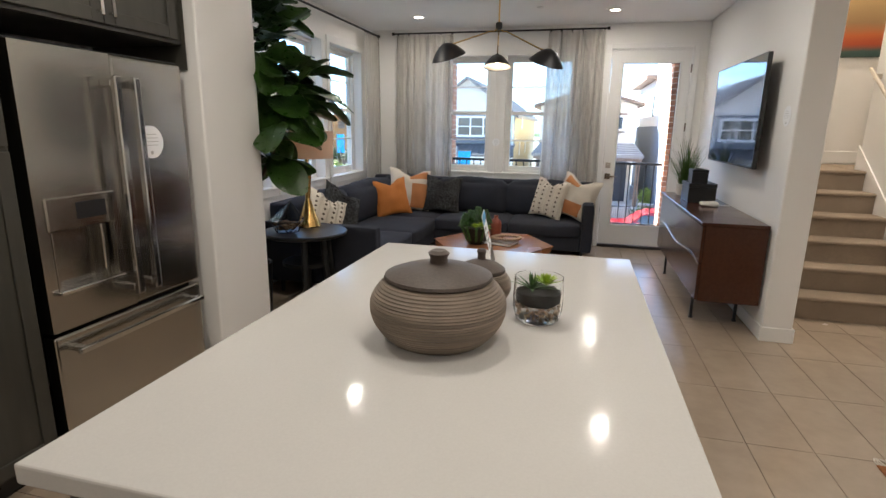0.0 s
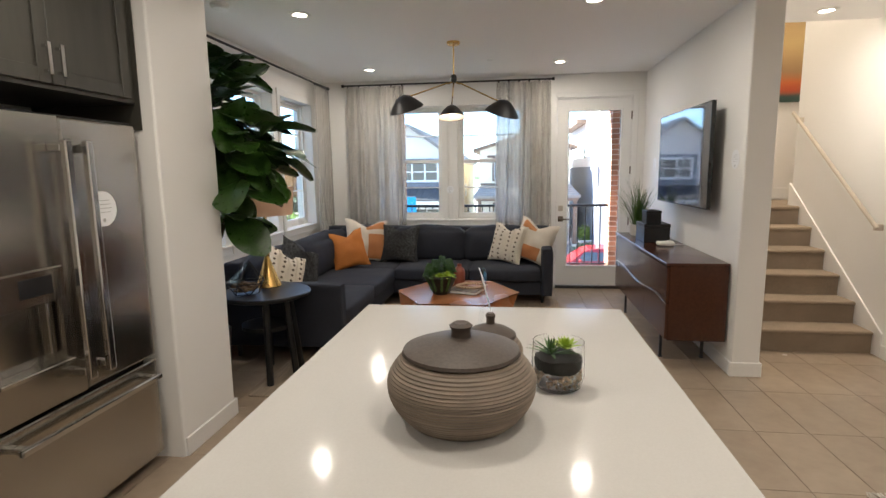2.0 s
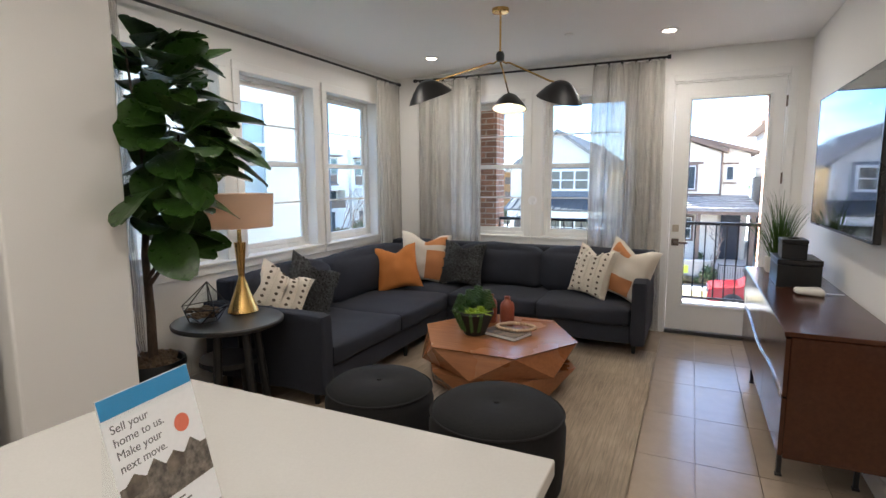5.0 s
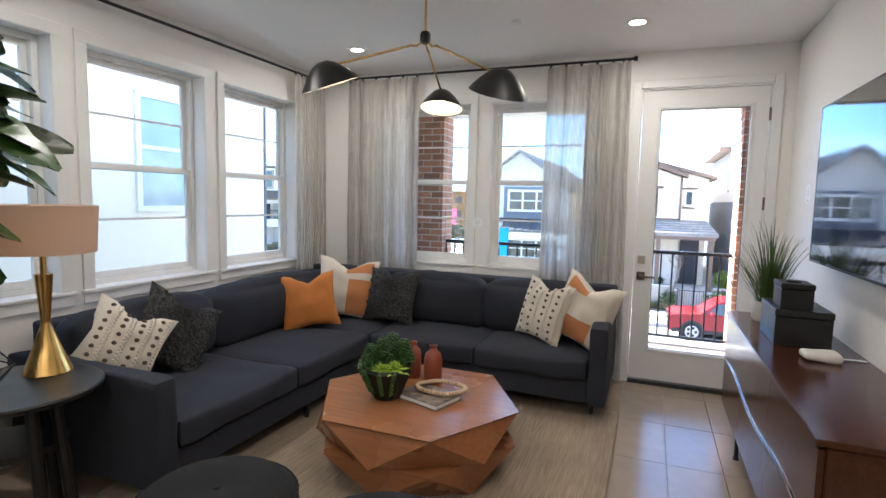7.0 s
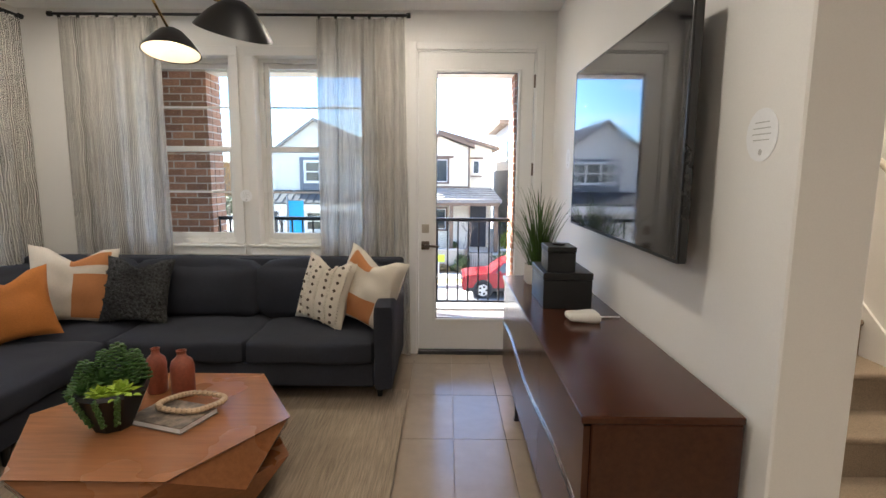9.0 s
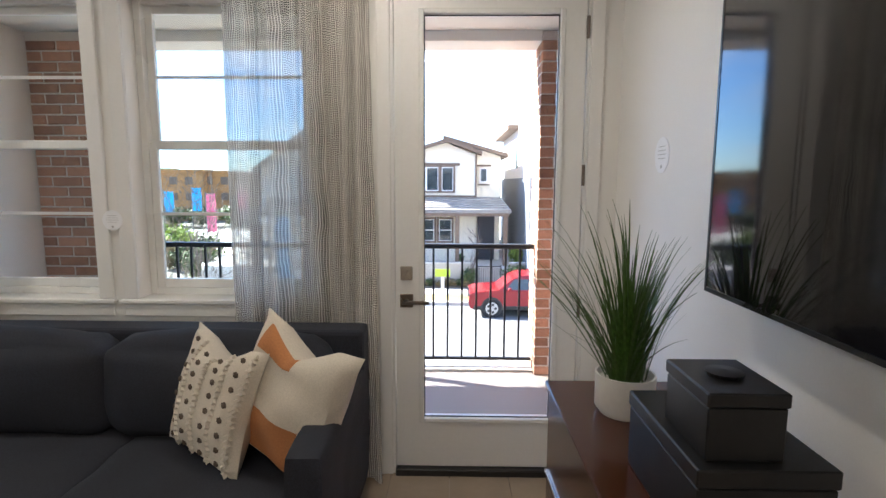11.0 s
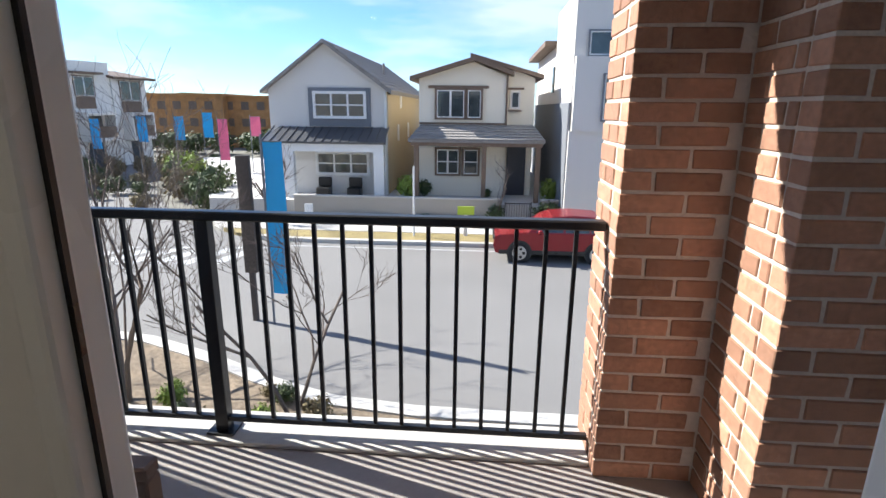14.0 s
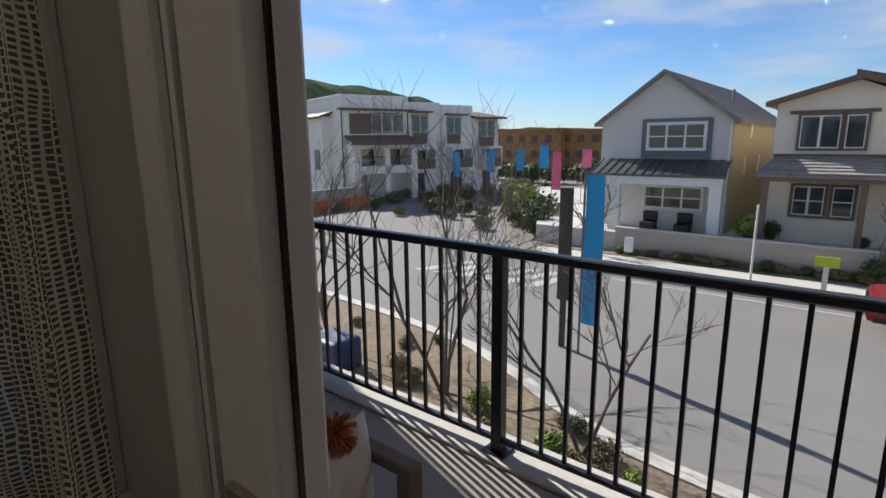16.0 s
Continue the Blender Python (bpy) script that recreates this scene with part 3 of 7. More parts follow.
part("gasket", boxes((-0.314, 0.015, 0.307, -0.309, 0.021, 2.313), (0.327, 0.015, 0.307, 0.332, 0.021, 2.313), (-0.309, 0.015, 0.307, 0.327, 0.021, 0.312), (-0.309, 0.015, 2.308, 0.327, 0.021, 2.313)), "plastic_dark", slab, "black rubber gasket")
pn = part("pane", boxes((-0.309, 0.024, 0.312, 0.327, 0.028, 2.308)), "door_pane", slab, "clear glass")
pn.visible_shadow = False
lock = part("deadbolt", boxes((-0.432, -0.008, 1.035, -0.372, 0.004, 1.105), bevel=0.003), "nickel", slab, "square satin nickel deadbolt")
bm = lathe([(0, 0), (0.012, 0), (0.012, 0.014), (0, 0.014)], 16)
box(bm, -0.005, -0.02, 0.008, 0.005, 0.02, 0.024, 0.003)
part("thumb_turn", bm, "nickel", lock, m=pose(-0.402, -0.008, 1.07, 90, 30, 0))
lever = part("lever_rose", boxes((-0.435, -0.010, 0.895, -0.369, 0.004, 0.965), bevel=0.003), "dark_nickel", slab, "square satin nickel rose")
bm = tube([(-0.402, -0.008, 0.93), (-0.402, -0.05, 0.93)], 0.011, 12)
box(bm, -0.413, -0.062, 0.921, -0.285, -0.046, 0.939, 0.004)
part("lever_handle", bm, "dark_nickel", lever, "satin nickel lever")
for hz in (0.20, 0.90, 1.56, 2.25):
    part("hinge", tube([(0.462, -0.006, hz - 0.05), (0.462, -0.006, hz + 0.05)], 0.008, 10), "dark_nickel", dr, "bronze hinge knuckle")

# ---- stairs
stairs = thing("staircase", pose(2.25, 4.82, 0), "beige carpeted stairs with white skirting beside them", "stairs", kind="structure")
RISE, RUN = 0.193, 0.262
for i in range(6):
    y0 = i * RUN
    bm = boxes((-0.575, y0, 0, 0.565, y0 + (RUN if i < 5 else 1.17), (i + 1) * RISE - 0.035))
    box(bm, -0.575, y0 - 0.025, (i + 1) * RISE - 0.036, 0.565, y0 + (RUN if i < 5 else 1.17), (i + 1) * RISE, 0.016, 3)
    if i == 5:
        box(bm, 0.565, 1.52, 0, 1.97, 2.48, (i + 1) * RISE)
    part("step", bm, "carpet", stairs)
bm = bmesh.new()
pts = [(-0.10, 0.0), (-0.10, 0.20), (1.55, 1.40), (1.55, 0.0)]
f0 = [bm.verts.new((0.566, y, z)) for y, z in pts]
f1 = [bm.verts.new((0.580, y, z)) for y, z in pts]
bm.faces.new(f0), bm.faces.new(f1[::-1])
for i in range(4):
    bm.faces.new((f0[i], f0[(i + 1) % 4], f1[(i + 1) % 4], f1[i]))
bmesh.ops.recalc_face_normals(bm, faces=bm.faces)
part("skirt_board", bm, "wall", stairs, "white painted stair skirting")
rail = thing("handrail", pose(2.83, 4.8, 1.06), "white painted handrail fixed to the stair wall", "handrail", kind="structure")
part("rail", tube([(-0.065, 0.02, 0.0), (-0.065, 0.55, 0.385), (-0.065, 1.5, 1.08)], 0.017, 10), "rail_paint", rail, smooth=True)
for y, z in ((0.06, 0.03), (1.42, 1.02)):
    part("bracket", boxes((-0.06, y - 0.02, z - 0.05, -0.001, y + 0.02, z), bevel=0.004), "rail_paint", rail)
# out-of-view ring added to house the stair lamp
sd_ = thing("downlight", pose(2.3, 6.5, 5.6), "unseen round white downlight added high above the stairs", "ceiling light", "downlights")
part("trim_ring", lathe([(0.10, -0.001), (0.105, -0.008), (0.14, -0.004), (0.14, 0.0)], 32), "trim", sd_, smooth=True)
single("painting", boxes((0, -0.03, 0, 1.3, 0, 1.0), bevel=0.004), "canvas", "abstract sunset painting in orange, teal and gold on canvas", "painting", m=pose(2.55, 7.298, 2.36))

# ---- ceiling fixtures
for i, (lx, ly) in enumerate(DOWNLIGHTS):
    if i == 0:
        dl0 = thing("downlight", pose(lx, ly, CEIL), "round white recessed ceiling downlight, lit", "ceiling light", "downlights")
        part("trim_ring", lathe([(0.052, -0.001), (0.056, -0.008), (0.085, -0.004), (0.085, 0.0)], 32), "trim", dl0, smooth=True)
        part("diffuser", lathe([(0, 0.004), (0.053, 0.004), (0.053, 0.006), (0, 0.006)], 24), "glow", dl0, "glowing warm diffuser", m=pose(0, 0, -0.006))
    else:
        # copies also go to the added, unseen kitchen lamps
        copy_thing(dl0, pose(lx, ly, CEIL))
single("smoke_detector", lathe([(0, -0.035), (0.05, -0.034), (0.065, -0.02), (0.068, 0)], 28), "trim", "round white smoke detector on the ceiling", "smoke detector", m=pose(-2.28, 3.85, CEIL), smooth=True)
sp = thing("sprinkler", pose(-0.45, 6.15, CEIL), "small white sprinkler cover plate on the ceiling", "sprinkler")
part("plate", lathe([(0, -0.012), (0.035, -0.01), (0.04, 0)], 20), "trim", sp, smooth=True)

# ---------------------------------------------------------------- sofa
sofa = thing("sectional_sofa", pose(0, 0, 0), "L-shaped charcoal fabric sectional sofa with loose cushions", "sofa")


def soft_box(x0, y0, z0, x1, y1, z1, crown=0.02, r=0.04, seed=0, n=13):
    """A stuffed cushion: a rounded block whose faces swell and sag a little."""
    bm = bmesh.new()
    bmesh.ops.create_cube(bm, size=2)
    bmesh.ops.subdivide_edges(bm, edges=bm.edges, cuts=n, use_grid_fill=True)
    hx, hy, hz = (x1 - x0) / 2, (y1 - y0) / 2, (z1 - z0) / 2
    for v in bm.verts:
        p = v.co.copy()
        q = Vector((p.x * hx, p.y * hy, p.z * hz))
        c = Vector([max(-h + r, min(h - r, a)) for a, h in zip(q, (hx, hy, hz))])
        d = q - c
        if d.length > 1e-6:
            q = c + d.normalized() * r
        bulge = Vector((p.x * (1 - p.y ** 2) * (1 - p.z ** 2), p.y * (1 - p.x ** 2) * (1 - p.z ** 2), p.z * (1 - p.x ** 2) * (1 - p.y ** 2)))
        w = noise.noise(Vector((q.x * 5 + seed, q.y * 5, q.z * 5)))
        v.co = Vector(((x0 + x1) / 2, (y0 + y1) / 2, (z0 + z1) / 2)) + q + bulge * crown + p.normalized() * (w * 0.010 + 0.006 * noise.noise(Vector((q.x * 13 + seed, q.y * 13, q.z * 9))))
    return bm


SX0, SX1, SY0, SY1 = -2.66, 0.27, 4.14, 7.02
part("base", boxes((SX0, 6.16, 0.13, SX1 - 0.13, SY1, 0.30), (SX0, SY0 + 0.13, 0.13, -1.60, 6.16, 0.30), bevel=0.012), "sofa", sofa)
part("back_frame", boxes((SX0, 6.86, 0.30, SX1 - 0.002, SY1 + 0.004, 0.865), (SX0, SY0 + 0.13, 0.30, SX0 + 0.16, 6.86, 0.82), bevel=0.02, seg=2), "sofa", sofa)
part("arm", soft_box(SX1 - 0.13, 6.10, 0.13, SX1, SY1, 0.69, 0.0, 0.025, 1), "sofa", sofa, smooth=True)
part("arm", soft_box(SX0, SY0, 0.13, -1.57, SY0 + 0.13, 0.67, 0.0, 0.025, 2), "sofa", sofa, smooth=True)
for i, c in enumerate([(-1.60, 6.13, -0.70, 6.88), (-0.695, 6.13, 0.135, 6.88), (-2.50, 6.13, -1.605, 6.88), (-2.50, 5.20, -1.57, 6.125), (-2.50, 4.275, -1.57, 5.195)]):
    part("seat_cushion", soft_box(c[0], c[1], 0.285, c[2], c[3], 0.445, 0.018, 0.035, i * 7), "sofa", sofa, smooth=True)
for i, c in enumerate([(-1.72, 6.66, -0.80, 6.88), (-0.79, 6.66, 0.12, 6.88), (-2.49, 6.66, -1.73, 6.88)]):
    part("back_cushion", soft_box(*c[:2], 0.44, *c[2:], 0.85, 0.05, 0.07, i * 5 + 40), "sofa", sofa, smooth=True)
for i, c in enumerate([(-2.51, 5.24, -2.28, 6.62), (-2.51, 4.28, -2.28, 5.23)]):
    part("back_cushion", soft_box(*c[:2], 0.44, *c[2:], 0.85, 0.05, 0.07, i * 5 + 60), "sofa", sofa, smooth=True)
for lx, ly in ((0.16, 6.30), (0.16, 6.95), (-1.72, 4.26), (-2.55, 4.26), (-0.9, 6.30), (-1.66, 5.4)):
    part("leg", lathe([(0, 0), (0.016, 0), (0.024, 0.13), (0, 0.13)], 14), "black_wood", sofa, "tapered black leg", m=pose(lx, ly, 0.0))


# ---- throw pillows
def pillow(name, x, y, z, rx, ry, rz, size, material, label, trim_fn=None, seed=0, thick=0.095):
    """A square throw pillow, standing on its lower edge, pinched at the corners."""
    p = thing(name, pose(x, y, z, rx, ry, rz), label, "pillow", "throw pillows")
    n = 20
    bm = bmesh.new()
    grid = {}
    for s in (-1, 1):
        for i in range(n + 1):
            for j in range(n + 1):
                u, v = 2 * i / n - 1, 2 * j / n - 1
                edge = i in (0, n) or j in (0, n)
                if s == 1 and edge:
                    grid[s, i, j] = grid[-1, i, j]
                    continue
                pinch = 1 - 0.12 * ((1 - u * u) * abs(v) ** 3 + (1 - v * v) * abs(u) ** 3)
                d = thick * ((1 - u ** 2) * (1 - v ** 2)) ** 0.42 * (0.9 + 0.25 * noise.noise(Vector((u * 2 + seed, v * 2, s))))
                sag = -0.15 * size * max(0, 1 - abs(u) * 1.6) * max(0, v) ** 2
                grid[s, i, j] = bm.verts.new((u * size / 2 * pinch, s * d, size / 2 + v * size / 2 * pinch + sag))
    for s in (-1, 1):
        for i in range(n):
            for j in range(n):
                q = [grid[s, i, j], grid[s, i + 1, j], grid[s, i + 1, j + 1], grid[s, i, j + 1]]
                bm.faces.new(q if s == -1 else q[::-1])
    bmesh.ops.recalc_face_normals(bm, faces=bm.faces)
    cover = part("cover", bm, material, p, smooth=True)

    def surf(u, v):
        pinch = 1 - 0.12 * ((1 - u * u) * abs(v) ** 3 + (1 - v * v) * abs(u) ** 3)
        d = thick * max(0, (1 - u ** 2) * (1 - v ** 2)) ** 0.42 * (0.9 + 0.25 * noise.noise(Vector((u * 2 + seed, v * 2, -1))))
        sag = -0.15 * size * max(0, 1 - abs(u) * 1.6) * max(0, v) ** 2
        return Vector((u * size / 2 * pinch, -d, size / 2 + v * size / 2 * pinch + sag))
    if trim_fn:
        trim_fn(p, cover, surf)
    return p


def knots(p, cover, surf):
    """Rows of dark knots on the front."""
    bm = bmesh.new()
    bmesh.ops.create_icosphere(bm, subdivisions=1, radius=0.016)
    me = mesh(bm, "knot", M["knot"], True)
    for r in range(4):
        for k in range(8):
            o = new("knot", me)
            o.parent = cover
            o.matrix_basis = Matrix.Translation(surf(-0.66 + r * 0.44, -0.82 + k * 0.235)) @ Matrix.Diagonal((1.0, 0.5, 0.8, 1))
    for r in range(4):
        pts = [surf(-0.66 + r * 0.44 + 0.20 + 0.025 * (-1) ** k, -0.93 + k * 0.0465) for k in range(41)]
        part("braid", tube(pts, 0.012, 6), "cream_cloth", cover, "raised cream braid", smooth=True)


def band(us, vs, top=(-0.05, 0.85), material="tan_cloth"):
    def fn(p, cover, surf):
        bm = bmesh.new()
        n = 14
        g = [[bm.verts.new(surf(us[0] + (us[1] - us[0]) * i / n, vs[0] + (vs[1] - vs[0]) * j / n) + Vector((0, -0.004, 0))) for j in range(n + 1)] for i in range(n + 1)]
        for i in range(n):
            for j in range(n):
                bm.faces.new((g[i][j], g[i + 1][j], g[i + 1][j + 1], g[i][j + 1]))
        part("colour_block", bm, material, cover, "rust-tan woven block", smooth=True)
        bm = bmesh.new()
        g = [[bm.verts.new(surf(top[0] + (top[1] - top[0]) * i / n, 0.55 + 0.37 * j / n) + Vector((0, -0.004, 0))) for j in range(n + 1)] for i in range(n + 1)]
        for i in range(n):
            for j in range(n):
                bm.faces.new((g[i][j], g[i + 1][j], g[i + 1][j + 1], g[i][j + 1]))
        part("colour_block", bm, material, cover, "rust-tan woven block", smooth=True)
    return fn


def boucle(p, cover, surf):
    """Looped yarn over the front."""
    rnd = random.Random(5)
    bm = bmesh.new()
    for k in range(420):
        u, v = rnd.uniform(-0.93, 0.93), rnd.uniform(-0.93, 0.93)
        got = bmesh.ops.create_icosphere(bm, subdivisions=1, radius=rnd.uniform(0.006, 0.012))["verts"]
        bmesh.ops.scale(bm, vec=(rnd.uniform(0.8, 1.8), 0.7, rnd.uniform(0.7, 1.3)), verts=got)
        bmesh.ops.translate(bm, vec=surf(u, v), verts=got)
    tagged(part("boucle_nap", bm, "boucle", cover, "charcoal yarn loops", smooth=True), kind="stuff")


pillow("throw_pillow", -0.31, 6.50, 0.452, -16, 5, -36, 0.49, "cream_cloth", "cream knitted pillow with rows of dark knots", knots, 1)
pillow("throw_pillow", -0.01, 6.44, 0.47, -14, 12, -34, 0.53, "cream_cloth", "cream pillow with rust-tan blocks, against the sofa arm", band((-0.95, 0.55), (-0.86, -0.22), (-0.7, 0.1)), 2, 0.11)
pillow("throw_pillow", -1.60, 6.46, 0.455, -18, 3, 3, 0.48, "boucle", "charcoal looped boucle pillow on the sofa", boucle, 3)
pillow("throw_pillow", -2.02, 6.42, 0.46, -14, 6, 26, 0.55, "cream_cloth", "cream pillow with a rust-tan block in the sofa corner", band((0.05, 0.95), (-0.9, 0.3)), 4)
pillow("throw_pillow", -2.05, 6.02, 0.455, -20, -5, 44, 0.47, "orange_cloth", "plain ochre-orange pillow on the sofa", None, 5)
pillow("throw_pillow", -2.17, 4.66, 0.50, -22, 30, 62, 0.48, "boucle", "charcoal looped boucle pillow leaning on the sofa back", boucle, 6)
pillow("throw_pillow", -2.22, 4.36, 0.52, -20, 28, 52, 0.43, "cream_cloth", "cream knitted pillow with dark knots by the sofa arm", knots, 7)

# ---- coffee table: faceted hexagon
tb = thing("coffee_table", pose(-0.73, 5.20, 0.014), "faceted hexagonal coffee table in warm brown wood", "coffee table")


def ring(bm, r, z, turn):
    return [bm.verts.new((r * math.cos(radians(60 * i + turn)), r * math.sin(radians(60 * i + turn)), z)) for i in range(6)]


bm = bmesh.new()
t0, t1 = ring(bm, 0.61, 0.376, 0), ring(bm, 0.60, 0.366, 0)
bm.faces.new(t0), bm.faces.new(t1[::-1])
for i in range(6):
    bm.faces.new((t1[i], t1[(i + 1) % 6], t0[(i + 1) % 6], t0[i]))
part("tabletop", bm, "oak", tb)
bm = bmesh.new()
r0, r1, r2 = ring(bm, 0.598, 0.366, 0), ring(bm, 0.585, 0.195, 30), ring(bm, 0.50, 0.0, 0)
for i in range(6):
    j = (i + 1) % 6
    bm.faces.new((r0[i], r1[i], r0[j]))
    bm.faces.new((r1[i], r1[j], r0[j]))
bm.faces.new(r0)
bm.faces.new(r1[::-1])
bmesh.ops.recalc_face_normals(bm, faces=bm.faces)
part("upper_body", bm, "oak", tb)
bm = bmesh.new()
r1, r2 = ring(bm, 0.60, 0.187, 0), ring(bm, 0.50, 0.0, 30)
for i in range(6):
    j = (i + 1) % 6
    bm.faces.new((r1[i], r2[i], r1[j]))
    bm.faces.new((r2[i], r2[j], r1[j]))
bm.faces.new(r1)
bm.faces.new(r2[::-1])
bmesh.ops.recalc_face_normals(bm, faces=bm.faces)
part("lower_body", bm, "oak", tb)
TT = 0.392

# ---- ottomans
ot = thing("ottoman", pose(-0.99, 3.92, 0.014) @ Matrix.Diagonal((1.12, 1.12, 1.03, 1)), "round black upholstered ottoman with a tufted top", "ottoman", "ottomans by the coffee table")
prof = [(0, 0), (0.245, 0), (0.262, 0.02), (0.272, 0.15), (0.275, 0.30), (0.262, 0.365), (0.225, 0.40), (0.12, 0.412), (0.03, 0.405), (0, 0.395)]
part("body", lathe(prof, 40), "ottoman", ot, smooth=True)
bm = tube([(0.266 * math.cos(radians(10 * k)), 0.266 * math.sin(radians(10 * k)), 0.362) for k in range(37)], 0.006, 6)
part("piping", bm, "ottoman", ot, smooth=True)
part("tuft_button", lathe([(0, 0), (0.014, 0), (0.012, 0.008), (0, 0.011)], 14), "ottoman", ot, m=pose(0, 0, 0.396))
copy_thing(ot, pose(-0.27, 3.88, 0.014, 0, 0, 40) @ Matrix.Diagonal((1.12, 1.12, 1.03, 1)))

# ---- area rug
structure("area_rug", boxes((-2.05, 3.45, 0.0, 0.35, 6.42, 0.013), bevel=0.004), "rug", "flat woven beige wool rug")
og = thing("accent_rug", pose(2.0, 1.85, 0.0), "rust-orange rug with cream stripes on the tile floor", "rug")
part("field", boxes((-0.5, -0.8, 0.0, 0.5, 0.8, 0.008), bevel=0.003), "orange_rug", og)
for k in range(15):
    part("stripe", boxes((-0.498, 0.69 - k * 0.1, 0.008, 0.498, 0.69 - k * 0.1 + (0.030 if k % 5 == 0 else 0.012), 0.010)), "cream_cloth", og, "cream stripe")
rnd = random.Random(8)
bm = bmesh.new()
for k in range(70):
    x = -0.49 + k * 0.0142
    tube([(x, 0.798, 0.006), (x + rnd.uniform(-0.006, 0.006), 0.83, 0.006), (x + rnd.uniform(-0.012, 0.012), 0.86, 0.004)], 0.0035, 4, bm)
tagged(part("fringe", bm, "cream_cloth", og, "cream knotted fringe"), kind="stuff")

# ---- media console
cs = thing("media_console", pose(1.21, 5.31, 0), "dark red-brown wooden sideboard on thin black legs", "sideboard")
CX, CY = 0.215, 1.03
part("body", boxes((-CX + 0.02, -CY, 0.235, CX + 0.02, CY, 0.825), bevel=0.004), "walnut", cs)
part("top", boxes((-CX - 0.01, -CY - 0.004, 0.826, CX + 0.022, CY + 0.004, 0.850), bevel=0.004), "walnut", cs)
for k in range(3):
    y0, y1 = -CY + 0.01 + k * (2 * CY - 0.02) / 3, -CY + 0.01 + (k + 1) * (2 * CY - 0.02) / 3 - 0.006
    for z0, z1 in ((0.245, 0.525), (0.535, 0.815)):
        bm = bmesh.new()
        nseg = 12
        edge = []
        for s in range(nseg + 1):
            y = y0 + (y1 - y0) * s / nseg
            wob = 0.022 * math.sin((y + CY) / (2 * CY) * math.pi * 3)
            edge.append((y, wob))
        lowv = [[bm.verts.new((x, y, (z0 if z0 < 0.3 else z0 + w))) for y, w in edge] for x in (-CX, -CX + 0.019)]
        topv = [[bm.verts.new((x, y, (z1 if z1 > 0.7 else z1 + w))) for y, w in edge] for x in (-CX, -CX + 0.019)]
        for s in range(nseg):
            for a, b, rev in ((lowv[0], topv[0], 0), (lowv[1], topv[1], 1)):
                q = (a[s], a[s + 1], b[s + 1], b[s])
                bm.faces.new(q if rev else q[::-1])
            bm.faces.new((lowv[0][s], lowv[1][s], lowv[1][s + 1], lowv[0][s + 1]))
            bm.faces.new((topv[0][s], topv[0][s + 1], topv[1][s + 1], topv[1][s]))
        for e in (0, -1):
            bm.faces.new((lowv[0][e], lowv[1][e], topv[1][e], topv[0][e]))
        bmesh.ops.recalc_face_normals(bm, faces=bm.faces)
        d = part("drawer_front", bm, "walnut", cs)
        if z0 < 0.3:
            part("pull", tube([(-CX - 0.004, y, 0.53 + w) for y, w in edge], 0.004, 6), "chrome", d, "wavy silver edge pull")
for lx in (-0.16, 0.17):
    for ly in (-CY + 0.30, CY - 0.36):
        part("leg", boxes((lx - 0.011, ly - 0.011, 0.012, lx + 0.011, ly + 0.011, 0.235), (lx - 0.016, ly - 0.016, 0.0, lx + 0.016, ly + 0.016, 0.014), bevel=0.003), "black_metal", cs, "thin black metal leg")

# ---- television
tv = thing("television", pose(1.383, 5.285, 1.665, 0, 0, 0), "large flat black television on the wall above the sideboard", "television")
TW_, TH_ = 0.725, 0.428
part("housing", boxes((-0.035, -TW_, -TH_, -0.005, TW_, TH_), bevel=0.004), "plastic_dark", tv)
part("screen", boxes((-0.0375, -TW_ + 0.009, -TH_ + 0.012, -0.0352, TW_ - 0.009, TH_ - 0.008)), "screen", tv, "glossy black screen")
part("bezel", boxes((-0.039, -TW_, -TH_, -0.035, TW_, -TH_ + 0.011), (-0.039, -TW_, TH_ - 0.007, -0.035, TW_, TH_), (-0.039, -TW_, -TH_ + 0.011, -0.035, -TW_ + 0.008, TH_ - 0.007), (-0.039, TW_ - 0.008, -TH_ + 0.011, -0.035, TW_, TH_ - 0.007)), "plastic_dark", tv, "thin dark bezel")
part("wall_mount", boxes((-0.005, -0.3, -0.2, 0.078, 0.3, 0.2), bevel=0.004), "black_metal", tv)

# ---- kitchen island
isl = thing("kitchen_island", pose(-0.309, 1.62, 0), "kitchen island with dark cabinet panels", "kitchen island")
part("cabinet_body", boxes((-0.55, -0.90, 0.10, 0.30, 0.86, 0.878), bevel=0.004), "cabinet", isl, "dark stained cabinet")
part("toe_kick", boxes((-0.48, -0.84, 0.0, 0.26, 0.80, 0.10)), "plastic_dark", isl)
for k in range(4):
    part("side_panel", boxes((-0.565, -0.88 + k * 0.44, 0.12, -0.55, -0.88 + k * 0.44 + 0.42, 0.87), bevel=0.003), "cabinet", isl)
single("island_worktop", boxes((-0.588, -0.96, 0.0, 0.628, 0.98, 0.042), bevel=0.005, seg=2), "quartz", "white polished quartz island worktop", "worktop", m=pose(-0.309, 1.62, 0.878))
st = thing("bar_stool", pose(0.20, 1.92, 0), "bar stool with a brown wooden seat tucked by the island", "stool")
part("seat", soft_box(-0.16, -0.18, 0.60, 0.16, 0.18, 0.66, 0.01, 0.03, 3), "oak", st, smooth=True)
for a, b in ((-0.13, -0.14), (-0.13, 0.14), (0.13, -0.14), (0.13, 0.14)):
    part("leg", tube([(a, b, 0.61), (a * 1.35, b * 1.3, 0)], 0.013, 10), "black_metal", st)

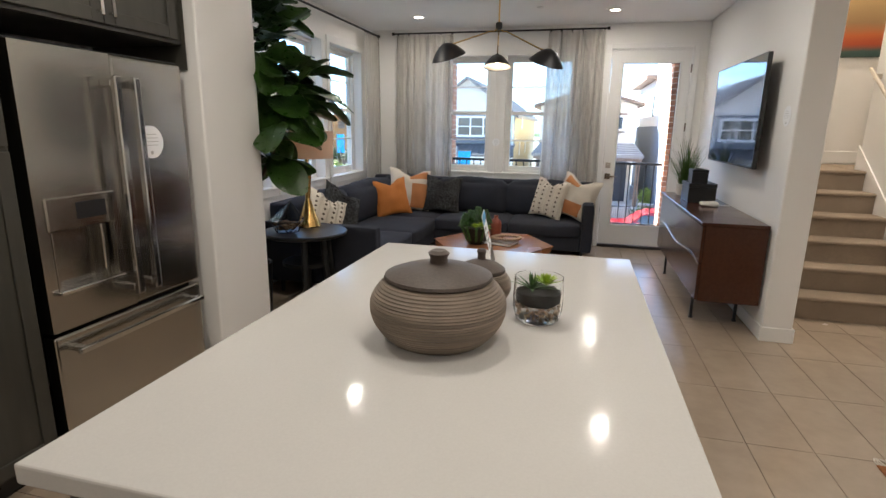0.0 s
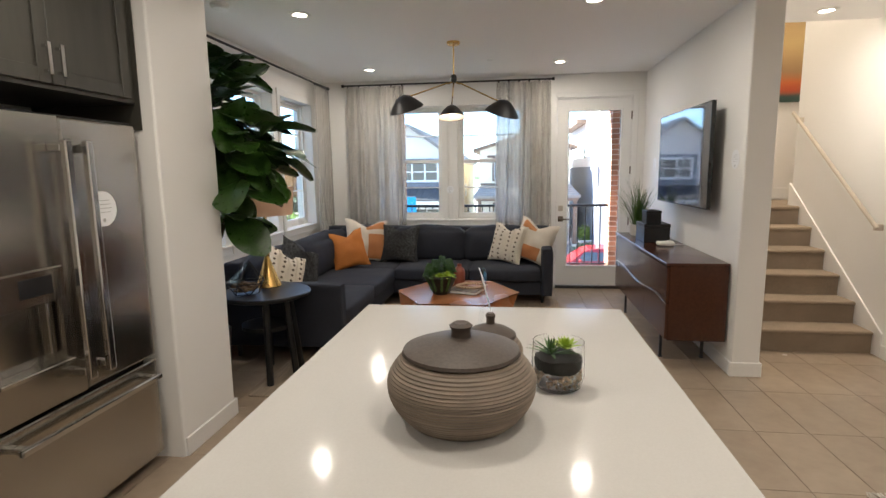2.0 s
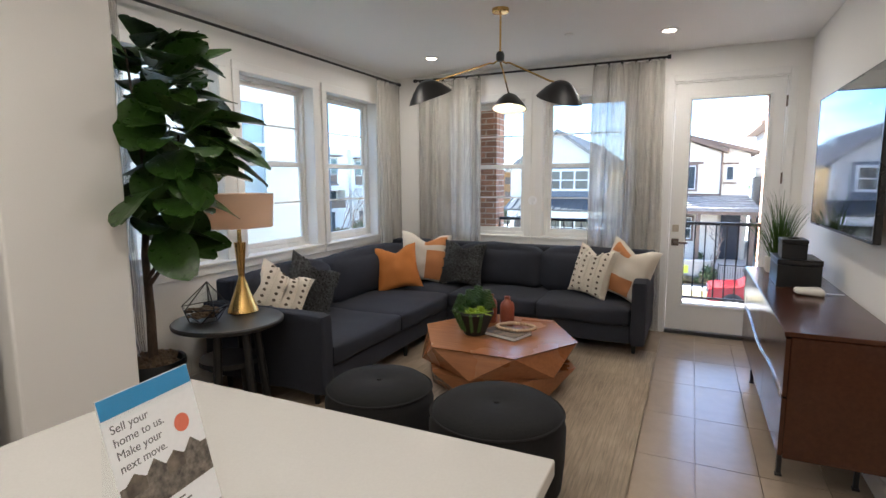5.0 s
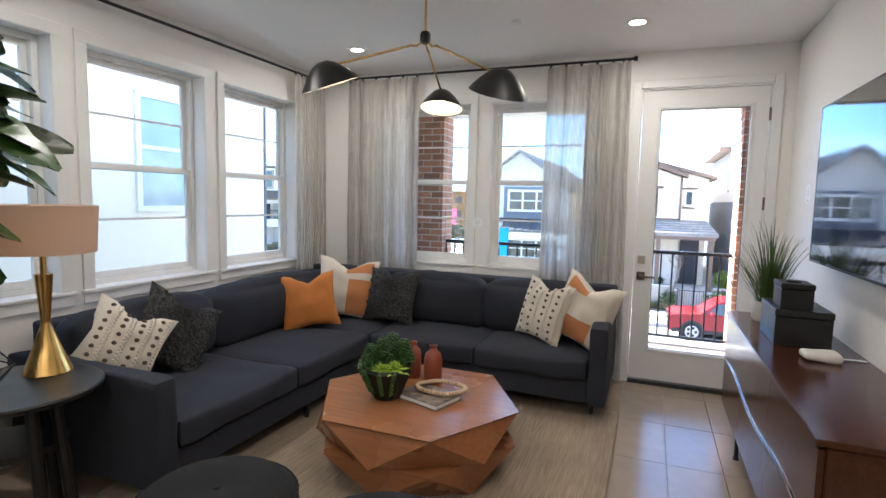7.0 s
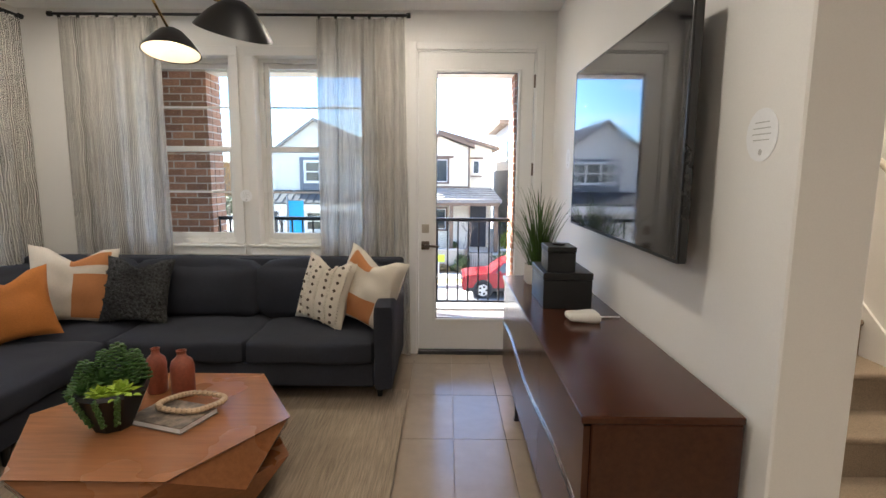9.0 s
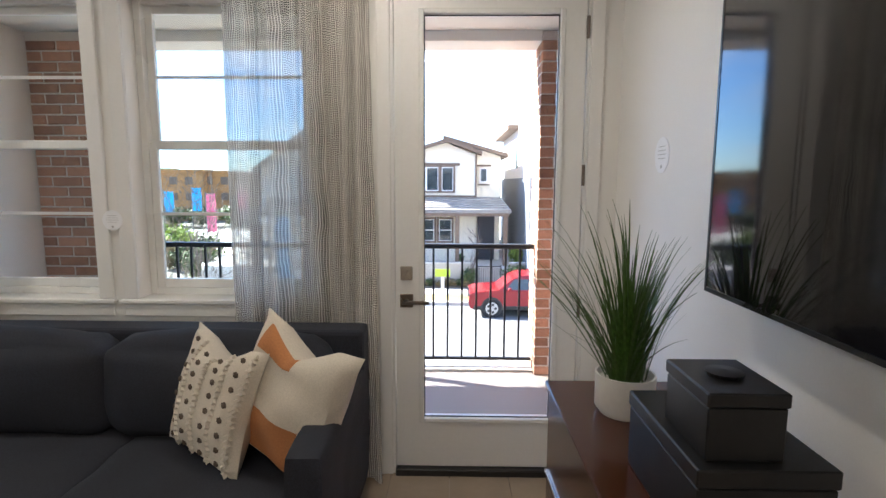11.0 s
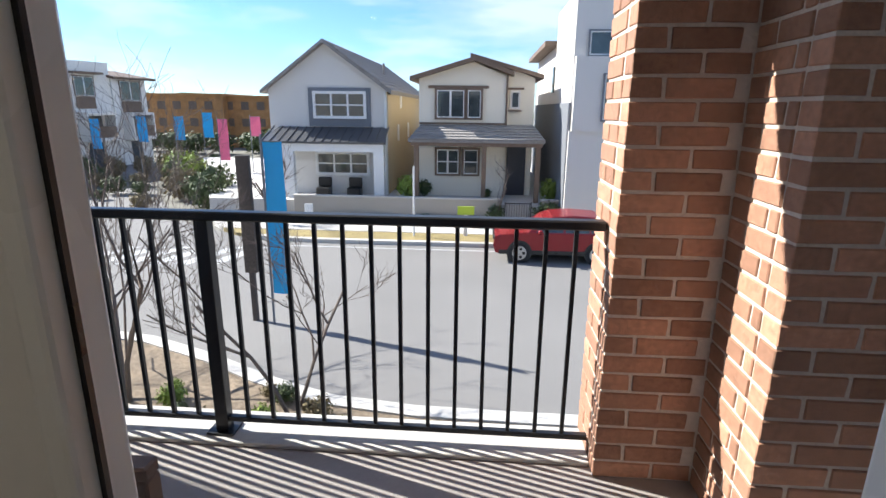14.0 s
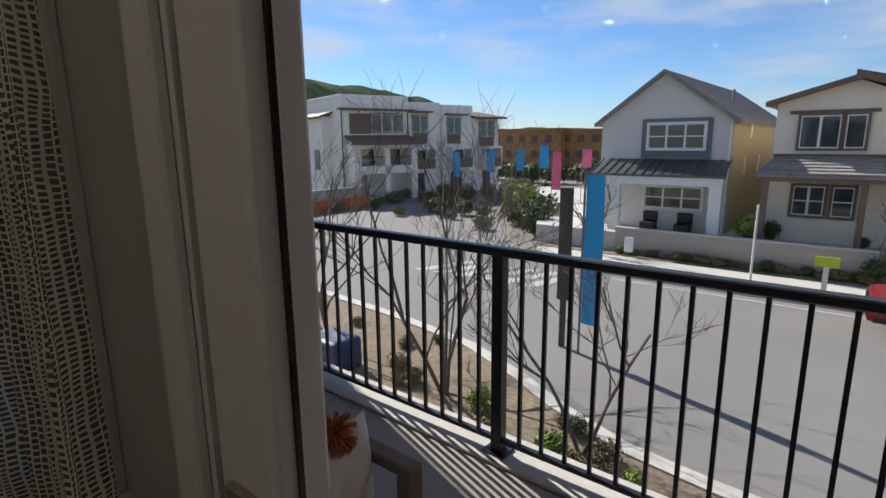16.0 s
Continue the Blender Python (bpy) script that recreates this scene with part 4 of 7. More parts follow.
# ---- refrigerator and cabinets
fr = thing("refrigerator", pose(-2.07, 2.13, 0), "stainless steel french-door refrigerator with a water dispenser", "refrigerator")
part("body", boxes((-0.72, -0.45, 0.03, -0.075, 0.45, 1.79)), "plastic_dark", fr, "dark grey sides")
part("freezer_drawer", boxes((-0.07, -0.455, 0.08, 0.0, 0.455, 0.605), bevel=0.012, seg=3), "steel", fr)
dl_ = part("left_door", boxes((-0.07, -0.455, 0.625, 0.0, -0.003, 0.80), (-0.07, -0.455, 0.80, 0.0, -0.402, 1.20), (-0.07, -0.08, 0.80, 0.0, -0.003, 1.20), (-0.07, -0.455, 1.20, 0.0, -0.003, 1.82)), "steel", fr)
dr_ = part("right_door", boxes((-0.07, 0.003, 0.625, 0.0, 0.455, 1.82), bevel=0.012, seg=3), "steel", fr)
for d, y in ((dl_, -0.055), (dr_, 0.055)):
    part("handle", boxes((0.062, y - 0.018, 0.70, 0.092, y + 0.018, 1.72), (0.0, y - 0.016, 0.715, 0.064, y + 0.016, 0.75), (0.0, y - 0.016, 1.67, 0.064, y + 0.016, 1.705), bevel=0.006, seg=2), "chrome", d, "tall polished bar handle")
part("handle", boxes((0.045, -0.40, 0.52, 0.068, 0.40, 0.548), (0.0, -0.38, 0.52, 0.046, -0.35, 0.548), (0.0, 0.35, 0.52, 0.046, 0.38, 0.548), bevel=0.006, seg=2), "chrome", fr, "wide polished bar handle")
disp = part("dispenser", boxes((-0.066, -0.40, 0.802, -0.05, -0.082, 1.06), (-0.05, -0.40, 0.802, 0.004, -0.392, 1.06), (-0.05, -0.09, 0.802, 0.004, -0.082, 1.06), bevel=0.002), "steel", dl_, "recessed water dispenser")
part("control_panel", boxes((-0.06, -0.415, 1.06, 0.012, -0.07, 1.205), bevel=0.006), "steel", disp)
part("display", boxes((0.0125, -0.28, 1.10, 0.014, -0.13, 1.175)), "plastic_dark", disp, "dark display")
part("drip_tray", boxes((-0.05, -0.41, 0.785, 0.03, -0.075, 0.805), bevel=0.004), "chrome", disp)
part("spout", boxes((-0.05, -0.13, 0.83, -0.03, -0.10, 1.06), bevel=0.004), "chrome", disp)
part("hinge_cover", boxes((-0.2, -0.45, 1.79, -0.02, 0.45, 1.83), bevel=0.004), "plastic_dark", fr)


def round_sticker(m, r):
    s = thing("sticker", m, "round white paper sticker with small print", "sticker")
    part("disc", lathe([(0, 0), (r, 0), (r, 0.0015), (0, 0.0015)], 32), "paper", s)
    part("print", boxes(*[(-r * w, r * (0.45 - 0.22 * k), 0.0016, r * w, r * (0.45 - 0.22 * k) + r * 0.035, 0.0022) for k, w in enumerate((0.45, 0.55, 0.6, 0.5))]), "faint_ink", s, "faint lines of print")
    part("mark", lathe([(0, 0), (r * 0.12, 0), (r * 0.1, 0.0008), (0, 0.0008)], 12), "faint_ink", s, m=pose(0, -r * 0.65, 0.0016))


round_sticker(pose(-2.069, 2.325, 1.42, 90, 0, 90), 0.082)
round_sticker(pose(EX - 0.001, 4.355, 1.63, 90, 0, -90), 0.072)
round_sticker(pose(EX - 0.001, 6.65, 1.63, 90, 0, -90), 0.068)
round_sticker(pose(-1.03, NY - 0.0205, 1.33, 90, 0, 0), 0.05)


def cabinet_door(parent, y0, y1, z0, z1, x, side=0, pull=True):
    """A shaker door: a sunk panel in a raised frame."""
    d = part("door", boxes((x, y0, z0, x + 0.012, y1, z1)), "cabinet", parent)
    w = 0.06
    part("door_frame", boxes((x + 0.012, y0, z0, x + 0.021, y0 + w, z1), (x + 0.012, y1 - w, z0, x + 0.021, y1, z1), (x + 0.012, y0 + w, z0, x + 0.021, y1 - w, z0 + w), (x + 0.012, y0 + w, z1 - w, x + 0.021, y1 - w, z1), bevel=0.002), "cabinet", d)
    if pull:
        yy = y0 + 0.03 if side == 0 else y1 - 0.03
        zz = z0 + 0.03
        part("pull", boxes((x + 0.045, yy - 0.008, zz, x + 0.056, yy + 0.008, zz + 0.13), (x + 0.02, yy - 0.006, zz + 0.01, x + 0.046, yy + 0.006, zz + 0.022), (x + 0.02, yy - 0.006, zz + 0.108, x + 0.046, yy + 0.006, zz + 0.12), bevel=0.002), "chrome", d, "square polished pull")


up = thing("overhead_cabinet", pose(-2.09, 2.13, 1.93), "dark stained double-door cabinet above the refrigerator", "cabinet")
part("body", boxes((-0.60, -0.50, 0.0, 0.0, 0.505, 0.80)), "cabinet", up)
cabinet_door(up, -0.46, -0.002, 0.02, 0.78, 0.0, 1)
cabinet_door(up, 0.002, 0.46, 0.02, 0.78, 0.0, 0)
part("end_panel", boxes((-0.6, 0.506, -0.13, 0.022, 0.505 + 0.006, 0.84), bevel=0.001), "cabinet", up)
tall = thing("tall_cabinet", pose(-2.09, 1.33, 0), "tall dark stained pantry cabinet", "cabinet")
part("body", boxes((-0.60, -0.30, 0.1, 0.0, 0.30, CEIL - 0.05)), "cabinet", tall)
cabinet_door(tall, -0.29, 0.29, 0.12, 1.4, 0.0, 1, False)
cabinet_door(tall, -0.29, 0.29, 1.42, 2.7, 0.0, 1, False)
part("toe_kick", boxes((-0.58, -0.30, 0.0, -0.05, 0.30, 0.1)), "plastic_dark", tall)
lowc = thing("base_cabinet", pose(-2.09, -0.2, 0), "dark stained base cabinet run", "cabinet")
part("body", boxes((-0.60, -1.2, 0.1, 0.0, 1.2, 0.878)), "cabinet", lowc)
part("toe_kick", boxes((-0.58, -1.2, 0.0, -0.05, 1.2, 0.1)), "plastic_dark", lowc)
single("kitchen_worktop", boxes((-0.62, -1.2, 0.0, 0.03, 1.2, 0.04), bevel=0.004), "quartz", "white quartz kitchen worktop", "worktop", m=pose(-2.09, -0.2, 0.879))


# ---------------------------------------------------------------- curtains and rods
def curtain(name, m, width, top, bottom, folds, depth, seed, label, spread=0.0):
    """A hanging cloth: folds that deepen and drift towards the hem."""
    c = thing(name, m, label, "curtain", "woven curtains")
    rnd = random.Random(seed)
    ph = [rnd.uniform(0, 6.28) for _ in range(4)]
    nu, nv = 110, 40
    bm = bmesh.new()
    uvl = bm.loops.layers.uv.new("uv")
    g, uvs = [], {}
    for i in range(nu + 1):
        row = []
        s = i / nu
        for j in range(nv + 1):
            t = j / nv
            k = 0.45 + 0.55 * t
            a = s * folds * 2 * math.pi
            y = depth * k * (math.sin(a + ph[0] + 0.5 * math.sin(t * 3 + ph[1])) + 0.45 * math.sin(2.3 * a + ph[2] + t * 0.8))
            x = (s - 0.5) * width * (1 + spread * t) + 0.02 * k * math.sin(a * 0.7 + ph[3] + t * 2)
            v = bm.verts.new((x, y * 0.7, top + (bottom - top) * t))
            uvs[v] = (s * width * 1.5, (bottom - top) * t)
            row.append(v)
        g.append(row)
    for i in range(nu):
        for j in range(nv):
            f = bm.faces.new((g[i][j], g[i + 1][j], g[i + 1][j + 1], g[i][j + 1]))
            for l in f.loops:
                l[uvl].uv = uvs[l.vert]
    part("cloth", bm, "curtain", c, smooth=True)
    for k in range(6):
        part("hook", lathe([(0.0, 0), (0.012, 0.0), (0.012, 0.025), (0, 0.025)], 10), "black_metal", c, m=pose((k / 5 - 0.5) * width * 0.94, 0, top - 0.004))
    return c


curtain("curtain", pose(-2.01, 7.10, 0), 0.78, 2.69, 0.03, 4.2, 0.058, 3, "sheer grey-beige open-weave curtain beside the window", 0.03)
curtain("curtain", pose(-0.06, 7.10, 0), 0.68, 2.69, 0.03, 4.6, 0.058, 8, "sheer grey-beige open-weave curtain beside the balcony door", 0.06)
curtain("curtain", pose(-2.64, 6.80, 0, 0, 0, 90), 0.46, 2.66, 0.03, 4.5, 0.04, 12, "gathered grey-beige open-weave curtain in the room corner")
curtain("curtain", pose(-2.62, 3.47, 0, 0, 0, 90), 0.36, 2.66, 0.03, 3.5, 0.04, 19, "gathered grey-beige open-weave curtain behind the fig tree")


def curtain_rod(name, a, b, label):
    r = thing(name, pose(0, 0, 0), label, "curtain rod")
    part("rod", tube([a, b], 0.011, 12), "black_metal", r, smooth=True)
    d = (Vector(b) - Vector(a)).normalized()
    for e, s in ((a, -1), (b, 1)):
        part("finial", tube([Vector(e), Vector(e) + d * s * 0.03], 0.02, 14), "black_metal", r, smooth=True)
    for f in (0.03, 0.97):
        p = Vector(a).lerp(Vector(b), f)
        wall = Vector((p.x, NY - 0.002, p.z)) if abs(d.x) > 0.5 else Vector((WX + 0.002, p.y, p.z))
        part("bracket", tube([p, wall], 0.008, 8), "black_metal", r)


curtain_rod("curtain_rod", (-2.43, 7.10, 2.712), (0.29, 7.10, 2.712), "thin black curtain rod above the front windows")
curtain_rod("curtain_rod", (-2.64, 3.30, 2.68), (-2.64, 7.04, 2.68), "thin black curtain rod above the side windows")

# ---------------------------------------------------------------- pendant
pd = thing("pendant_light", pose(PENDANT[0], PENDANT[1], CEIL), "three-arm ceiling lamp with black shades and brass rods, lit", "pendant light")
part("canopy", lathe([(0, -0.03), (0.055, -0.028), (0.062, -0.02), (0.062, 0)], 28), "brass", pd, "brass ceiling canopy", smooth=True)
part("stem", tube([(0, 0, -0.028), (0, 0, -0.30)], 0.007, 12), "brass", pd, "brass stem", smooth=True)
part("hub", lathe([(0, -0.37), (0.026, -0.365), (0.03, -0.35), (0.03, -0.315), (0.022, -0.30), (0, -0.30)], 20), "black_metal", pd, "black hub", smooth=True)
prof = [(0.0, 0.115), (0.022, 0.113), (0.05, 0.098), (0.085, 0.062), (0.115, 0.022), (0.128, 0.0), (0.124, 0.0), (0.082, 0.058), (0.048, 0.09), (0.0, 0.104)]
for sx, sy, sz, az in SHADES:
    c = Vector((sx - PENDANT[0], sy - PENDANT[1], sz - CEIL - 0.05))
    d = Vector((c.x, c.y, 0))
    t = c + Vector((0, 0, 0.115)) - d.normalized() * 0.02
    arm = [Vector((0, 0, -0.36)) + d * 0.03, Vector((0, 0, -0.385)) + d * 0.10, Vector((0, 0, -0.385)) + d * 0.16, t + Vector((0, 0, 0.02)) - d * 0.12, t]
    part("arm", tube(arm, 0.0065, 10), "brass", pd, "brass arm", smooth=True)
    ang = math.degrees(math.atan2(d.y, d.x))
    back = d.y > 0.2
    tilt = 9 if back else 16
    sm = pose(c.x, c.y, c.z, 0 if back else 8 if d.x < 0 else 15, 0, 0) @ pose(0, 0, 0, 0, 0, ang) @ pose(0, 0, 0, 0, tilt, 0) @ Matrix.Diagonal((1.28, 1.12, 1.12, 1))
    sh = part("shade", lathe(prof, 36), "black_metal", pd, "black metal shade", smooth=True, m=sm)
    part("reflector", lathe([(0.122, 0.002), (0.080, 0.056), (0.046, 0.087), (0.0, 0.10)], 36), "trim", sh, "white inner reflector", smooth=True)
    part("bulb", lathe([(0, 0.0), (0.018, 0.006), (0.024, 0.024), (0.016, 0.045), (0.010, 0.07), (0, 0.075)], 18), "bulb", sh, "glowing bulb", smooth=True, m=pose(0, 0, 0.022))

# ---------------------------------------------------------------- fig tree
FIG = (-2.43, 3.57)
fig = thing("fig_tree", pose(FIG[0], FIG[1], 0), "tall fiddle-leaf fig with large dark leaves in a black pot", "plant")
part("pot", lathe([(0, 0), (0.15, 0), (0.165, 0.02), (0.19, 0.44), (0.185, 0.45), (0.17, 0.445), (0.165, 0.40), (0, 0.40)], 36), "black_wood", fig, "black planter", smooth=True)
bm = lathe([(0, 0.44), (0.06, 0.445), (0.12, 0.43), (0.163, 0.405)], 30)
rnd = random.Random(4)
for k in range(120):
    a, r = rnd.uniform(0, 6.28), rnd.uniform(0.03, 0.165)
    got = bmesh.ops.create_icosphere(bm, subdivisions=1, radius=rnd.uniform(0.012, 0.026))["verts"]
    bmesh.ops.translate(bm, vec=(r * math.cos(a), r * math.sin(a), 0.43 + rnd.uniform(0, 0.025)), verts=got)
part("moss", bm, "moss", fig, "dry brown moss", smooth=True)
part("trunk", tube([(0, 0, 0.40), (0.01, 0.0, 0.75), (-0.015, 0.01, 1.1), (0.03, 0.02, 1.5), (0.06, 0.03, 1.95)], 0.03, 12, taper=0.014), "bark", fig, smooth=True)
part("branch", tube([(0.0, 0, 0.90), (0.08, 0.04, 1.02), (0.20, 0.10, 1.3), (0.26, 0.14, 1.75)], 0.014, 8, taper=0.007), "bark", fig, smooth=True)
part("branch", tube([(-0.01, 0.01, 1.1), (-0.08, 0.08, 1.4), (-0.1, 0.12, 1.9)], 0.014, 8, taper=0.007), "bark", fig, smooth=True)
part("branch", tube([(0.03, 0.02, 1.5), (0.06, -0.03, 1.9), (0.02, -0.04, 2.3)], 0.012, 8, taper=0.006), "bark", fig, smooth=True)


def fig_leaf(n=8, m_=4):
    """A broad fiddle-shaped leaf, 1 long, with a folded midrib and wavy edge."""
    bm = bmesh.new()
    g = []
    for i in range(n + 1):
        t = i / n
        w = 0.36 * (math.sin(math.pi * min(1, t * 0.92 + 0.05)) ** 0.75) * (0.62 + 0.5 * t) + 0.01
        row = []
        for j in range(-m_, m_ + 1):
            s = j / m_
            z = 0.10 * abs(s) * w * 2 + 0.02 * math.sin(t * 9 + j) * abs(s) - 0.22 * t * t
            row.append(bm.verts.new((s * w, t, z)))
        g.append(row)
    for i in range(n):
        for j in range(2 * m_):
            bm.faces.new((g[i][j], g[i][j + 1], g[i + 1][j + 1], g[i + 1][j]))
    tube([(0, -0.12, 0.02), (0, 0.0, 0), (0, 0.4, -0.03)], 0.012, 5, bm)
    return bm


leaf_me = mesh(fig_leaf(), "leaf", M["leaf"], True)
rnd = random.Random(11)


def crown(count, cx, cy, z0, z1, reach_at):
    """Leaves in a spiral round an upright axis, longest where reach_at is greatest."""
    for k in range(count):
        f = (k + 0.5) / count
        z = z0 + (z1 - z0) * f
        a = k * 2.39996 + rnd.uniform(-0.35, 0.35)
        r = reach_at(f) * rnd.uniform(0.25, 0.8)
        bx, by = cx + r * math.cos(a), cy + r * math.sin(a) * 0.8
        size = rnd.uniform(0.25, 0.38) * (0.92 if f > 0.85 else 1.0)
        droop = rnd.uniform(-48, 12) if f < 0.72 else rnd.uniform(-15, 58)
        out = size * max(0.2, math.cos(radians(droop)))
        spots = [(FIG[0] + bx + math.cos(a) * out * q, FIG[1] + by + math.sin(a) * out * q, z + size * q * math.sin(radians(droop))) for q in (0.0, 0.5, 1.0)]
        if any(x < WX + 0.12 or (y < 3.30 and x < -1.95) or z_ > 2.62 or ((x - LAMP[0]) ** 2 + (y - LAMP[1]) ** 2 < 0.085 and 0.9 < z_ < 1.62) or (z_ < 1.45 and x > -1.85) for x, y, z_ in spots):
            continue
        o = new("leaf", leaf_me)
        o.parent = fig
        o.matrix_basis = pose(bx, by, z, 0, 0, math.degrees(a) - 90) @ pose(0, 0, 0, droop, rnd.uniform(-35, 35), 0) @ Matrix.Diagonal((size, size, size, 1))


crown(200, 0.13, -0.02, 1.12, 2.34, lambda f: 0.14 + 0.34 * math.sin(math.pi * min(1, 0.12 + 0.88 * f)) ** 0.8)
crown(46, 0.44, -0.10, 1.40, 1.95, lambda f: 0.08 + 0.20 * math.sin(math.pi * f))
part("branch", tube([(0.0, 0.0, 0.95), (0.18, 0.02, 1.15), (0.36, -0.04, 1.40), (0.44, -0.06, 1.80)], 0.013, 8, taper=0.006), "bark", fig, smooth=True)

# ---------------------------------------------------------------- side table and what stands on it
SIDE = (-2.07, 3.85)
sd = thing("side_table", pose(SIDE[0], SIDE[1], 0), "round black wooden side table beside the sofa", "side table")
part("tabletop", lathe([(0, 0.645), (0.31, 0.645), (0.335, 0.655), (0.338, 0.672), (0.33, 0.68), (0, 0.68)], 48), "black_wood", sd, smooth=True)
for a in (25, 115, 295, 350):
    c, s = math.cos(radians(a)), math.sin(radians(a))
    part("leg", tube([(0.17 * c, 0.17 * s, 0.65), (0.24 * c, 0.24 * s, 0.0)], 0.026, 10), "black_wood", sd)
part("stretcher", lathe([(0, 0.40), (0.19, 0.40), (0.19, 0.43), (0, 0.43)], 24), "black_wood", sd)
tl = thing("table_lamp", pose(LAMP[0], LAMP[1], 0.68), "hourglass brass table lamp with a linen drum shade, lit", "lamp")
part("base", lathe([(0, 0), (0.095, 0), (0.10, 0.006), (0.095, 0.02), (0.05, 0.14), (0.02, 0.235), (0.02, 0.245), (0.027, 0.34), (0.038, 0.47), (0, 0.47)], 36), "brass", tl, "brass hourglass base", smooth=True)
part("socket", tube([(0, 0, 0.47), (0, 0, 0.56)], 0.014, 12), "brass", tl)
bm = lathe([(0.215, 0.572), (0.228, 0.79), (0.225, 0.79), (0.212, 0.572), (0.215, 0.572)], 48)
part("shade", bm, "lampshade", tl, "cream linen drum shade", smooth=True)
part("shade_ring", boxes((-0.224, -0.003, 0.777, 0.224, 0.003, 0.782), (-0.003, -0.224, 0.777, 0.003, 0.224, 0.782)), "brass", tl)
part("bulb", lathe([(0, 0), (0.016, 0.0), (0.03, 0.05), (0.026, 0.075), (0, 0.09)], 18), "bulb", tl, "glowing bulb", smooth=True, m=pose(0, 0, 0.56))

gt = thing("geometric_terrarium", pose(-2.17, 3.75, 0.68, 0, 0, 20), "faceted glass terrarium with black metal edges and dry moss", "terrarium")
low = [Vector((0.085 * math.cos(radians(72 * i)), 0.085 * math.sin(radians(72 * i)), 0.0)) for i in range(5)]
mid = [Vector((0.145 * math.cos(radians(72 * i + 36)), 0.145 * math.sin(radians(72 * i + 36)), 0.09)) for i in range(5)]
tip = Vector((0.03, 0.0, 0.25))
edges = [(low[i], low[(i + 1) % 5]) for i in range(5)] + [(low[i], mid[i]) for i in range(5)] + [(low[(i + 1) % 5], mid[i]) for i in range(5)] + [(mid[i], mid[(i + 1) % 5]) for i in range(5)] + [(mid[i], tip) for i in range(5)]
for a, b in edges:
    part("edge_bar", tube([a, b], 0.0035, 6), "black_metal", gt)
for i in range(4):
    bm = bmesh.new()
    n_ = (mid[(i + 1) % 5] - mid[i]).cross(tip - mid[i]).normalized() * 0.0012
    f0 = [bm.verts.new(p + n_) for p in (mid[i], mid[(i + 1) % 5], tip)]
    f1 = [bm.verts.new(p - n_) for p in (mid[i], mid[(i + 1) % 5], tip)]
    bm.faces.new(f0), bm.faces.new(f1[::-1])
    for q in range(3):
        bm.faces.new((f0[q], f0[(q + 1) % 3], f1[(q + 1) % 3], f1[q]))
    pn = part("pane", bm, "door_pane", gt, "clear glass facet")
    pn.visible_shadow = False
bm = bmesh.new()
rnd = random.Random(9)
for k in range(90):
    a, r = rnd.uniform(0, 6.28), rnd.uniform(0, 0.09)
    got = bmesh.ops.create_icosphere(bm, subdivisions=1, radius=rnd.uniform(0.01, 0.022))["verts"]
    bmesh.ops.scale(bm, vec=(1.4, 0.8, 0.7), verts=got)
    bmesh.ops.translate(bm, vec=(r * math.cos(a), r * math.sin(a), 0.03 + rnd.uniform(0, 0.05)), verts=got)
tagged(part("moss", bm, "moss", gt, "dry moss", smooth=True), kind="stuff")


# ---------------------------------------------------------------- on the island
def ribbed_pot(name, x, y, r, h, label):
    """A squat lidded clay jar with thrown ridges."""
    p = thing(name, pose(x, y, 0.92, 0, 0, 25), label, "jar", "lidded clay jars")
    prof = [(0, 0), (r * 0.62, 0)]
    n = 44
    for i in range(n + 1):
        t = i / n
        rr = r * (0.62 + 0.38 * math.sin(math.pi * (0.05 + 0.80 * t)) ** 0.8) if t < 0.6 else r * (0.735 + 0.265 * math.cos((t - 0.6) / 0.4 * 1.35) ** 1.0)
        prof.append((rr + (0.0022 if i % 2 else -0.0006), 0.004 + h * t))
    prof += [(prof[-1][0] - 0.012, h + 0.004), (prof[-1][0] - 0.02, h * 0.9), (0, h * 0.88)]
    part("body", lathe(prof, 56), "clay_band", p, "banded grey-brown ridged clay", smooth=True)
    rim = r * 0.80
    lid = part("lid", lathe([(0, h + 0.004), (rim * 0.95, h + 0.004), (rim, h + 0.010), (rim * 0.98, h + 0.018), (rim * 0.7, h + 0.034), (rim * 0.35, h + 0.045), (rim * 0.17, h + 0.05), (rim * 0.16, h + 0.066), (rim * 0.20, h + 0.078), (rim * 0.13, h + 0.086), (0, h + 0.084)], 48), "clay_dark", p, "dark brown clay lid with a knob", smooth=True)
    return p


ribbed_pot("clay_jar", -0.316, 1.435, 0.193, 0.175, "large squat ribbed clay jar with a dark lid")
ribbed_pot("clay_jar", -0.255, 1.79, 0.105, 0.105, "small ribbed clay jar with a dark lid")

gv = thing("glass_planter", pose(-0.047, 1.66, 0.92), "clear glass tumbler planted with a succulent over gravel", "planter")
R = 0.079
part("tumbler", lathe([(0, 0.0), (R * 0.70, 0.0), (R * 0.88, 0.012), (R * 0.99, 0.045), (R, 0.08), (R * 0.96, 0.145), (R * 0.93, 0.145), (R * 0.965, 0.08), (R * 0.95, 0.048), (R * 0.84, 0.018), (0, 0.012)], 48), "glass", gv, "clear glass", smooth=True)
rnd = random.Random(21)
peb = bmesh.new()
bmesh.ops.create_icosphere(peb, subdivisions=1, radius=1.0)
for v in peb.verts:
    v.co *= 0.85 + 0.3 * noise.noise(v.co * 2.1)
peb_me = mesh(peb, "pebble", M["pebble"], True)
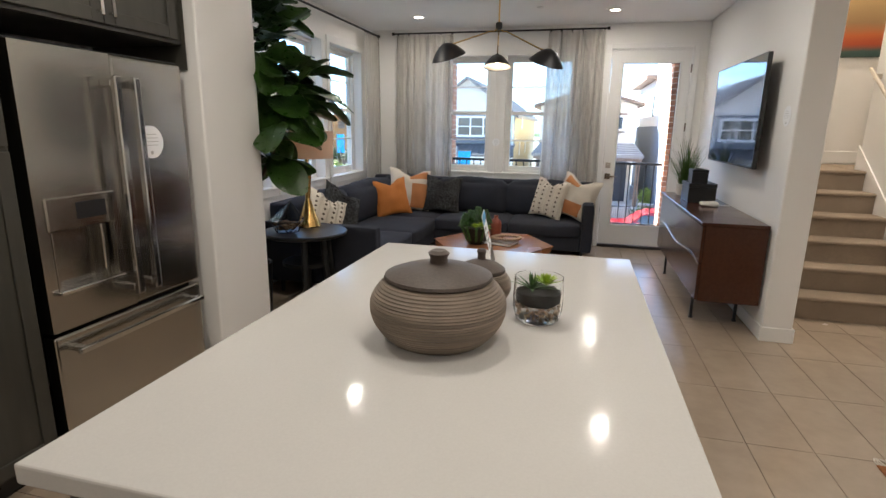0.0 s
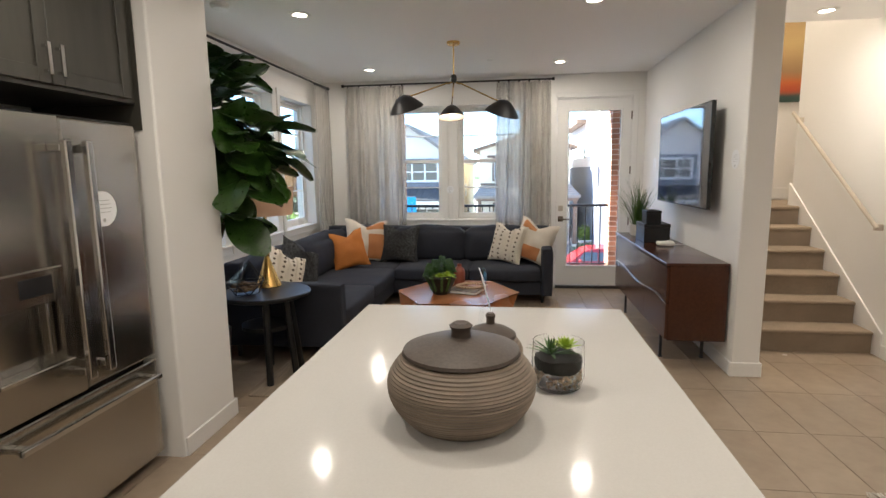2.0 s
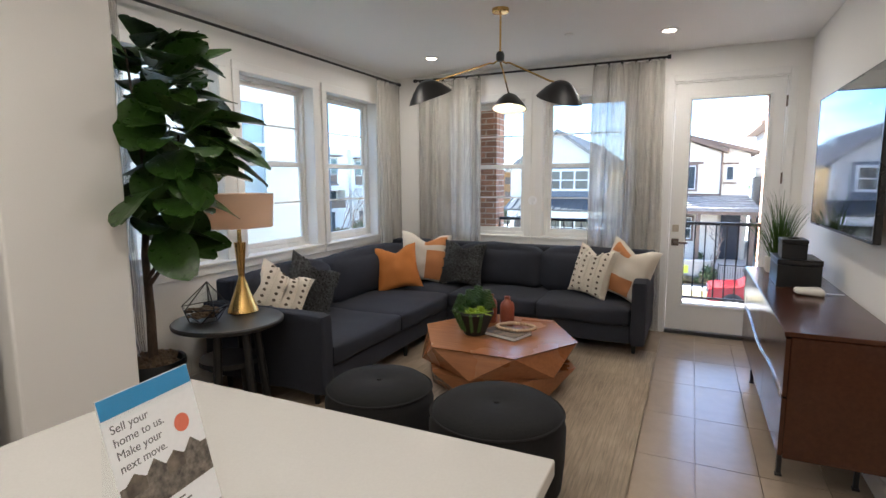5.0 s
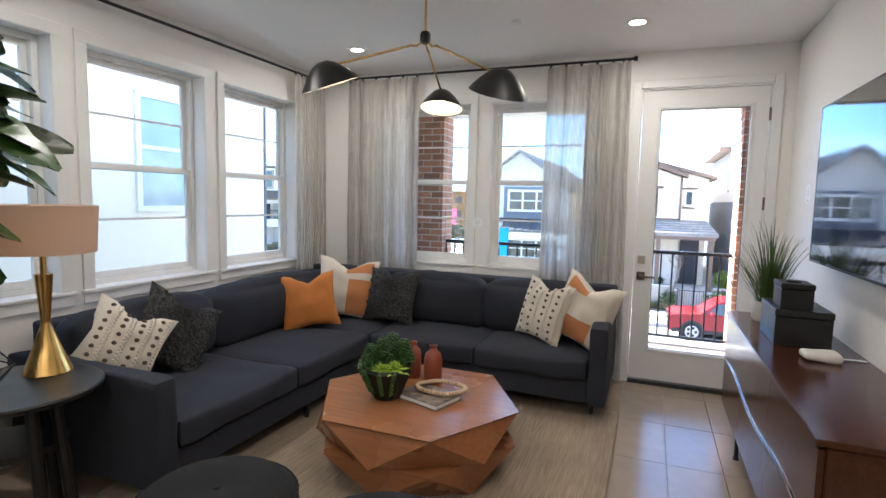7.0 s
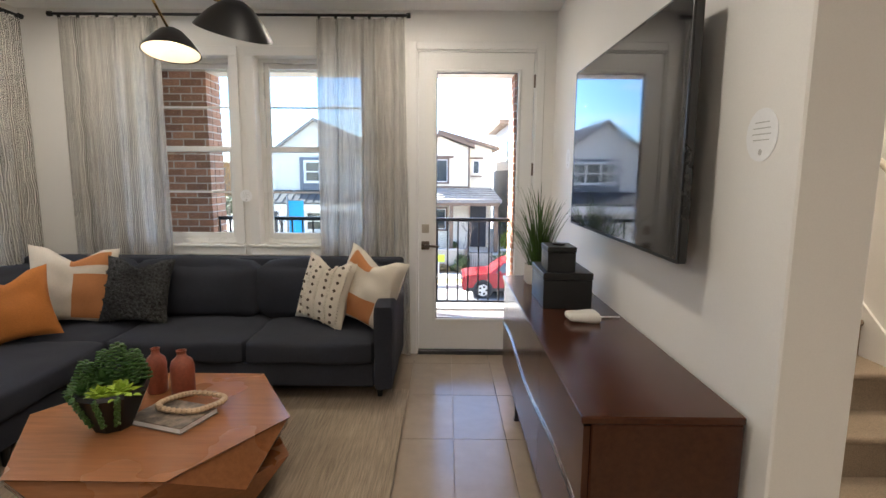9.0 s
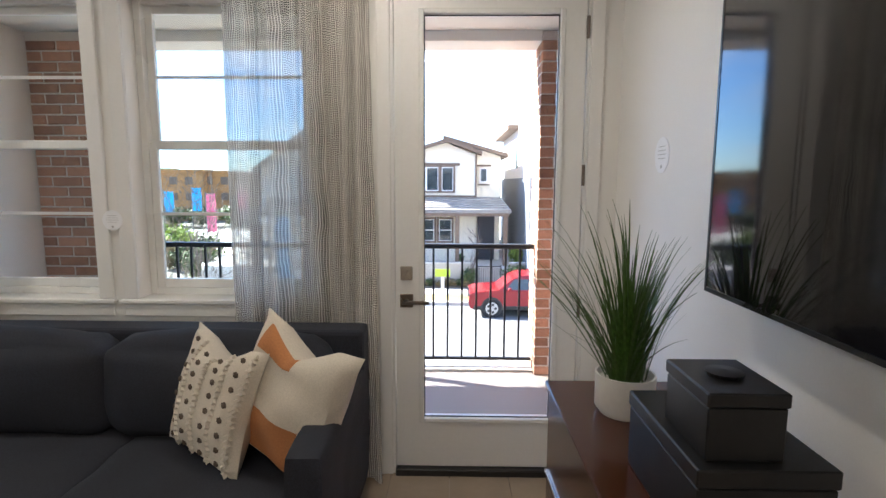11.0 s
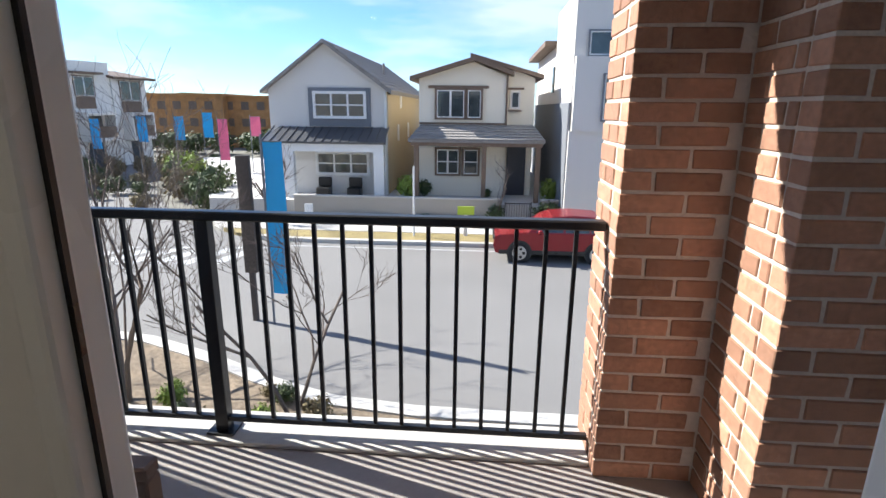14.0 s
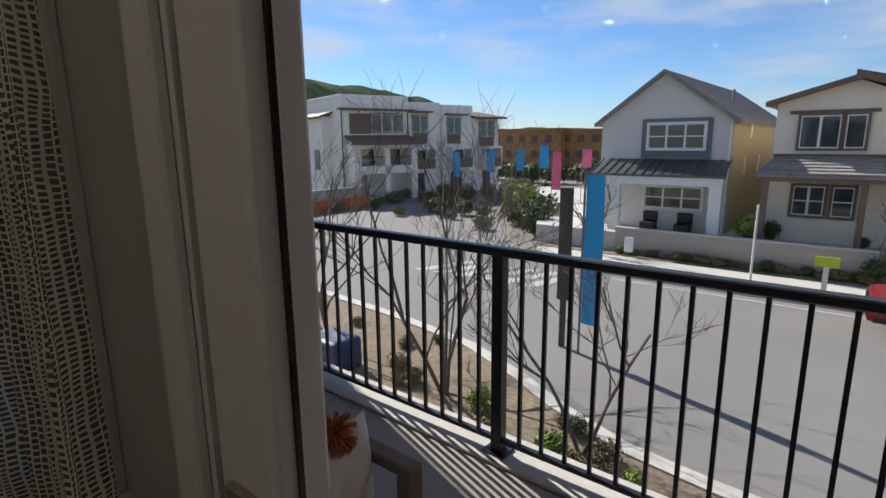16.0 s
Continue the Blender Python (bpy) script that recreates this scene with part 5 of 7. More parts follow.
for k in range(150):
    a, z = rnd.uniform(0, 6.28), rnd.uniform(0.02, 0.062)
    r = (R * 0.84 if z > 0.035 else R * 0.74) * (1 if k % 3 else rnd.uniform(0.1, 1))
    o = new("pebble", peb_me)
    o.parent = gv
    s = rnd.uniform(0.005, 0.0085)
    o.matrix_basis = pose(r * math.cos(a), r * math.sin(a), z, rnd.uniform(0, 90), rnd.uniform(0, 90), rnd.uniform(0, 90)) @ Matrix.Diagonal((s * 1.25, s, s * 0.8, 1))
bm = lathe([(0, 0.062), (R * 0.86, 0.062), (R * 0.90, 0.085), (R * 0.88, 0.10), (0, 0.107)], 30)
for v in bm.verts:
    v.co.z += 0.008 * noise.noise(v.co * 60)
part("soil", bm, "soil", gv, "black gravel", smooth=True)


def rosette(count, length, width, open_, seed, thick=0.35):
    """Pointed fleshy leaves round a centre."""
    bm = bmesh.new()
    rnd = random.Random(seed)
    for k in range(count):
        a = k * 2.39996
        f = k / count
        tilt = open_ * (1 - f) + 0.12
        L = length * (1.0 - 0.45 * f) * rnd.uniform(0.85, 1.1)
        d = Vector((math.cos(a) * math.sin(tilt), math.sin(a) * math.sin(tilt), math.cos(tilt)))
        side = Vector((-math.sin(a), math.cos(a), 0))
        nrm = side.cross(d)
        prev = None
        for s in range(6):
            t = s / 5
            w = width * math.sin(math.pi * (0.12 + 0.84 * t)) * (1 - 0.25 * t)
            c = d * L * t - nrm * 0.25 * L * t * t * (-1 if tilt > 0.5 else 0.3)
            ringv = [bm.verts.new(c + side * w), bm.verts.new(c + nrm * w * thick), bm.verts.new(c - side * w), bm.verts.new(c - nrm * w * thick)]
            if prev:
                for q in range(4):
                    bm.faces.new((prev[q], prev[(q + 1) % 4], ringv[(q + 1) % 4], ringv[q]))
            prev = ringv
        bm.faces.new(prev)
    bmesh.ops.recalc_face_normals(bm, faces=bm.faces)
    return bm


part("succulent", rosette(18, 0.085, 0.0065, 1.15, 2), "succulent", gv, "dark green pointed succulent", smooth=True, m=pose(-0.02, 0.0, 0.10))
part("succulent", rosette(34, 0.055, 0.009, 0.9, 3), "lime", gv, "bright green leafy succulent", smooth=True, m=pose(0.022, 0.012, 0.115))


# ---- printed stand: a tent card
def lettering(words, size, parent, m, material, label=""):
    cu = bpy.data.curves.new("lettering", "FONT")
    cu.body, cu.size, cu.extrude = words, size, 0.0002
    tmp = new("lettering_source", cu)
    dg = bpy.context.evaluated_depsgraph_get()
    me = bpy.data.meshes.new_from_object(tmp.evaluated_get(dg))
    bpy.data.objects.remove(tmp)
    me.materials.clear()
    me.materials.append(M[material])
    o = new("lettering", me)
    o.parent = parent
    o.matrix_basis = m
    if label:
        tagged(o, label)
    return o


SIGN_A, SIGN_B = Vector((-0.225, 1.985, 0.92)), Vector((-0.25, 2.175, 0.92))
ang = math.degrees(math.atan2(SIGN_B.y - SIGN_A.y, SIGN_B.x - SIGN_A.x))
sg = thing("tent_card", pose(*((SIGN_A + SIGN_B) / 2), 0, 0, ang), "clear acrylic stand holding a printed advertising card", "sign")
CARD = pose(0, 0, 0.003, 90 - 14, 0, 0)
card = part("card", boxes((-0.097, 0, -0.001, 0.097, 0.275, 0.001)), "paper", sg, "white printed card", m=CARD)
part("header_band", boxes((-0.096, 0.24, 0.0011, 0.096, 0.274, 0.0016)), "sky_blue_ink", card, "blue band")
part("sun_mark", lathe([(0, 0), (0.017, 0), (0.017, 0.0005), (0, 0.0005)], 24), "coral_ink", card, "coral disc", m=pose(0.052, 0.175, 0.0012))
part("photograph", boxes((-0.096, 0.062, 0.0011, 0.096, 0.122, 0.0016)), "photo", card, "picture of a row of houses")
for k in range(4):
    bm = bmesh.new()
    x0 = -0.085 + k * 0.042
    v = [bm.verts.new(p) for p in ((x0, 0.10, 0.0018), (x0 + 0.04, 0.10, 0.0018), (x0 + 0.04, 0.122, 0.0018), (x0 + 0.02, 0.136 + 0.006 * (k % 2), 0.0018), (x0, 0.122, 0.0018))]
    bm.faces.new(v)
    part("printed_house", bm, "photo" if k % 2 else "book_cover", card)
part("small_print", boxes(*[(-0.088, 0.048 - k * 0.009, 0.0011, 0.02 + 0.012 * (k % 2), 0.051 - k * 0.009, 0.0015) for k in range(3)]), "ink", card, "lines of small print")
for k, (words, size) in enumerate((("Sell your", 0.021), ("home to us.", 0.021), ("Make your", 0.021), ("next move.", 0.021))):
    lettering(words, size, card, pose(-0.085, 0.213 - k * 0.0225, 0.0012), "ink")
part("backing_leg", boxes((-0.097, -0.0, -0.001, 0.097, 0.275, 0.001)), "door_pane", sg, "clear acrylic back", m=pose(0, 0.075, 0.003, 90 + 5, 0, 0))
part("foot", boxes((-0.097, -0.005, 0.0, 0.097, 0.08, 0.003)), "door_pane", sg, "clear acrylic foot")

# ---------------------------------------------------------------- on the coffee table
sb = thing("succulent_bowl", pose(-0.88, 5.10, TT) @ Matrix.Diagonal((1.22, 1.22, 1.28, 1)), "black faceted bowl planted with green and lime succulents", "plant")
bm = lathe([(0, 0), (0.065, 0), (0.125, 0.13), (0.118, 0.145), (0.10, 0.135), (0, 0.13)], 9)
part("bowl", bm, "black_wood", sb, "black faceted bowl")
for k, (x, y, z, nl, L, w, mt) in enumerate([(-0.05, 0.03, 0.14, 40, 0.09, 0.016, "succulent"), (0.03, 0.06, 0.15, 40, 0.08, 0.015, "succulent"), (0.055, -0.035, 0.13, 34, 0.075, 0.02, "lime"), (0.0, -0.06, 0.13, 30, 0.06, 0.016, "lime"), (-0.08, -0.04, 0.13, 36, 0.07, 0.014, "succulent")]):
    part("succulent", rosette(nl, L, w, 1.25, k + 3), mt, sb, "rosette succulent", smooth=True, m=pose(x, y, z))
rnd = random.Random(3)
for k, (x, y, z) in enumerate([(-0.06, 0.06, 0.19), (0.0, 0.05, 0.22), (0.07, 0.05, 0.20), (-0.10, 0.0, 0.17), (0.04, 0.09, 0.17)]):
    bm = bmesh.new()
    for i in range(70):
        a, f = i * 2.4, i / 70
        p = Vector((0.035 * math.cos(a) * (1 - 0.5 * f), 0.035 * math.sin(a) * (1 - 0.5 * f), -0.05 + 0.11 * f))
        got = bmesh.ops.create_icosphere(bm, subdivisions=1, radius=0.0085)["verts"]
        bmesh.ops.scale(bm, vec=(1.3, 1.3, 0.6), verts=got)
        bmesh.ops.translate(bm, vec=p, verts=got)
    part("sedum_spike", bm, "succulent", sb, "dark green clustered sedum", smooth=True, m=pose(x, y, z, rnd.uniform(-15, 15), rnd.uniform(-15, 15), 0))
for k, a in enumerate((215, 245, 280, 310)):
    bm = bmesh.new()
    for i in range(26):
        got = bmesh.ops.create_icosphere(bm, subdivisions=1, radius=0.007)["verts"]
        f = i / 25
        rr = 0.122 - 0.055 * f + 0.012
        bmesh.ops.translate(bm, vec=(rr * math.cos(radians(a)) + 0.006 * math.sin(i * 2.4), rr * math.sin(radians(a)) + 0.006 * math.cos(i * 2.4), 0.14 - 0.11 * f), verts=got)
    part("trailing_stem", bm, "succulent", sb, smooth=True)


def bottle(x, y, s, label):
    b = thing("bottle", pose(x, y, TT) @ Matrix.Diagonal((1.08, 1.08, 1.2, 1)), label, "bottle", "terracotta bottles")
    part("body", lathe([(0, 0), (0.048 * s, 0), (0.052 * s, 0.006), (0.053 * s, 0.125), (0.046 * s, 0.15), (0.024 * s, 0.168), (0.019 * s, 0.18), (0.024 * s, 0.194), (0.018 * s, 0.194), (0.015 * s, 0.17), (0, 0.168)], 32), "terracotta", b, smooth=True)


bottle(-0.735, 5.44, 1.0, "tall matte terracotta bottle on the table")
bottle(-0.885, 5.47, 0.88, "smaller matte terracotta bottle on the table")
bk = thing("book", pose(-0.65, 5.17, TT, 0, 0, -18), "hardback book with a patterned cover lying flat", "book")
part("cover", boxes((-0.155, -0.115, 0, 0.155, 0.115, 0.004), (-0.155, -0.115, 0.026, 0.155, 0.115, 0.030), (-0.155, -0.115, 0.004, -0.151, 0.115, 0.026), bevel=0.001), "book_cover", bk)
part("page_block", boxes((-0.150, -0.110, 0.004, 0.150, 0.110, 0.026)), "paper", bk, "white pages")
bd = thing("bead_garland", pose(-0.60, 5.25, TT + 0.030) @ Matrix.Diagonal((1.2, 1.2, 1.2, 1)), "loop of pale wooden beads lying on the book", "beads")
for i in range(36):
    a = 2 * math.pi * i / 36
    x, y = 0.115 * math.cos(a) + 0.01 * math.sin(3 * a), 0.085 * math.sin(a)
    z = 0.013
    o = new("bead", bpy.data.meshes["bead"] if "bead" in bpy.data.meshes else mesh(lathe([(0, -0.013), (0.010, -0.008), (0.0135, 0), (0.010, 0.008), (0, 0.013)], 10), "bead", M["bead"], True))
    o.parent = bd
    o.matrix_basis = pose(x, y, z)

# ---------------------------------------------------------------- on the console
CT = 0.85
bx = thing("decor_box", pose(1.215, 5.64, CT), "large black lacquered box on the sideboard", "box", "black boxes")
part("body", boxes((-0.122, -0.175, 0, 0.122, 0.175, 0.145), bevel=0.003), "black_metal", bx)
part("lid", boxes((-0.125, -0.178, 0.147, 0.125, 0.178, 0.182), bevel=0.003), "black_metal", bx)
bx = thing("decor_box", pose(1.185, 5.58, CT + 0.182), "small black lacquered box stacked on a larger one", "box", "black boxes")
part("body", boxes((-0.07, -0.09, 0, 0.07, 0.09, 0.10), bevel=0.003), "black_metal", bx)
part("lid", boxes((-0.073, -0.093, 0.101, 0.073, 0.093, 0.128), bevel=0.003), "black_metal", bx)
part("knob", lathe([(0, 0.128), (0.03, 0.128), (0.035, 0.136), (0, 0.14)], 20), "black_metal", bx)
rt = thing("wifi_router", pose(1.235, 5.25, CT), "small white rounded internet router with a cable", "router")
part("body", soft_box(-0.075, -0.055, 0, 0.075, 0.055, 0.042, 0.0, 0.02, 0), "white_ceramic", rt, smooth=True)
part("cable", tube([(0.07, 0.02, 0.012), (0.13, 0.05, 0.006), (0.19, 0.05, 0.006)], 0.003, 6), "paper", rt)
gp = thing("potted_grass", pose(1.175, 6.10, CT), "tuft of green ornamental grass in a white pot", "plant")
part("pot", lathe([(0, 0), (0.07, 0), (0.085, 0.02), (0.086, 0.12), (0.08, 0.12), (0.075, 0.10), (0, 0.095)], 32), "white_ceramic", gp, "white pot", smooth=True)
rnd = random.Random(17)
bl = bmesh.new()
prev = None
for s in range(9):
    t = s / 8
    w = 0.0045 * (1 - t) ** 0.6 + 0.0003
    y = 0.20 * t * t
    z = t * (1 - 0.12 * t * t)
    r_ = [bl.verts.new((-w, y, z)), bl.verts.new((0, y + 0.0015, z)), bl.verts.new((w, y, z))]
    if prev:
        for q in range(2):
            bl.faces.new((prev[q], prev[q + 1], r_[q + 1], r_[q]))
    prev = r_
blade_me = mesh(bl, "blade", M["blade"], True)
for k in range(150):
    a = rnd.uniform(0, 360)
    r = rnd.uniform(0, 0.06)
    L = rnd.uniform(0.30, 0.60)
    lean = rnd.uniform(-40, 10)
    ax = math.cos(radians(a + 90))
    if ax > 0.3:
        lean = rnd.uniform(-14, 10)
        L *= 0.85
    o = new("blade", blade_me)
    o.parent = gp
    o.matrix_basis = pose(r * math.cos(radians(a + 90)), r * math.sin(radians(a + 90)), 0.095, 0, 0, a) @ pose(0, 0, 0, lean, 0, 0) @ Matrix.Diagonal((1.0, L * 1.0, L, 1))


# ---------------------------------------------------------------- balcony
BZ = -0.06
structure("balcony_floor", boxes((-2.75, NY + OUT, -0.35, 2.6, 9.14, BZ)), "deck", "grey coated balcony floor")
structure("balcony_kerb", boxes((-2.03, 8.86, BZ, 1.34, 9.12, BZ + 0.022), bevel=0.004), "concrete", "pale balcony edge")
structure("balcony_ceiling", boxes((-2.75, NY + OUT, 2.68, 2.6, 9.14, 3.0), (-2.03, 8.80, 2.60, 1.34, 9.10, 2.68)), "stucco_white", "stucco balcony soffit")
structure("facade_upper", boxes((-3.0, NY + 0.1, 3.0, 2.6, 9.14, 6.0)), "stucco", "stucco upper storey")
rl = thing("balcony_railing", pose(-0.06, 8.955, BZ), "black metal balcony railing with square balusters", "railing")
part("top_rail", boxes((-1.968, -0.03, 1.035, 1.398, 0.03, 1.075), bevel=0.006), "black_metal", rl)
part("bottom_rail", boxes((-1.968, -0.016, 0.075, 1.398, 0.016, 0.10), bevel=0.003), "black_metal", rl)
part("post", boxes((-0.31, -0.028, 0.022, -0.25, 0.028, 1.035), (-0.345, -0.055, 0.022, -0.215, 0.055, 0.034), bevel=0.003), "black_metal", rl, "square centre post on a base plate")
bal = mesh(boxes((-0.0085, -0.0085, 0.10, 0.0085, 0.0085, 1.035)), "baluster", M["black_metal"])
for k in range(28):
    if k != 14:
        o = new("baluster", bal)
        o.parent = rl
        o.matrix_basis = pose(-0.28 + (k - 14) * 0.1205, 0, 0)

structure("balcony_side_wall", boxes((2.6, NY + OUT, -0.35, 2.8, 9.14, 3.0), (1.64, NY + OUT, BZ, 2.6, NY + OUT + 0.1, 2.68)), "stucco", "stucco wall at the end of the balcony")
# brick piers: mortar cores, bricks laid on them at the end of the file
PIER_R = thing("brick_pier", pose(1.34, 8.80, BZ), "reddish-brown brick pier and side wall of the balcony", "brick pier", kind="structure")
part("mortar_core", boxes((0.006, 0.006, 0.0, 1.20, 0.36, 2.735), (0.406, -0.409, 0.0, 1.20, 0.006, 2.735)), "mortar", PIER_R, "recessed mortar")
PIER_L = thing("brick_pier", pose(-2.03, 8.80, BZ), "reddish-brown brick pier at the end of the balcony", "brick pier", kind="structure")
part("mortar_core", boxes((-0.78, 0.006, 0.0, -0.006, 0.36, 2.735), (-0.78, -1.40, 0.0, -0.656, 0.006, 2.735)), "mortar", PIER_L, "recessed mortar")

ac = thing("patio_armchair", pose(-0.33, 7.72, BZ), "brown timber patio armchair with white cushions", "armchair")
for y in (-0.235, 0.235):
    part("arm_frame", boxes((-0.40, y - 0.03, 0.575, 0.345, y + 0.03, 0.615), (0.285, y - 0.03, 0.0, 0.345, y + 0.03, 0.575), (-0.40, y - 0.03, 0.0, -0.34, y + 0.03, 0.575), bevel=0.006), "fascia", ac, "brown timber arm frame")
part("seat_rail", boxes((-0.34, -0.205, 0.22, 0.30, 0.205, 0.27), bevel=0.005), "fascia", ac)
part("seat_cushion", soft_box(-0.33, -0.2, 0.27, 0.33, 0.2, 0.41, 0.02, 0.04, 4), "cream_cloth", ac, "white cushion", smooth=True)
part("back_cushion", soft_box(-0.42, -0.2, 0.40, -0.28, 0.2, 0.62, 0.02, 0.05, 5), "cream_cloth", ac, "white cushion", smooth=True)
tp = pillow("throw_pillow", -0.14, 7.80, 0.38, -6, 0, 98, 0.30, "cream_cloth", "white outdoor pillow with a rust tassel", None, 12, 0.06)
bm = bmesh.new()
rnd = random.Random(2)
for k in range(160):
    a, b = rnd.uniform(0, 6.28), rnd.uniform(-1.1, 1.3)
    d = Vector((math.cos(a) * math.cos(b), math.sin(a) * math.cos(b), math.sin(b)))
    tube([d * 0.008, d * rnd.uniform(0.05, 0.075) + Vector((0, 0, -0.012))], 0.004, 4, bm)
part("tassel", bm, "rust_cloth", tp, "rust-red tassel", m=pose(0.0, -0.01, 0.30))

# ---------------------------------------------------------------- the street
G0, G = -3.1, -3.6       # street level in the plan, and where it lies


def site(x, y):
    """A place of the street plan as it lies: drawn in and shifted west with its distance from the balcony."""
    d = y - 6.9
    k = 5.07 / (4.57 + 0.0345 * max(d, 0))
    return 1.0 + k * (x - 1.0 - 0.0425 * d), 6.9 + k * d, k


def at(x, y, up=0.0, rz=0.0):
    """The frame of a thing that stands on the street, at the plan's scale there."""
    px, py, k = site(x, y)
    return pose(px, py, G + up * k, 0, 0, rz) @ Matrix.Diagonal((k, k, k, 1))


def house_frame(y):
    """The frame of a house drawn in plan coordinates, its front at y."""
    px, py, k = site(0, y)
    return pose(px, py - k * y, G - k * G0) @ Matrix.Diagonal((k, k, k, 1))


def plate(name, pts, z0, z1, material, label, kind="structure"):
    """A flat slab over an outline of the street plan."""
    bm = bmesh.new()
    if name != "ground":
        pts = [site(x, y)[:2] for x, y in pts]
    a = [bm.verts.new((x, y, z0)) for x, y in pts]
    b = [bm.verts.new((x, y, z1)) for x, y in pts]
    bm.faces.new(a[::-1]), bm.faces.new(b)
    for i in range(len(pts)):
        j = (i + 1) % len(pts)
        bm.faces.new((a[i], a[j], b[j], b[i]))
    bmesh.ops.recalc_face_normals(bm, faces=bm.faces)
    return tagged(new(name, mesh(bm, name, M[material])), label, name.split("_")[0], kind=kind)


plate("ground", [(-1500, -800), (1500, -800), (1500, 1800), (-1500, 1800)], G - 1, G - 0.03, "ground", "dry open ground to the horizon")
plate("road", [(-60, 14.0), (40, 14.0), (40, 27.0), (-7.5, 27.0), (-13, 31), (-22, 44), (-40, 70), (-52, 66), (-36, 40), (-28, 28), (-60, 22)], G - 0.03, G, "asphalt", "grey asphalt street with a junction")


def offset_strip(name, line, w, z, material, label):
    """A kerb or path that follows a line, w wide on its left."""
    pts = [Vector((x, y, 0)) for x, y in line]
    other = []
    for i, p in enumerate(pts):
        d = (pts[min(i + 1, len(pts) - 1)] - pts[max(i - 1, 0)]).normalized()
        other.append(p + Vector((-d.y, d.x, 0)) * w)
    outline = [(p.x, p.y) for p in pts] + [(p.x, p.y) for p in reversed(other)]
    return plate(name, outline, G - 0.2, z, material, label)


NEAR = [(40, 14.35), (2, 14.35), (0.2, 14.40), (-1.2, 14.6), (-2.6, 15.2), (-3.8, 15.9), (-5.6, 16.7), (-8.4, 17.2), (-12, 17.5), (-60, 17.6)]
offset_strip("kerb_near", NEAR, 0.32, G + 0.15, "concrete", "pale concrete kerb")
bed_line = [(x, y - 0.34) for x, y in NEAR]
plate("planting_bed", [(x, y) for x, y in bed_line] + [(-60, 9.4), (40, 9.4)], G - 0.1, G + 0.12, "earth", "mulched planting bed beside the street")
plate("pavement_near", [(-60, 11.0), (40, 11.0), (40, 12.4), (-60, 12.4)], G - 0.1, G + 0.14, "concrete", "concrete pavement along the house")
FAR = [(-8.2, 27.4), (-6.8, 27.0), (-5, 26.8), (40, 26.8)]
offset_strip("kerb_far", FAR, 0.3, G + 0.15, "concrete", "pale concrete kerb")
plate("verge_far", [(-8.6, 27.75), (-6.8, 27.33), (-5, 27.12), (40, 27.12), (40, 28.7), (-9.6, 28.7)], G - 0.1, G + 0.13, "dry_grass", "dry yellow grass verge")
plate("pavement_far", [(-9.6, 28.7), (40, 28.7), (40, 30.2), (-10.8, 30.2)], G - 0.1, G + 0.15, "concrete", "concrete pavement")
plate("bed_far", [(-10.8, 30.2), (40, 30.2), (40, 31.2), (-11.4, 31.2)], G - 0.1, G + 0.18, "earth", "planting strip before the garden wall")
plate("garden_far", [(-11.4, 31.3), (40, 31.3), (40, 60), (-26, 60)], G - 0.1, G + 1.02, "concrete", "raised front gardens")
plate("road_line", [(-6, 26.1), (16, 26.1), (16, 26.22), (-6, 26.22)], G, G + 0.006, "road_paint", "white painted line")
for k in range(6):
    plate("crossing_bar_%d" % k, [(-12.5 + k * 0.95, 22.4 + k * 0.12), (-12.0 + k * 0.95, 22.4 + k * 0.12), (-11.2 + k * 0.95, 25.2 + k * 0.12), (-11.7 + k * 0.95, 25.2 + k * 0.12)], G, G + 0.006, "road_paint", "white crossing bar")
gw = thing("garden_wall", at(0, 31.2), "low pale block garden wall along the pavement", "wall", kind="structure")
for x0, x1 in ((-7.1, 2.75), (4.6, 12.0)):
    part("wall_run", boxes((x0, -0.1, 0, x1, 0.1, 1.30), bevel=0.01), "wall_block", gw)
    part("coping", boxes((x0 - 0.03, -0.14, 1.30, x1 + 0.03, 0.14, 1.38), bevel=0.01), "concrete", gw, "pale coping")
gt_ = thing("garden_gate", at(3.55, 31.15, 0.15), "black metal garden gate and railings", "gate")
part("gate_frame", boxes((-0.62, -0.02, 0.1, 0.62, 0.02, 0.14), (-0.62, -0.02, 1.0, 0.62, 0.02, 1.04), (-0.62, -0.02, 0.0, -0.58, 0.02, 1.1), (0.58, -0.02, 0.0, 0.62, 0.02, 1.1)), "black_metal", gt_)
for k in range(10):
    part("bar", boxes((-0.52 + k * 0.115, -0.01, 0.14, -0.505 + k * 0.115, 0.01, 1.0)), "black_metal", gt_)


# ---------------------------------------------------------------- houses
def gable(bm, x0, x1, y0, y1, z0, eave, peak_x, peak):
    """A block with a gabled front."""
    pts = [(x0, z0), (x1, z0), (x1, eave), (peak_x, peak), (x0, eave)]
    a = [bm.verts.new((x, y0, z)) for x, z in pts]
    b = [bm.verts.new((x, y1, z)) for x, z in pts]
    bm.faces.new(a), bm.faces.new(b[::-1])
    for i in range(5):
        bm.faces.new((a[i], b[i], b[(i + 1) % 5], a[(i + 1) % 5]))
    bmesh.ops.recalc_face_normals(bm, faces=bm.faces)
    return bm


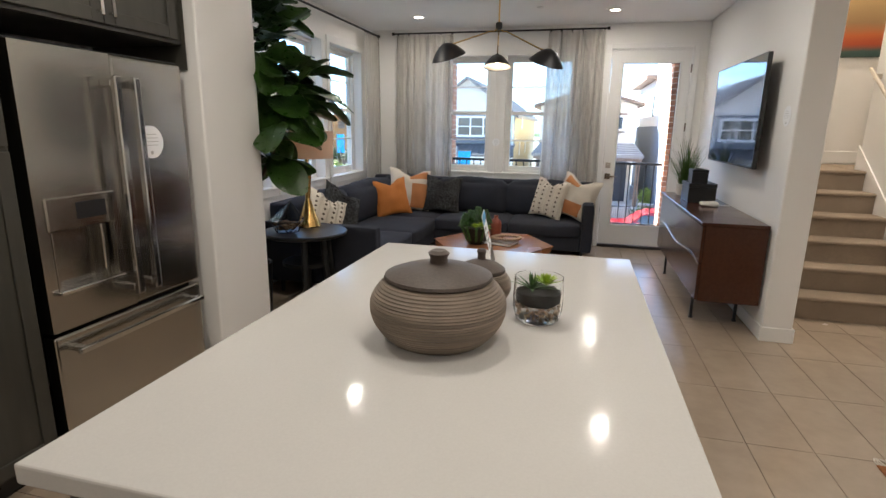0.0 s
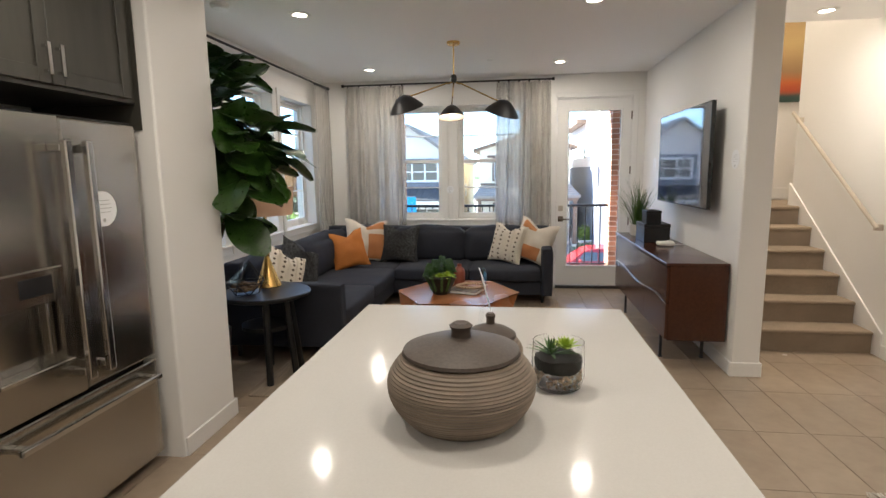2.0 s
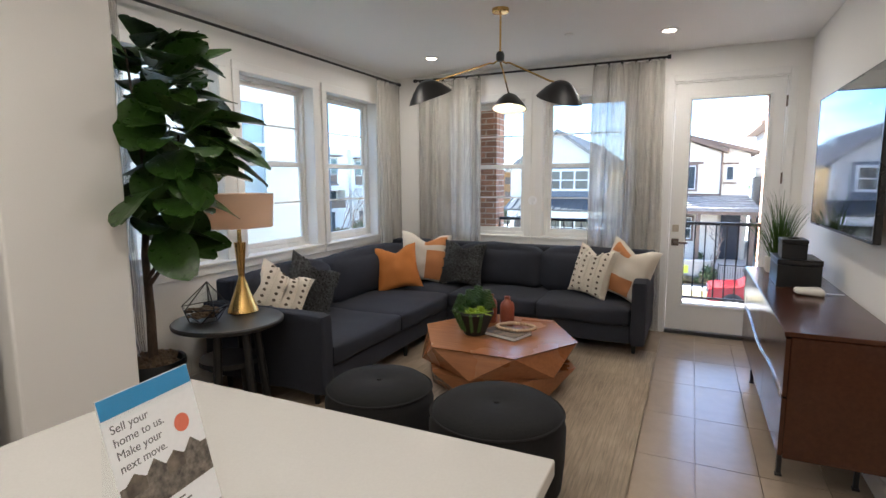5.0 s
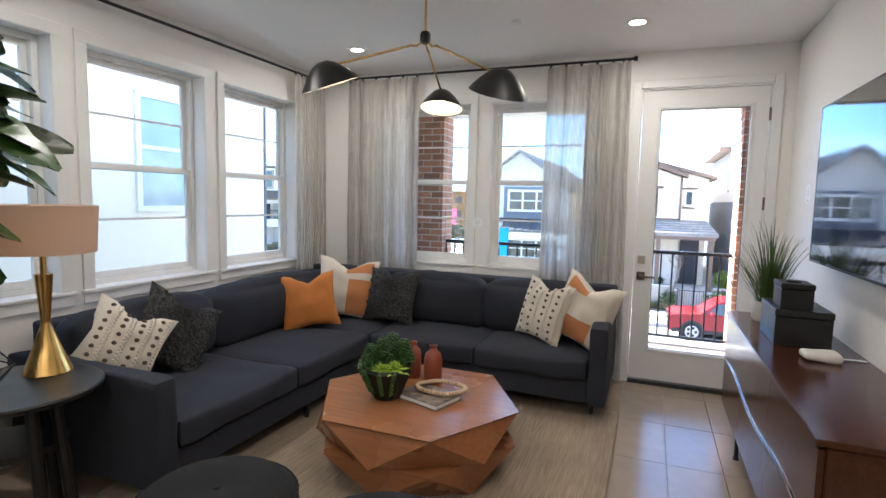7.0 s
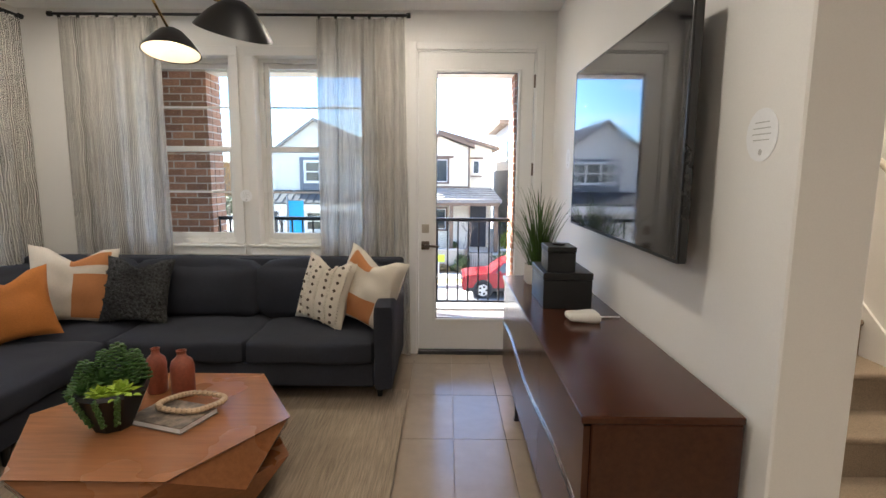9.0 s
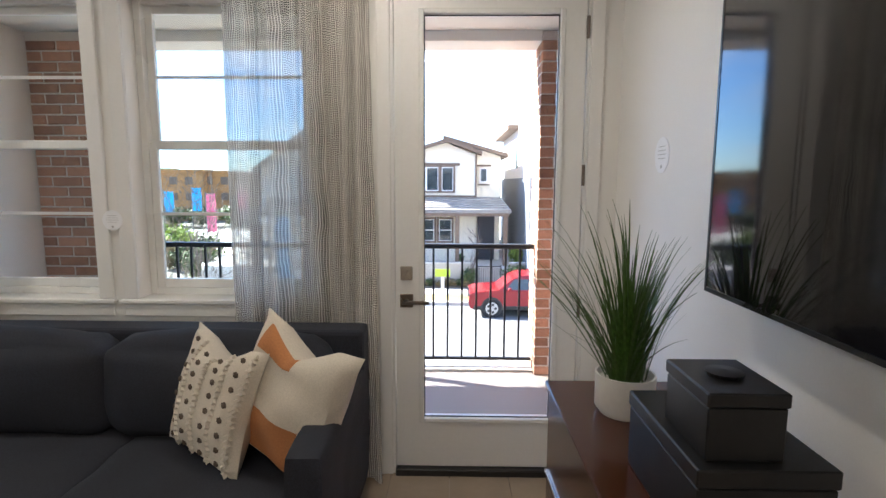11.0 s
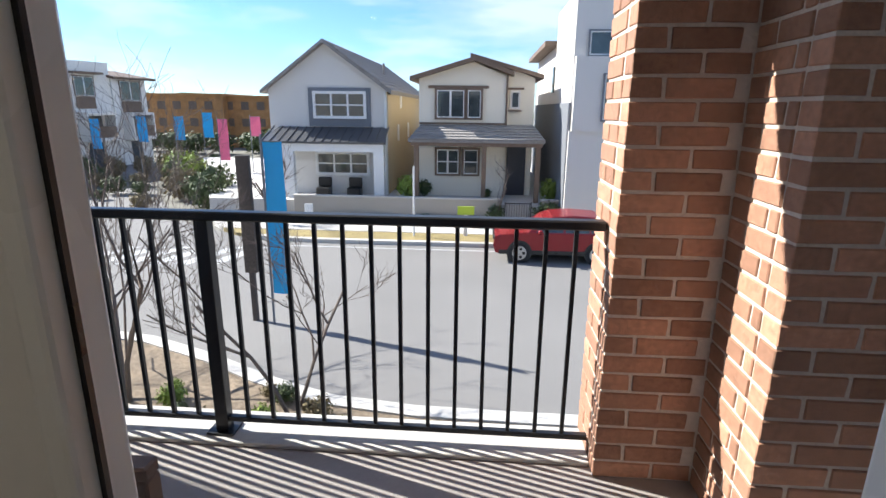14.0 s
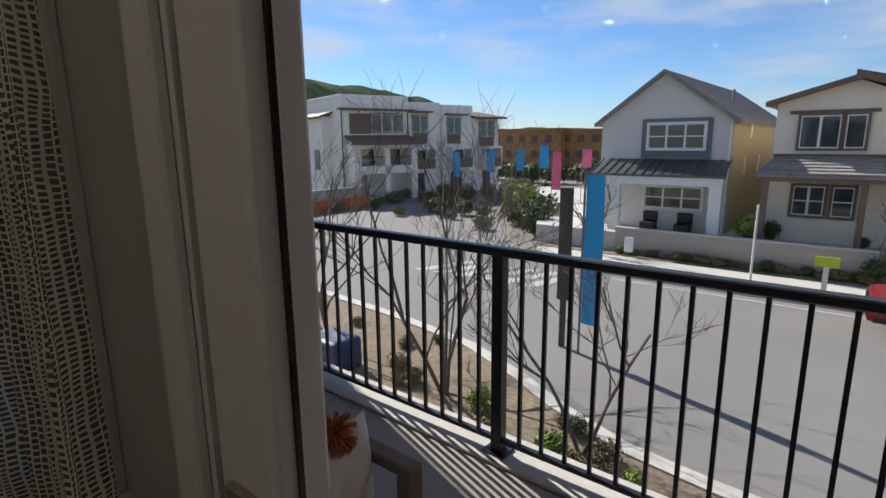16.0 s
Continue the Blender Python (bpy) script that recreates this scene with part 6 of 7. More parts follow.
def roof_plane(p0, p1, p2, p3, thick=0.16):
    """A sloping slab over four corners."""
    bm = bmesh.new()
    a = [bm.verts.new(p) for p in (p0, p1, p2, p3)]
    b = [bm.verts.new((p[0], p[1], p[2] - thick)) for p in (p0, p1, p2, p3)]
    bm.faces.new(a), bm.faces.new(b[::-1])
    for i in range(4):
        bm.faces.new((a[i], b[i], b[(i + 1) % 4], a[(i + 1) % 4]))
    bmesh.ops.recalc_face_normals(bm, faces=bm.faces)
    return bm


def roof_courses(parent, p0, p1, p2, p3, n, material):
    """Tile courses laid up a slope from eave p0-p1 to ridge p3-p2."""
    p0, p1, p2, p3 = map(Vector, (p0, p1, p2, p3))
    nrm = (p1 - p0).cross(p3 - p0).normalized()
    if nrm.z < 0:
        nrm = -nrm
    for k in range(n):
        a, b = k / n, (k + 1) / n
        q = [p0.lerp(p3, a) + nrm * 0.07, p1.lerp(p2, a) + nrm * 0.07, p1.lerp(p2, b) + nrm * 0.02, p0.lerp(p3, b) + nrm * 0.02]
        part("roof_course", roof_plane(*[tuple(v) for v in q], 0.05), material, parent)


def sash_window(parent, x0, x1, y, z0, z1, lights, material="white_timber", w=0.09, bars=True):
    """A framed window set on a wall that faces the street, one pane a light."""
    win = part("window", boxes((x0 - w, y - 0.07, z0 - w, x1 + w, y + 0.02, z0), (x0 - w, y - 0.07, z1, x1 + w, y + 0.02, z1 + w), (x0 - w, y - 0.07, z0, x0, y + 0.02, z1), (x1, y - 0.07, z0, x1 + w, y + 0.02, z1)), material, parent)
    step = (x1 - x0) / lights
    for k in range(lights):
        a = x0 + k * step
        part("sash", boxes((a + 0.01, y - 0.05, z0, a + 0.05, y - 0.028, z1), (a + step - 0.05, y - 0.05, z0, a + step - 0.01, y - 0.028, z1), (a + 0.05, y - 0.05, z1 - 0.05, a + step - 0.05, y - 0.028, z1), (a + 0.05, y - 0.05, z0, a + step - 0.05, y - 0.028, z0 + 0.05)), "white_timber", win)
        part("pane", boxes((a, y - 0.03, z0, a + step, y + 0.015, z1)), "dark_glass", win, "dark glass with a pale reflection in its colour")
        rows = [(a + step - 0.04, y - 0.06, z0, a + step + 0.04, y - 0.028, z1)] if k < lights - 1 else []
        if bars:
            rows.append((a, y - 0.055, (z0 + z1) / 2 - 0.03, a + step, y - 0.03, (z0 + z1) / 2 + 0.03))
        if rows:
            part("glazing_bar", boxes(*rows), "white_timber", win)
    return win


FLOOR1 = G0 + 1.12
h1 = thing("gabled_house", house_frame(33.6), "two-storey grey gabled house with white porch and standing-seam roof", "house")
part("wall", gable(bmesh.new(), -9.06, -2.95, 34, 50, G0, 3.40, -6.05, 5.46), "stucco", h1)
part("side_wall", boxes((-2.95, 34.02, G0, -2.92, 50, 3.38)), "stucco_side", h1, "tan stucco side wall")
for a, b in (((-9.35, 3.20), (-6.05, 5.62)), ((-2.66, 3.20), (-6.05, 5.62))):
    part("roof", roof_plane((a[0], 33.6, a[1]), (a[0], 50.3, a[1]), (b[0], 50.3, b[1]), (b[0], 33.6, b[1]), 0.16), "roof", h1, "grey tile roof")
roof_courses(h1, (-2.66, 33.6, 3.20), (-2.66, 50.3, 3.20), (-6.05, 50.3, 5.62), (-6.05, 33.6, 5.62), 12, "roof")
part("vent_pipe", tube([(-4.2, 40, 4.2), (-4.2, 40, 5.0)], 0.07, 10), "roof", h1)
part("window_panel", boxes((-6.98, 33.92, 1.45, -3.78, 34.0, 3.36)), "slate", h1, "blue-grey panel round the window")
sash_window(h1, -6.64, -4.08, 33.90, 1.93, 3.10, 3)
sash_window(h1, -6.66, -4.0, 33.98, -0.95, 0.10, 3)
porch = part("porch_roof", roof_plane((-9.0, 32.2, 0.78), (-2.72, 32.2, 0.78), (-2.95, 34.0, 1.42), (-8.6, 34.0, 1.42), 0.1), "metal_roof", h1, "dark standing-seam porch roof")
for k in range(15):
    x = -8.9 + k * 0.43
    part("seam", roof_plane((x, 32.2, 0.83), (x + 0.05, 32.2, 0.83), (x + 0.05, 34.0, 1.47), (x, 34.0, 1.47), 0.08), "metal_roof", porch)
part("beam", boxes((-8.7, 32.3, 0.30, -2.85, 32.55, 0.72)), "white_timber", h1, "white porch beam")
for x in (-7.85, -3.35):
    part("porch_post", boxes((x, 32.3, FLOOR1, x + 0.5, 32.6, 0.30)), "white_timber", h1, "white porch post")
for x in (-6.5, -4.9):
    part("porch_chair", boxes((x, 32.9, FLOOR1, x + 0.7, 33.5, FLOOR1 + 0.42), (x, 33.4, FLOOR1 + 0.42, x + 0.7, 33.55, FLOOR1 + 0.9), bevel=0.04), "black_metal", h1, "dark porch chair")
part("downpipe", tube([(-3.02, 33.9, 3.2), (-3.02, 33.9, G0)], 0.05, 8), "white_timber", h1)
for k, (y, z) in enumerate(((37, 0.6), (41, 0.6), (38, 2.4))):
    part("side_window", boxes((-2.92, y, z, -2.88, y + 0.5, z + 0.9)), "white_timber", h1)

h2 = thing("gabled_house", house_frame(33.6), "two-storey cream house with brown trim, tile porch and navy door", "house")
part("wall", gable(bmesh.new(), -1.32, 3.05, 34, 46, G0, 3.92, 1.40, 4.62), "stucco_warm", h2)
part("rear_wall", gable(bmesh.new(), 2.2, 4.45, 34.6, 46, G0, 3.90, 2.22, 4.75), "stucco_warm", h2)
for a, b in (((-1.72, 3.90), (1.45, 4.84)), ((3.35, 4.15), (1.45, 4.84))):
    part("roof", roof_plane((a[0], 33.5, a[1]), (a[0], 46.3, a[1]), (b[0], 46.3, b[1]), (b[0], 33.5, b[1]), 0.2), "fascia", h2, "brown eaves and tile roof")
part("roof", roof_plane((1.2, 34.2, 5.05), (1.2, 46.3, 5.05), (4.85, 46.3, 4.05), (4.85, 34.2, 4.05), 0.2), "fascia", h2, "brown eaves and tile roof")
part("trim_board", boxes((-0.85, 33.93, 3.36, 2.15, 34.0, 3.50), (-1.30, 33.94, 1.62, 3.0, 34.0, 1.72)), "fascia", h2, "brown trim board")
sash_window(h2, -0.42, 0.95, 33.95, 1.96, 3.28, 2, "fascia", 0.10, False)
sash_window(h2, 1.12, 1.78, 33.95, 1.96, 3.28, 1, "fascia", 0.10, False)
sash_window(h2, 3.30, 3.70, 34.55, 2.45, 3.25, 1, "stucco_white", 0.06, False)
part("trim_board", boxes((3.12, 34.45, 3.34, 3.92, 34.56, 3.44), (3.16, 34.5, 2.28, 3.84, 34.56, 2.34)), "fascia", h2)
part("downpipe", tube([(3.05, 33.95, 4.0), (3.05, 33.95, 1.5)], 0.05, 8), "fascia", h2)
part("porch_roof", roof_plane((-1.62, 32.1, 0.95), (4.85, 32.1, 0.95), (4.4, 34.2, 1.62), (-1.2, 34.2, 1.62), 0.12), "roof", h2, "grey tile porch roof")
roof_courses(h2, (-1.62, 32.1, 0.95), (4.85, 32.1, 0.95), (4.4, 34.2, 1.62), (-1.2, 34.2, 1.62), 6, "roof")
part("beam", boxes((-1.5, 32.15, 0.66, 4.75, 32.4, 0.88)), "fascia", h2, "brown porch beam")
for x in (-1.35, 1.9, 4.45):
    part("porch_post", boxes((x, 32.2, FLOOR1, x + 0.22, 32.42, 0.66)), "fascia", h2, "brown porch post")
sash_window(h2, -0.40, 0.72, 33.95, -0.85, 0.38, 2, "fascia", 0.10)
sash_window(h2, 0.98, 1.70, 33.95, -0.85, 0.38, 1, "fascia", 0.10)
part("door", boxes((3.18, 34.5, FLOOR1, 4.15, 34.6, 0.52)), "navy_door", h2, "dark navy front door")

h3 = thing("modern_house", house_frame(31.0), "three-storey white and grey modern house with flat roof", "house")
part("wall", boxes((5.55, 30.6, G0, 16, 46, 5.6)), "stucco", h3)
part("tower", boxes((5.5, 30.3, G0, 9.5, 36, 7.0)), "stucco", h3, "grey stucco tower")
part("lower_panel", boxes((5.40, 30.2, G0, 5.5, 45.8, 2.6)), "slate", h3, "blue-grey cladding")
part("eave", boxes((4.9, 36.2, 5.5, 6.0, 46.5, 5.75)), "fascia", h3, "brown eaves")
sash_window(h3, 6.1, 7.6, 30.25, 4.5, 5.42, 1, "slate", 0.06, False)
sash_window(h3, 6.75, 7.5, 29.85, 1.9, 3.7, 1, "slate", 0.06, False)
part("front_bay", boxes((5.55, 29.9, 1.42, 9.4, 30.3, 4.42), (5.46, 30.0, G0, 9.4, 30.28, 1.42)), "stucco", h3, "white front bay")
for z in (0.2, 3.2):
    part("side_window", boxes((5.46, 36.5, z, 5.56, 37.1, z + 1.3)), "dark_glass", h3)

# apartments across the junction, their corner towards the balcony
apt = thing("apartment_building", pose(-34.8, 37.4, G, 0, 0, 73), "three-storey cream apartment building with brown eaves and balconies", "apartment building")
part("corner_block", boxes((0, 0, 0, 6.6, 10, 9.0), (-0.02, -0.02, 8.7, 6.62, 10, 9.1), bevel=0.03), "stucco_white", apt)
part("middle_block", boxes((6.6, 0.7, 0, 10.6, 10, 8.7), (10.6, 0.2, 0, 14.2, 10, 8.5)), "stucco_white", apt)
part("end_block", boxes((14.2, 0.0, 0, 17.4, 10, 7.5)), "stucco_white", apt)
part("side_wing", boxes((-0.9, 2.4, 0, 0, 10, 7.3)), "stucco_white", apt)
part("wing_roof", roof_plane((-1.3, 2.0, 7.3), (0.0, 2.0, 7.75), (0.0, 10, 7.75), (-1.3, 10, 7.3), 0.18), "fascia", apt, "brown tile roof")
part("end_roof", roof_plane((13.9, -0.7, 7.4), (18.0, -0.7, 7.4), (17.4, 3.5, 8.1), (14.2, 3.5, 8.1), 0.2), "fascia", apt, "brown tile roof")
for x0, x1, y, z in ((-0.4, 7.0, 0.0, 7.75), (7.0, 9.4, 0.7, 7.7), (10.8, 13.2, 0.2, 7.5)):
    part("eave", boxes((x0, y - 0.75, z, x1, y, z + 0.16)), "fascia", apt, "brown eave over the windows")
porch_ = part("porch_block", boxes((0.3, -1.7, 0, 0.9, -0.01, 4.9), (5.9, -1.7, 0, 6.5, -0.01, 4.9), (0.9, -1.7, 2.3, 5.9, -0.01, 3.0), (0.9, -1.7, 4.5, 5.9, -0.01, 4.9), (3.2, -1.7, 0, 3.7, -1.3, 4.5), (0.9, -0.06, 0, 5.9, -0.01, 4.5)), "stucco_white", apt, "projecting porch with open balconies")
for x0, x1 in ((0.9, 3.2), (3.7, 5.9)):
    part("balcony_rail", boxes((x0, -1.62, 3.75, x1, -1.56, 3.82), *[(x0 + 0.06 + q * 0.2, -1.6, 3.0, x0 + 0.10 + q * 0.2, -1.58, 3.75) for q in range(int((x1 - x0) / 0.2))]), "black_metal", porch_, "dark balcony railing")
    part("glazed_door", boxes((x0 + 0.4, -0.10, 3.0, x1 - 0.3, -0.065, 4.4)), "dark_glass", porch_, "dark glazed door")
part("porch_roof", roof_plane((-0.3, -2.3, 4.95), (7.1, -2.3, 4.95), (6.6, 0.0, 5.65), (0.2, 0.0, 5.65), 0.16), "fascia", apt, "brown tile porch roof")
part("spandrel", boxes((0.7, -0.05, 5.75, 2.7, 0.0, 7.5)), "fascia", apt, "brown timber panel")
sash_window(apt, 2.8, 5.9, -0.02, 5.9, 7.5, 3, "fascia", 0.08, False)
for x0, x1, y, zb, z0, z1 in ((7.5, 9.1, 0.7, 4.9, 5.9, 7.5), (11.1, 12.7, 0.2, 4.8, 5.8, 7.3), (14.9, 16.8, 0.0, 4.4, 5.5, 7.1)):
    part("spandrel", boxes((x0, y - 0.05, zb, x1, y, z0 - 0.08)), "fascia", apt, "brown timber panel")
    sash_window(apt, x0, x1, y - 0.02, z0, z1, 2, "fascia", 0.06, False)
for x0, x1, y in ((6.9, 9.3, 0.7), (10.9, 13.4, 0.2), (14.7, 16.9, 0.0)):
    part("balcony", boxes((x0, y - 1.3, 2.2, x1, y, 2.5), (x0, y - 1.3, 2.5, x0 + 0.12, y - 0.01, 4.3), (x1 - 0.12, y - 1.3, 2.5, x1, y - 0.01, 4.3), (x0, y - 1.3, 4.3, x1, y - 0.01, 4.5)), "stucco_white", apt)
    part("balcony_rail", boxes((x0 + 0.12, y - 1.28, 2.5, x1 - 0.12, y - 1.22, 3.4)), "fascia", apt, "brown balcony front")
    part("glazed_door", boxes((x0 + 0.4, y - 0.06, 2.5, x1 - 0.4, y - 0.01, 4.2)), "dark_glass", apt, "dark glazed door")
    part("entrance", boxes((x0 + 0.6, y - 0.06, 0.0, x1 - 0.6, y - 0.01, 2.05)), "navy_door", apt, "dark entrance door")
part("side_window", boxes((-0.96, 3.2, 2.6, -0.9, 4.4, 4.4)), "dark_glass", apt)
part("downpipe", tube([(-0.04, -0.06, 7.7), (-0.04, -0.06, 0)], 0.06, 8), "fascia", apt)
part("downpipe", tube([(6.5, -0.08, 7.7), (6.5, -0.08, 5.4)], 0.06, 8), "fascia", apt)
rwl = thing("retaining_wall", pose(-30.6, 31.6, G, 0, 0, 88), "low tan block retaining wall at the building site", "wall", kind="structure")
part("wall_run", boxes((-5.5, -0.12, 0, 4.2, 0.12, 1.5), (-5.5, -0.16, 1.5, 4.2, 0.16, 1.6), bevel=0.01), "wall_block", rwl)

wf = thing("timber_frame_building", at(-65, 112), "unfinished timber-framed building, its shaded window holes drawn as dark boxes", "building under construction")
part("wall", boxes((0, 0, 0, 18, 14, 10.2), (18, 2, 0, 34, 14, 10.0)), "plywood", wf)
for k in range(10):
    for z in (1.0, 4.3, 7.6):
        # dark box on the wall in place of a shaded opening
        part("window", boxes((1.0 + k * 3.3, -0.1 if k < 5 else 1.9, z, 2.6 + k * 3.3, 0.05 if k < 5 else 2.05, z + 1.6)), "fascia", wf)
part("roof", boxes((-0.4, -0.4, 10.2, 18.2, 14, 10.7), (18, 1.6, 10.0, 34.4, 14, 10.4)), "plywood", wf)

# neighbouring house seen from the side windows
nb = thing("neighbour_house", pose(-6.4, 0, G0), "pale stucco neighbouring house close to the side windows", "house")
part("wall", boxes((-8, -6, -0.6, 0, 10.55, 8.6)), "stucco_warm", nb)
for y0, z0 in ((7.95, 4.45), (3.2, 4.45)):
    w = part("window", boxes((0.0, y0 - 0.08, z0 - 0.08, 0.04, y0 + 0.84, z0), (0.0, y0 - 0.08, z0 + 1.56, 0.04, y0 + 0.84, z0 + 1.64), (0.0, y0 - 0.08, z0, 0.04, y0, z0 + 1.56), (0.0, y0 + 0.76, z0, 0.04, y0 + 0.84, z0 + 1.56), (0.0, y0, z0 + 0.82, 0.035, y0 + 0.76, z0 + 0.88)), "white_timber", nb)
    # the pane's bright reflection is painted in by its pale colour
    part("pane", boxes((0.0, y0, z0, 0.012, y0 + 0.76, z0 + 1.56)), "reflection_glass", w, "glass with a pale reflection in its colour")
part("corner_trim", boxes((-0.2, 10.55, -0.6, 0.03, 10.59, 8.6)), "slate", nb)
part("eave", boxes((-8.2, -6, 8.6, 0.4, 10.9, 8.8)), "fascia", nb)

# hills
hl = bmesh.new()
nx, ny = 70, 22
gr = []
for i in range(nx + 1):
    row = []
    for j in range(ny + 1):
        x, y = -1300 + 1700 * i / nx, 330 + 500 * j / ny
        t = j / ny
        ridge = 98 * math.exp(-((x + 690) / 130) ** 2) + 88 * math.exp(-((x + 900) / 150) ** 2) + 24 * math.exp(-((x + 340) / 150) ** 2) + 12
        z = G + ridge * math.sin(min(1, t * 1.8) * 1.57) + 7 * noise.noise(Vector((x * 0.012, y * 0.02, 0))) * t * 3
        row.append(hl.verts.new((x - 0.0425 * y, y, z - 0.0345 * y * min(1, t * 1.8) if j else G - 2)))
    gr.append(row)
for i in range(nx):
    for j in range(ny):
        hl.faces.new((gr[i][j], gr[i + 1][j], gr[i + 1][j + 1], gr[i][j + 1]))
structure("backdrop_hills", hl, "hill", "green wooded hills on the horizon", True)


# ---------------------------------------------------------------- planting
def clump_mesh(name, material, n, seed, flat=0.8, leaf=0.06):
    """A shrub of many small leaves in an uneven round mass, 1 across."""
    rnd = random.Random(seed)
    bm = bmesh.new()
    for k in range(n):
        d = Vector((rnd.gauss(0, 1), rnd.gauss(0, 1), rnd.gauss(0, 1))).normalized()
        r = 0.5 * rnd.uniform(0.45, 1.0) * (0.8 + 0.4 * noise.noise(d * 2.2 + Vector((seed, 0, 0))))
        p = Vector((d.x * r, d.y * r, (d.z * r) * flat + 0.42 * flat))
        if p.z < 0:
            p.z = -p.z * 0.3
        a = Vector((rnd.gauss(0, 1), rnd.gauss(0, 1), rnd.gauss(0, 1))).normalized() * leaf * rnd.uniform(0.6, 1.3)
        b = a.cross(d).normalized() * leaf * 0.5
        bm.faces.new([bm.verts.new(p - b), bm.verts.new(p + a * 0.5 - b * 0.1), bm.verts.new(p + b), bm.verts.new(p - a)])
    for k in range(6):
        a = rnd.uniform(0, 6.28)
        tube([(0, 0, 0), (0.2 * math.cos(a), 0.2 * math.sin(a), 0.3 * flat)], 0.012, 4, bm)
    return mesh(bm, name, M[material])


SHRUB = [clump_mesh("shrub_mesh", "bush", 900, 1), clump_mesh("shrub_mesh", "bush_lime", 900, 2), clump_mesh("shrub_mesh", "bush_dry", 700, 3, 0.7)]
LAB = ("dark green leafy shrub in the street planting", "bright lime-green shrub by the house", "dry brown shrub in the planting bed")


def shrub(x, y, z, s, kind, sz=1.0):
    o = tagged(new("shrub", SHRUB[kind]), LAB[kind], "shrub", "street shrubs")
    o.matrix_basis = at(x, y, z - G, (x * 97 + y * 31) % 360) @ Matrix.Diagonal((s, s, s * sz, 1))


rnd = random.Random(31)
for k in range(26):
    shrub(-6.6 + k * 0.36 + rnd.uniform(-0.1, 0.1), 30.75 + rnd.uniform(-0.15, 0.15), G + 0.15, rnd.uniform(0.5, 0.8), 2 if k % 4 else 0)
shrub(-1.75, 32.6, G + 1.1, 1.5, 1, 1.2)
shrub(4.9, 30.8, G + 0.15, 1.7, 0, 1.1)
shrub(2.5, 30.8, G + 0.15, 1.0, 0, 1.6)
shrub(5.3, 33.0, G + 1.1, 1.4, 1, 1.2)
shrub(-1.0, 33.4, G + 1.1, 1.0, 0, 1.4)
shrub(2.2, 33.4, G + 1.1, 0.6, 0, 1.3)
for k in range(30):
    x = rnd.uniform(-11, -0.5)
    kerb = 14.4 if x > -1.2 else 14.6 + (-1.2 - x) * 0.5 if x > -5.6 else 16.8
    shrub(x, rnd.uniform(12.6, kerb - 0.6), G + 0.1, rnd.uniform(0.3, 0.75), rnd.choice((0, 2, 2, 1)))
for k in range(44):
    shrub(rnd.uniform(-40, -9.5), rnd.uniform(33, 52), G - 0.02, rnd.uniform(0.8, 2.2), rnd.choice((0, 2, 2, 0)))
for k in range(16):
    shrub(-13 - k * 0.85 + rnd.uniform(-0.5, 0.5), 34 + k * 1.3 + rnd.uniform(-2, 2), G - 0.02, rnd.uniform(1.6, 3.4), rnd.choice((0, 0, 2, 1)), 1.4)
for k in range(12):
    shrub(-62 + k * 4 + rnd.uniform(-1, 1), 95 + rnd.uniform(-6, 6), G - 0.02, rnd.uniform(5, 8), 0, 1.0)
for k in range(8):
    shrub(-33.0 + k * 1.1, 44 + k * 2.4, G - 0.02, rnd.uniform(1.2, 2.6), rnd.choice((0, 2)), 1.3)


def bare_tree(name, x, y, z, h, seed, stems, label, depth=4, spread_=0.5, r0=0.06):
    """A leafless tree: stems that fork again and again into thin twigs."""
    rnd = random.Random(seed)
    t = thing(name, at(x, y, z - G), label, "tree", "bare street trees")
    twig = bmesh.new()

    def grow(p, d, L, r, lev, bm):
        pts = [p]
        q, dd = p, d
        for s in range(4):
            dd = (dd + Vector((rnd.gauss(0, 0.17), rnd.gauss(0, 0.17), 0.05))).normalized()
            q = q + dd * L / 4
            pts.append(q)
        tube(pts, max(r, 0.0035), 6 if lev < 2 else 4, bm, taper=max(r * 0.6, 0.0025))
        if lev >= depth:
            return
        for k in range(rnd.choice((2, 3, 3))):
            f = rnd.uniform(0.4, 1.0)
            b = pts[min(4, int(f * 4))]
            side = Vector((rnd.gauss(0, 1), rnd.gauss(0, 1), rnd.gauss(0.3, 0.6))).normalized()
            grow(b, (dd + side * spread_ * 1.3).normalized(), L * rnd.uniform(0.5, 0.85), r * 0.52, lev + 1, twig)
    for k in range(stems):
        a = 6.28 * k / stems + rnd.uniform(-0.3, 0.3)
        bm = bmesh.new()
        lean = 0.32 if stems > 1 else 0.04
        grow(Vector((0.05 * math.cos(a), 0.05 * math.sin(a), 0)), Vector((lean * math.cos(a), lean * math.sin(a), 1)).normalized(), h * 0.42, r0, 0, bm)
        part("trunk", bm, "tree_bark", t, smooth=True)
    tagged(part("twig_crown", twig, "tree_bark", t, "fine bare twigs"), kind="stuff")


bare_tree("street_tree", -4.55, 14.1, G + 0.1, 8.4, 5, 3, "bare multi-stemmed tree with fine twigs", 5, 0.55, 0.042)
bare_tree("street_tree", -1.7, 13.9, G + 0.1, 5.4, 8, 2, "small bare tree in the planting bed", 5, 0.62, 0.034)
bare_tree("street_tree", -8.6, 14.6, G + 0.1, 7.4, 14, 3, "bare multi-stemmed tree with fine twigs", 4, 0.5, 0.05)
bare_tree("street_tree", 2.2, 30.7, G + 0.15, 4.6, 23, 1, "young pale bare tree by the pavement", 3, 0.45, 0.06)
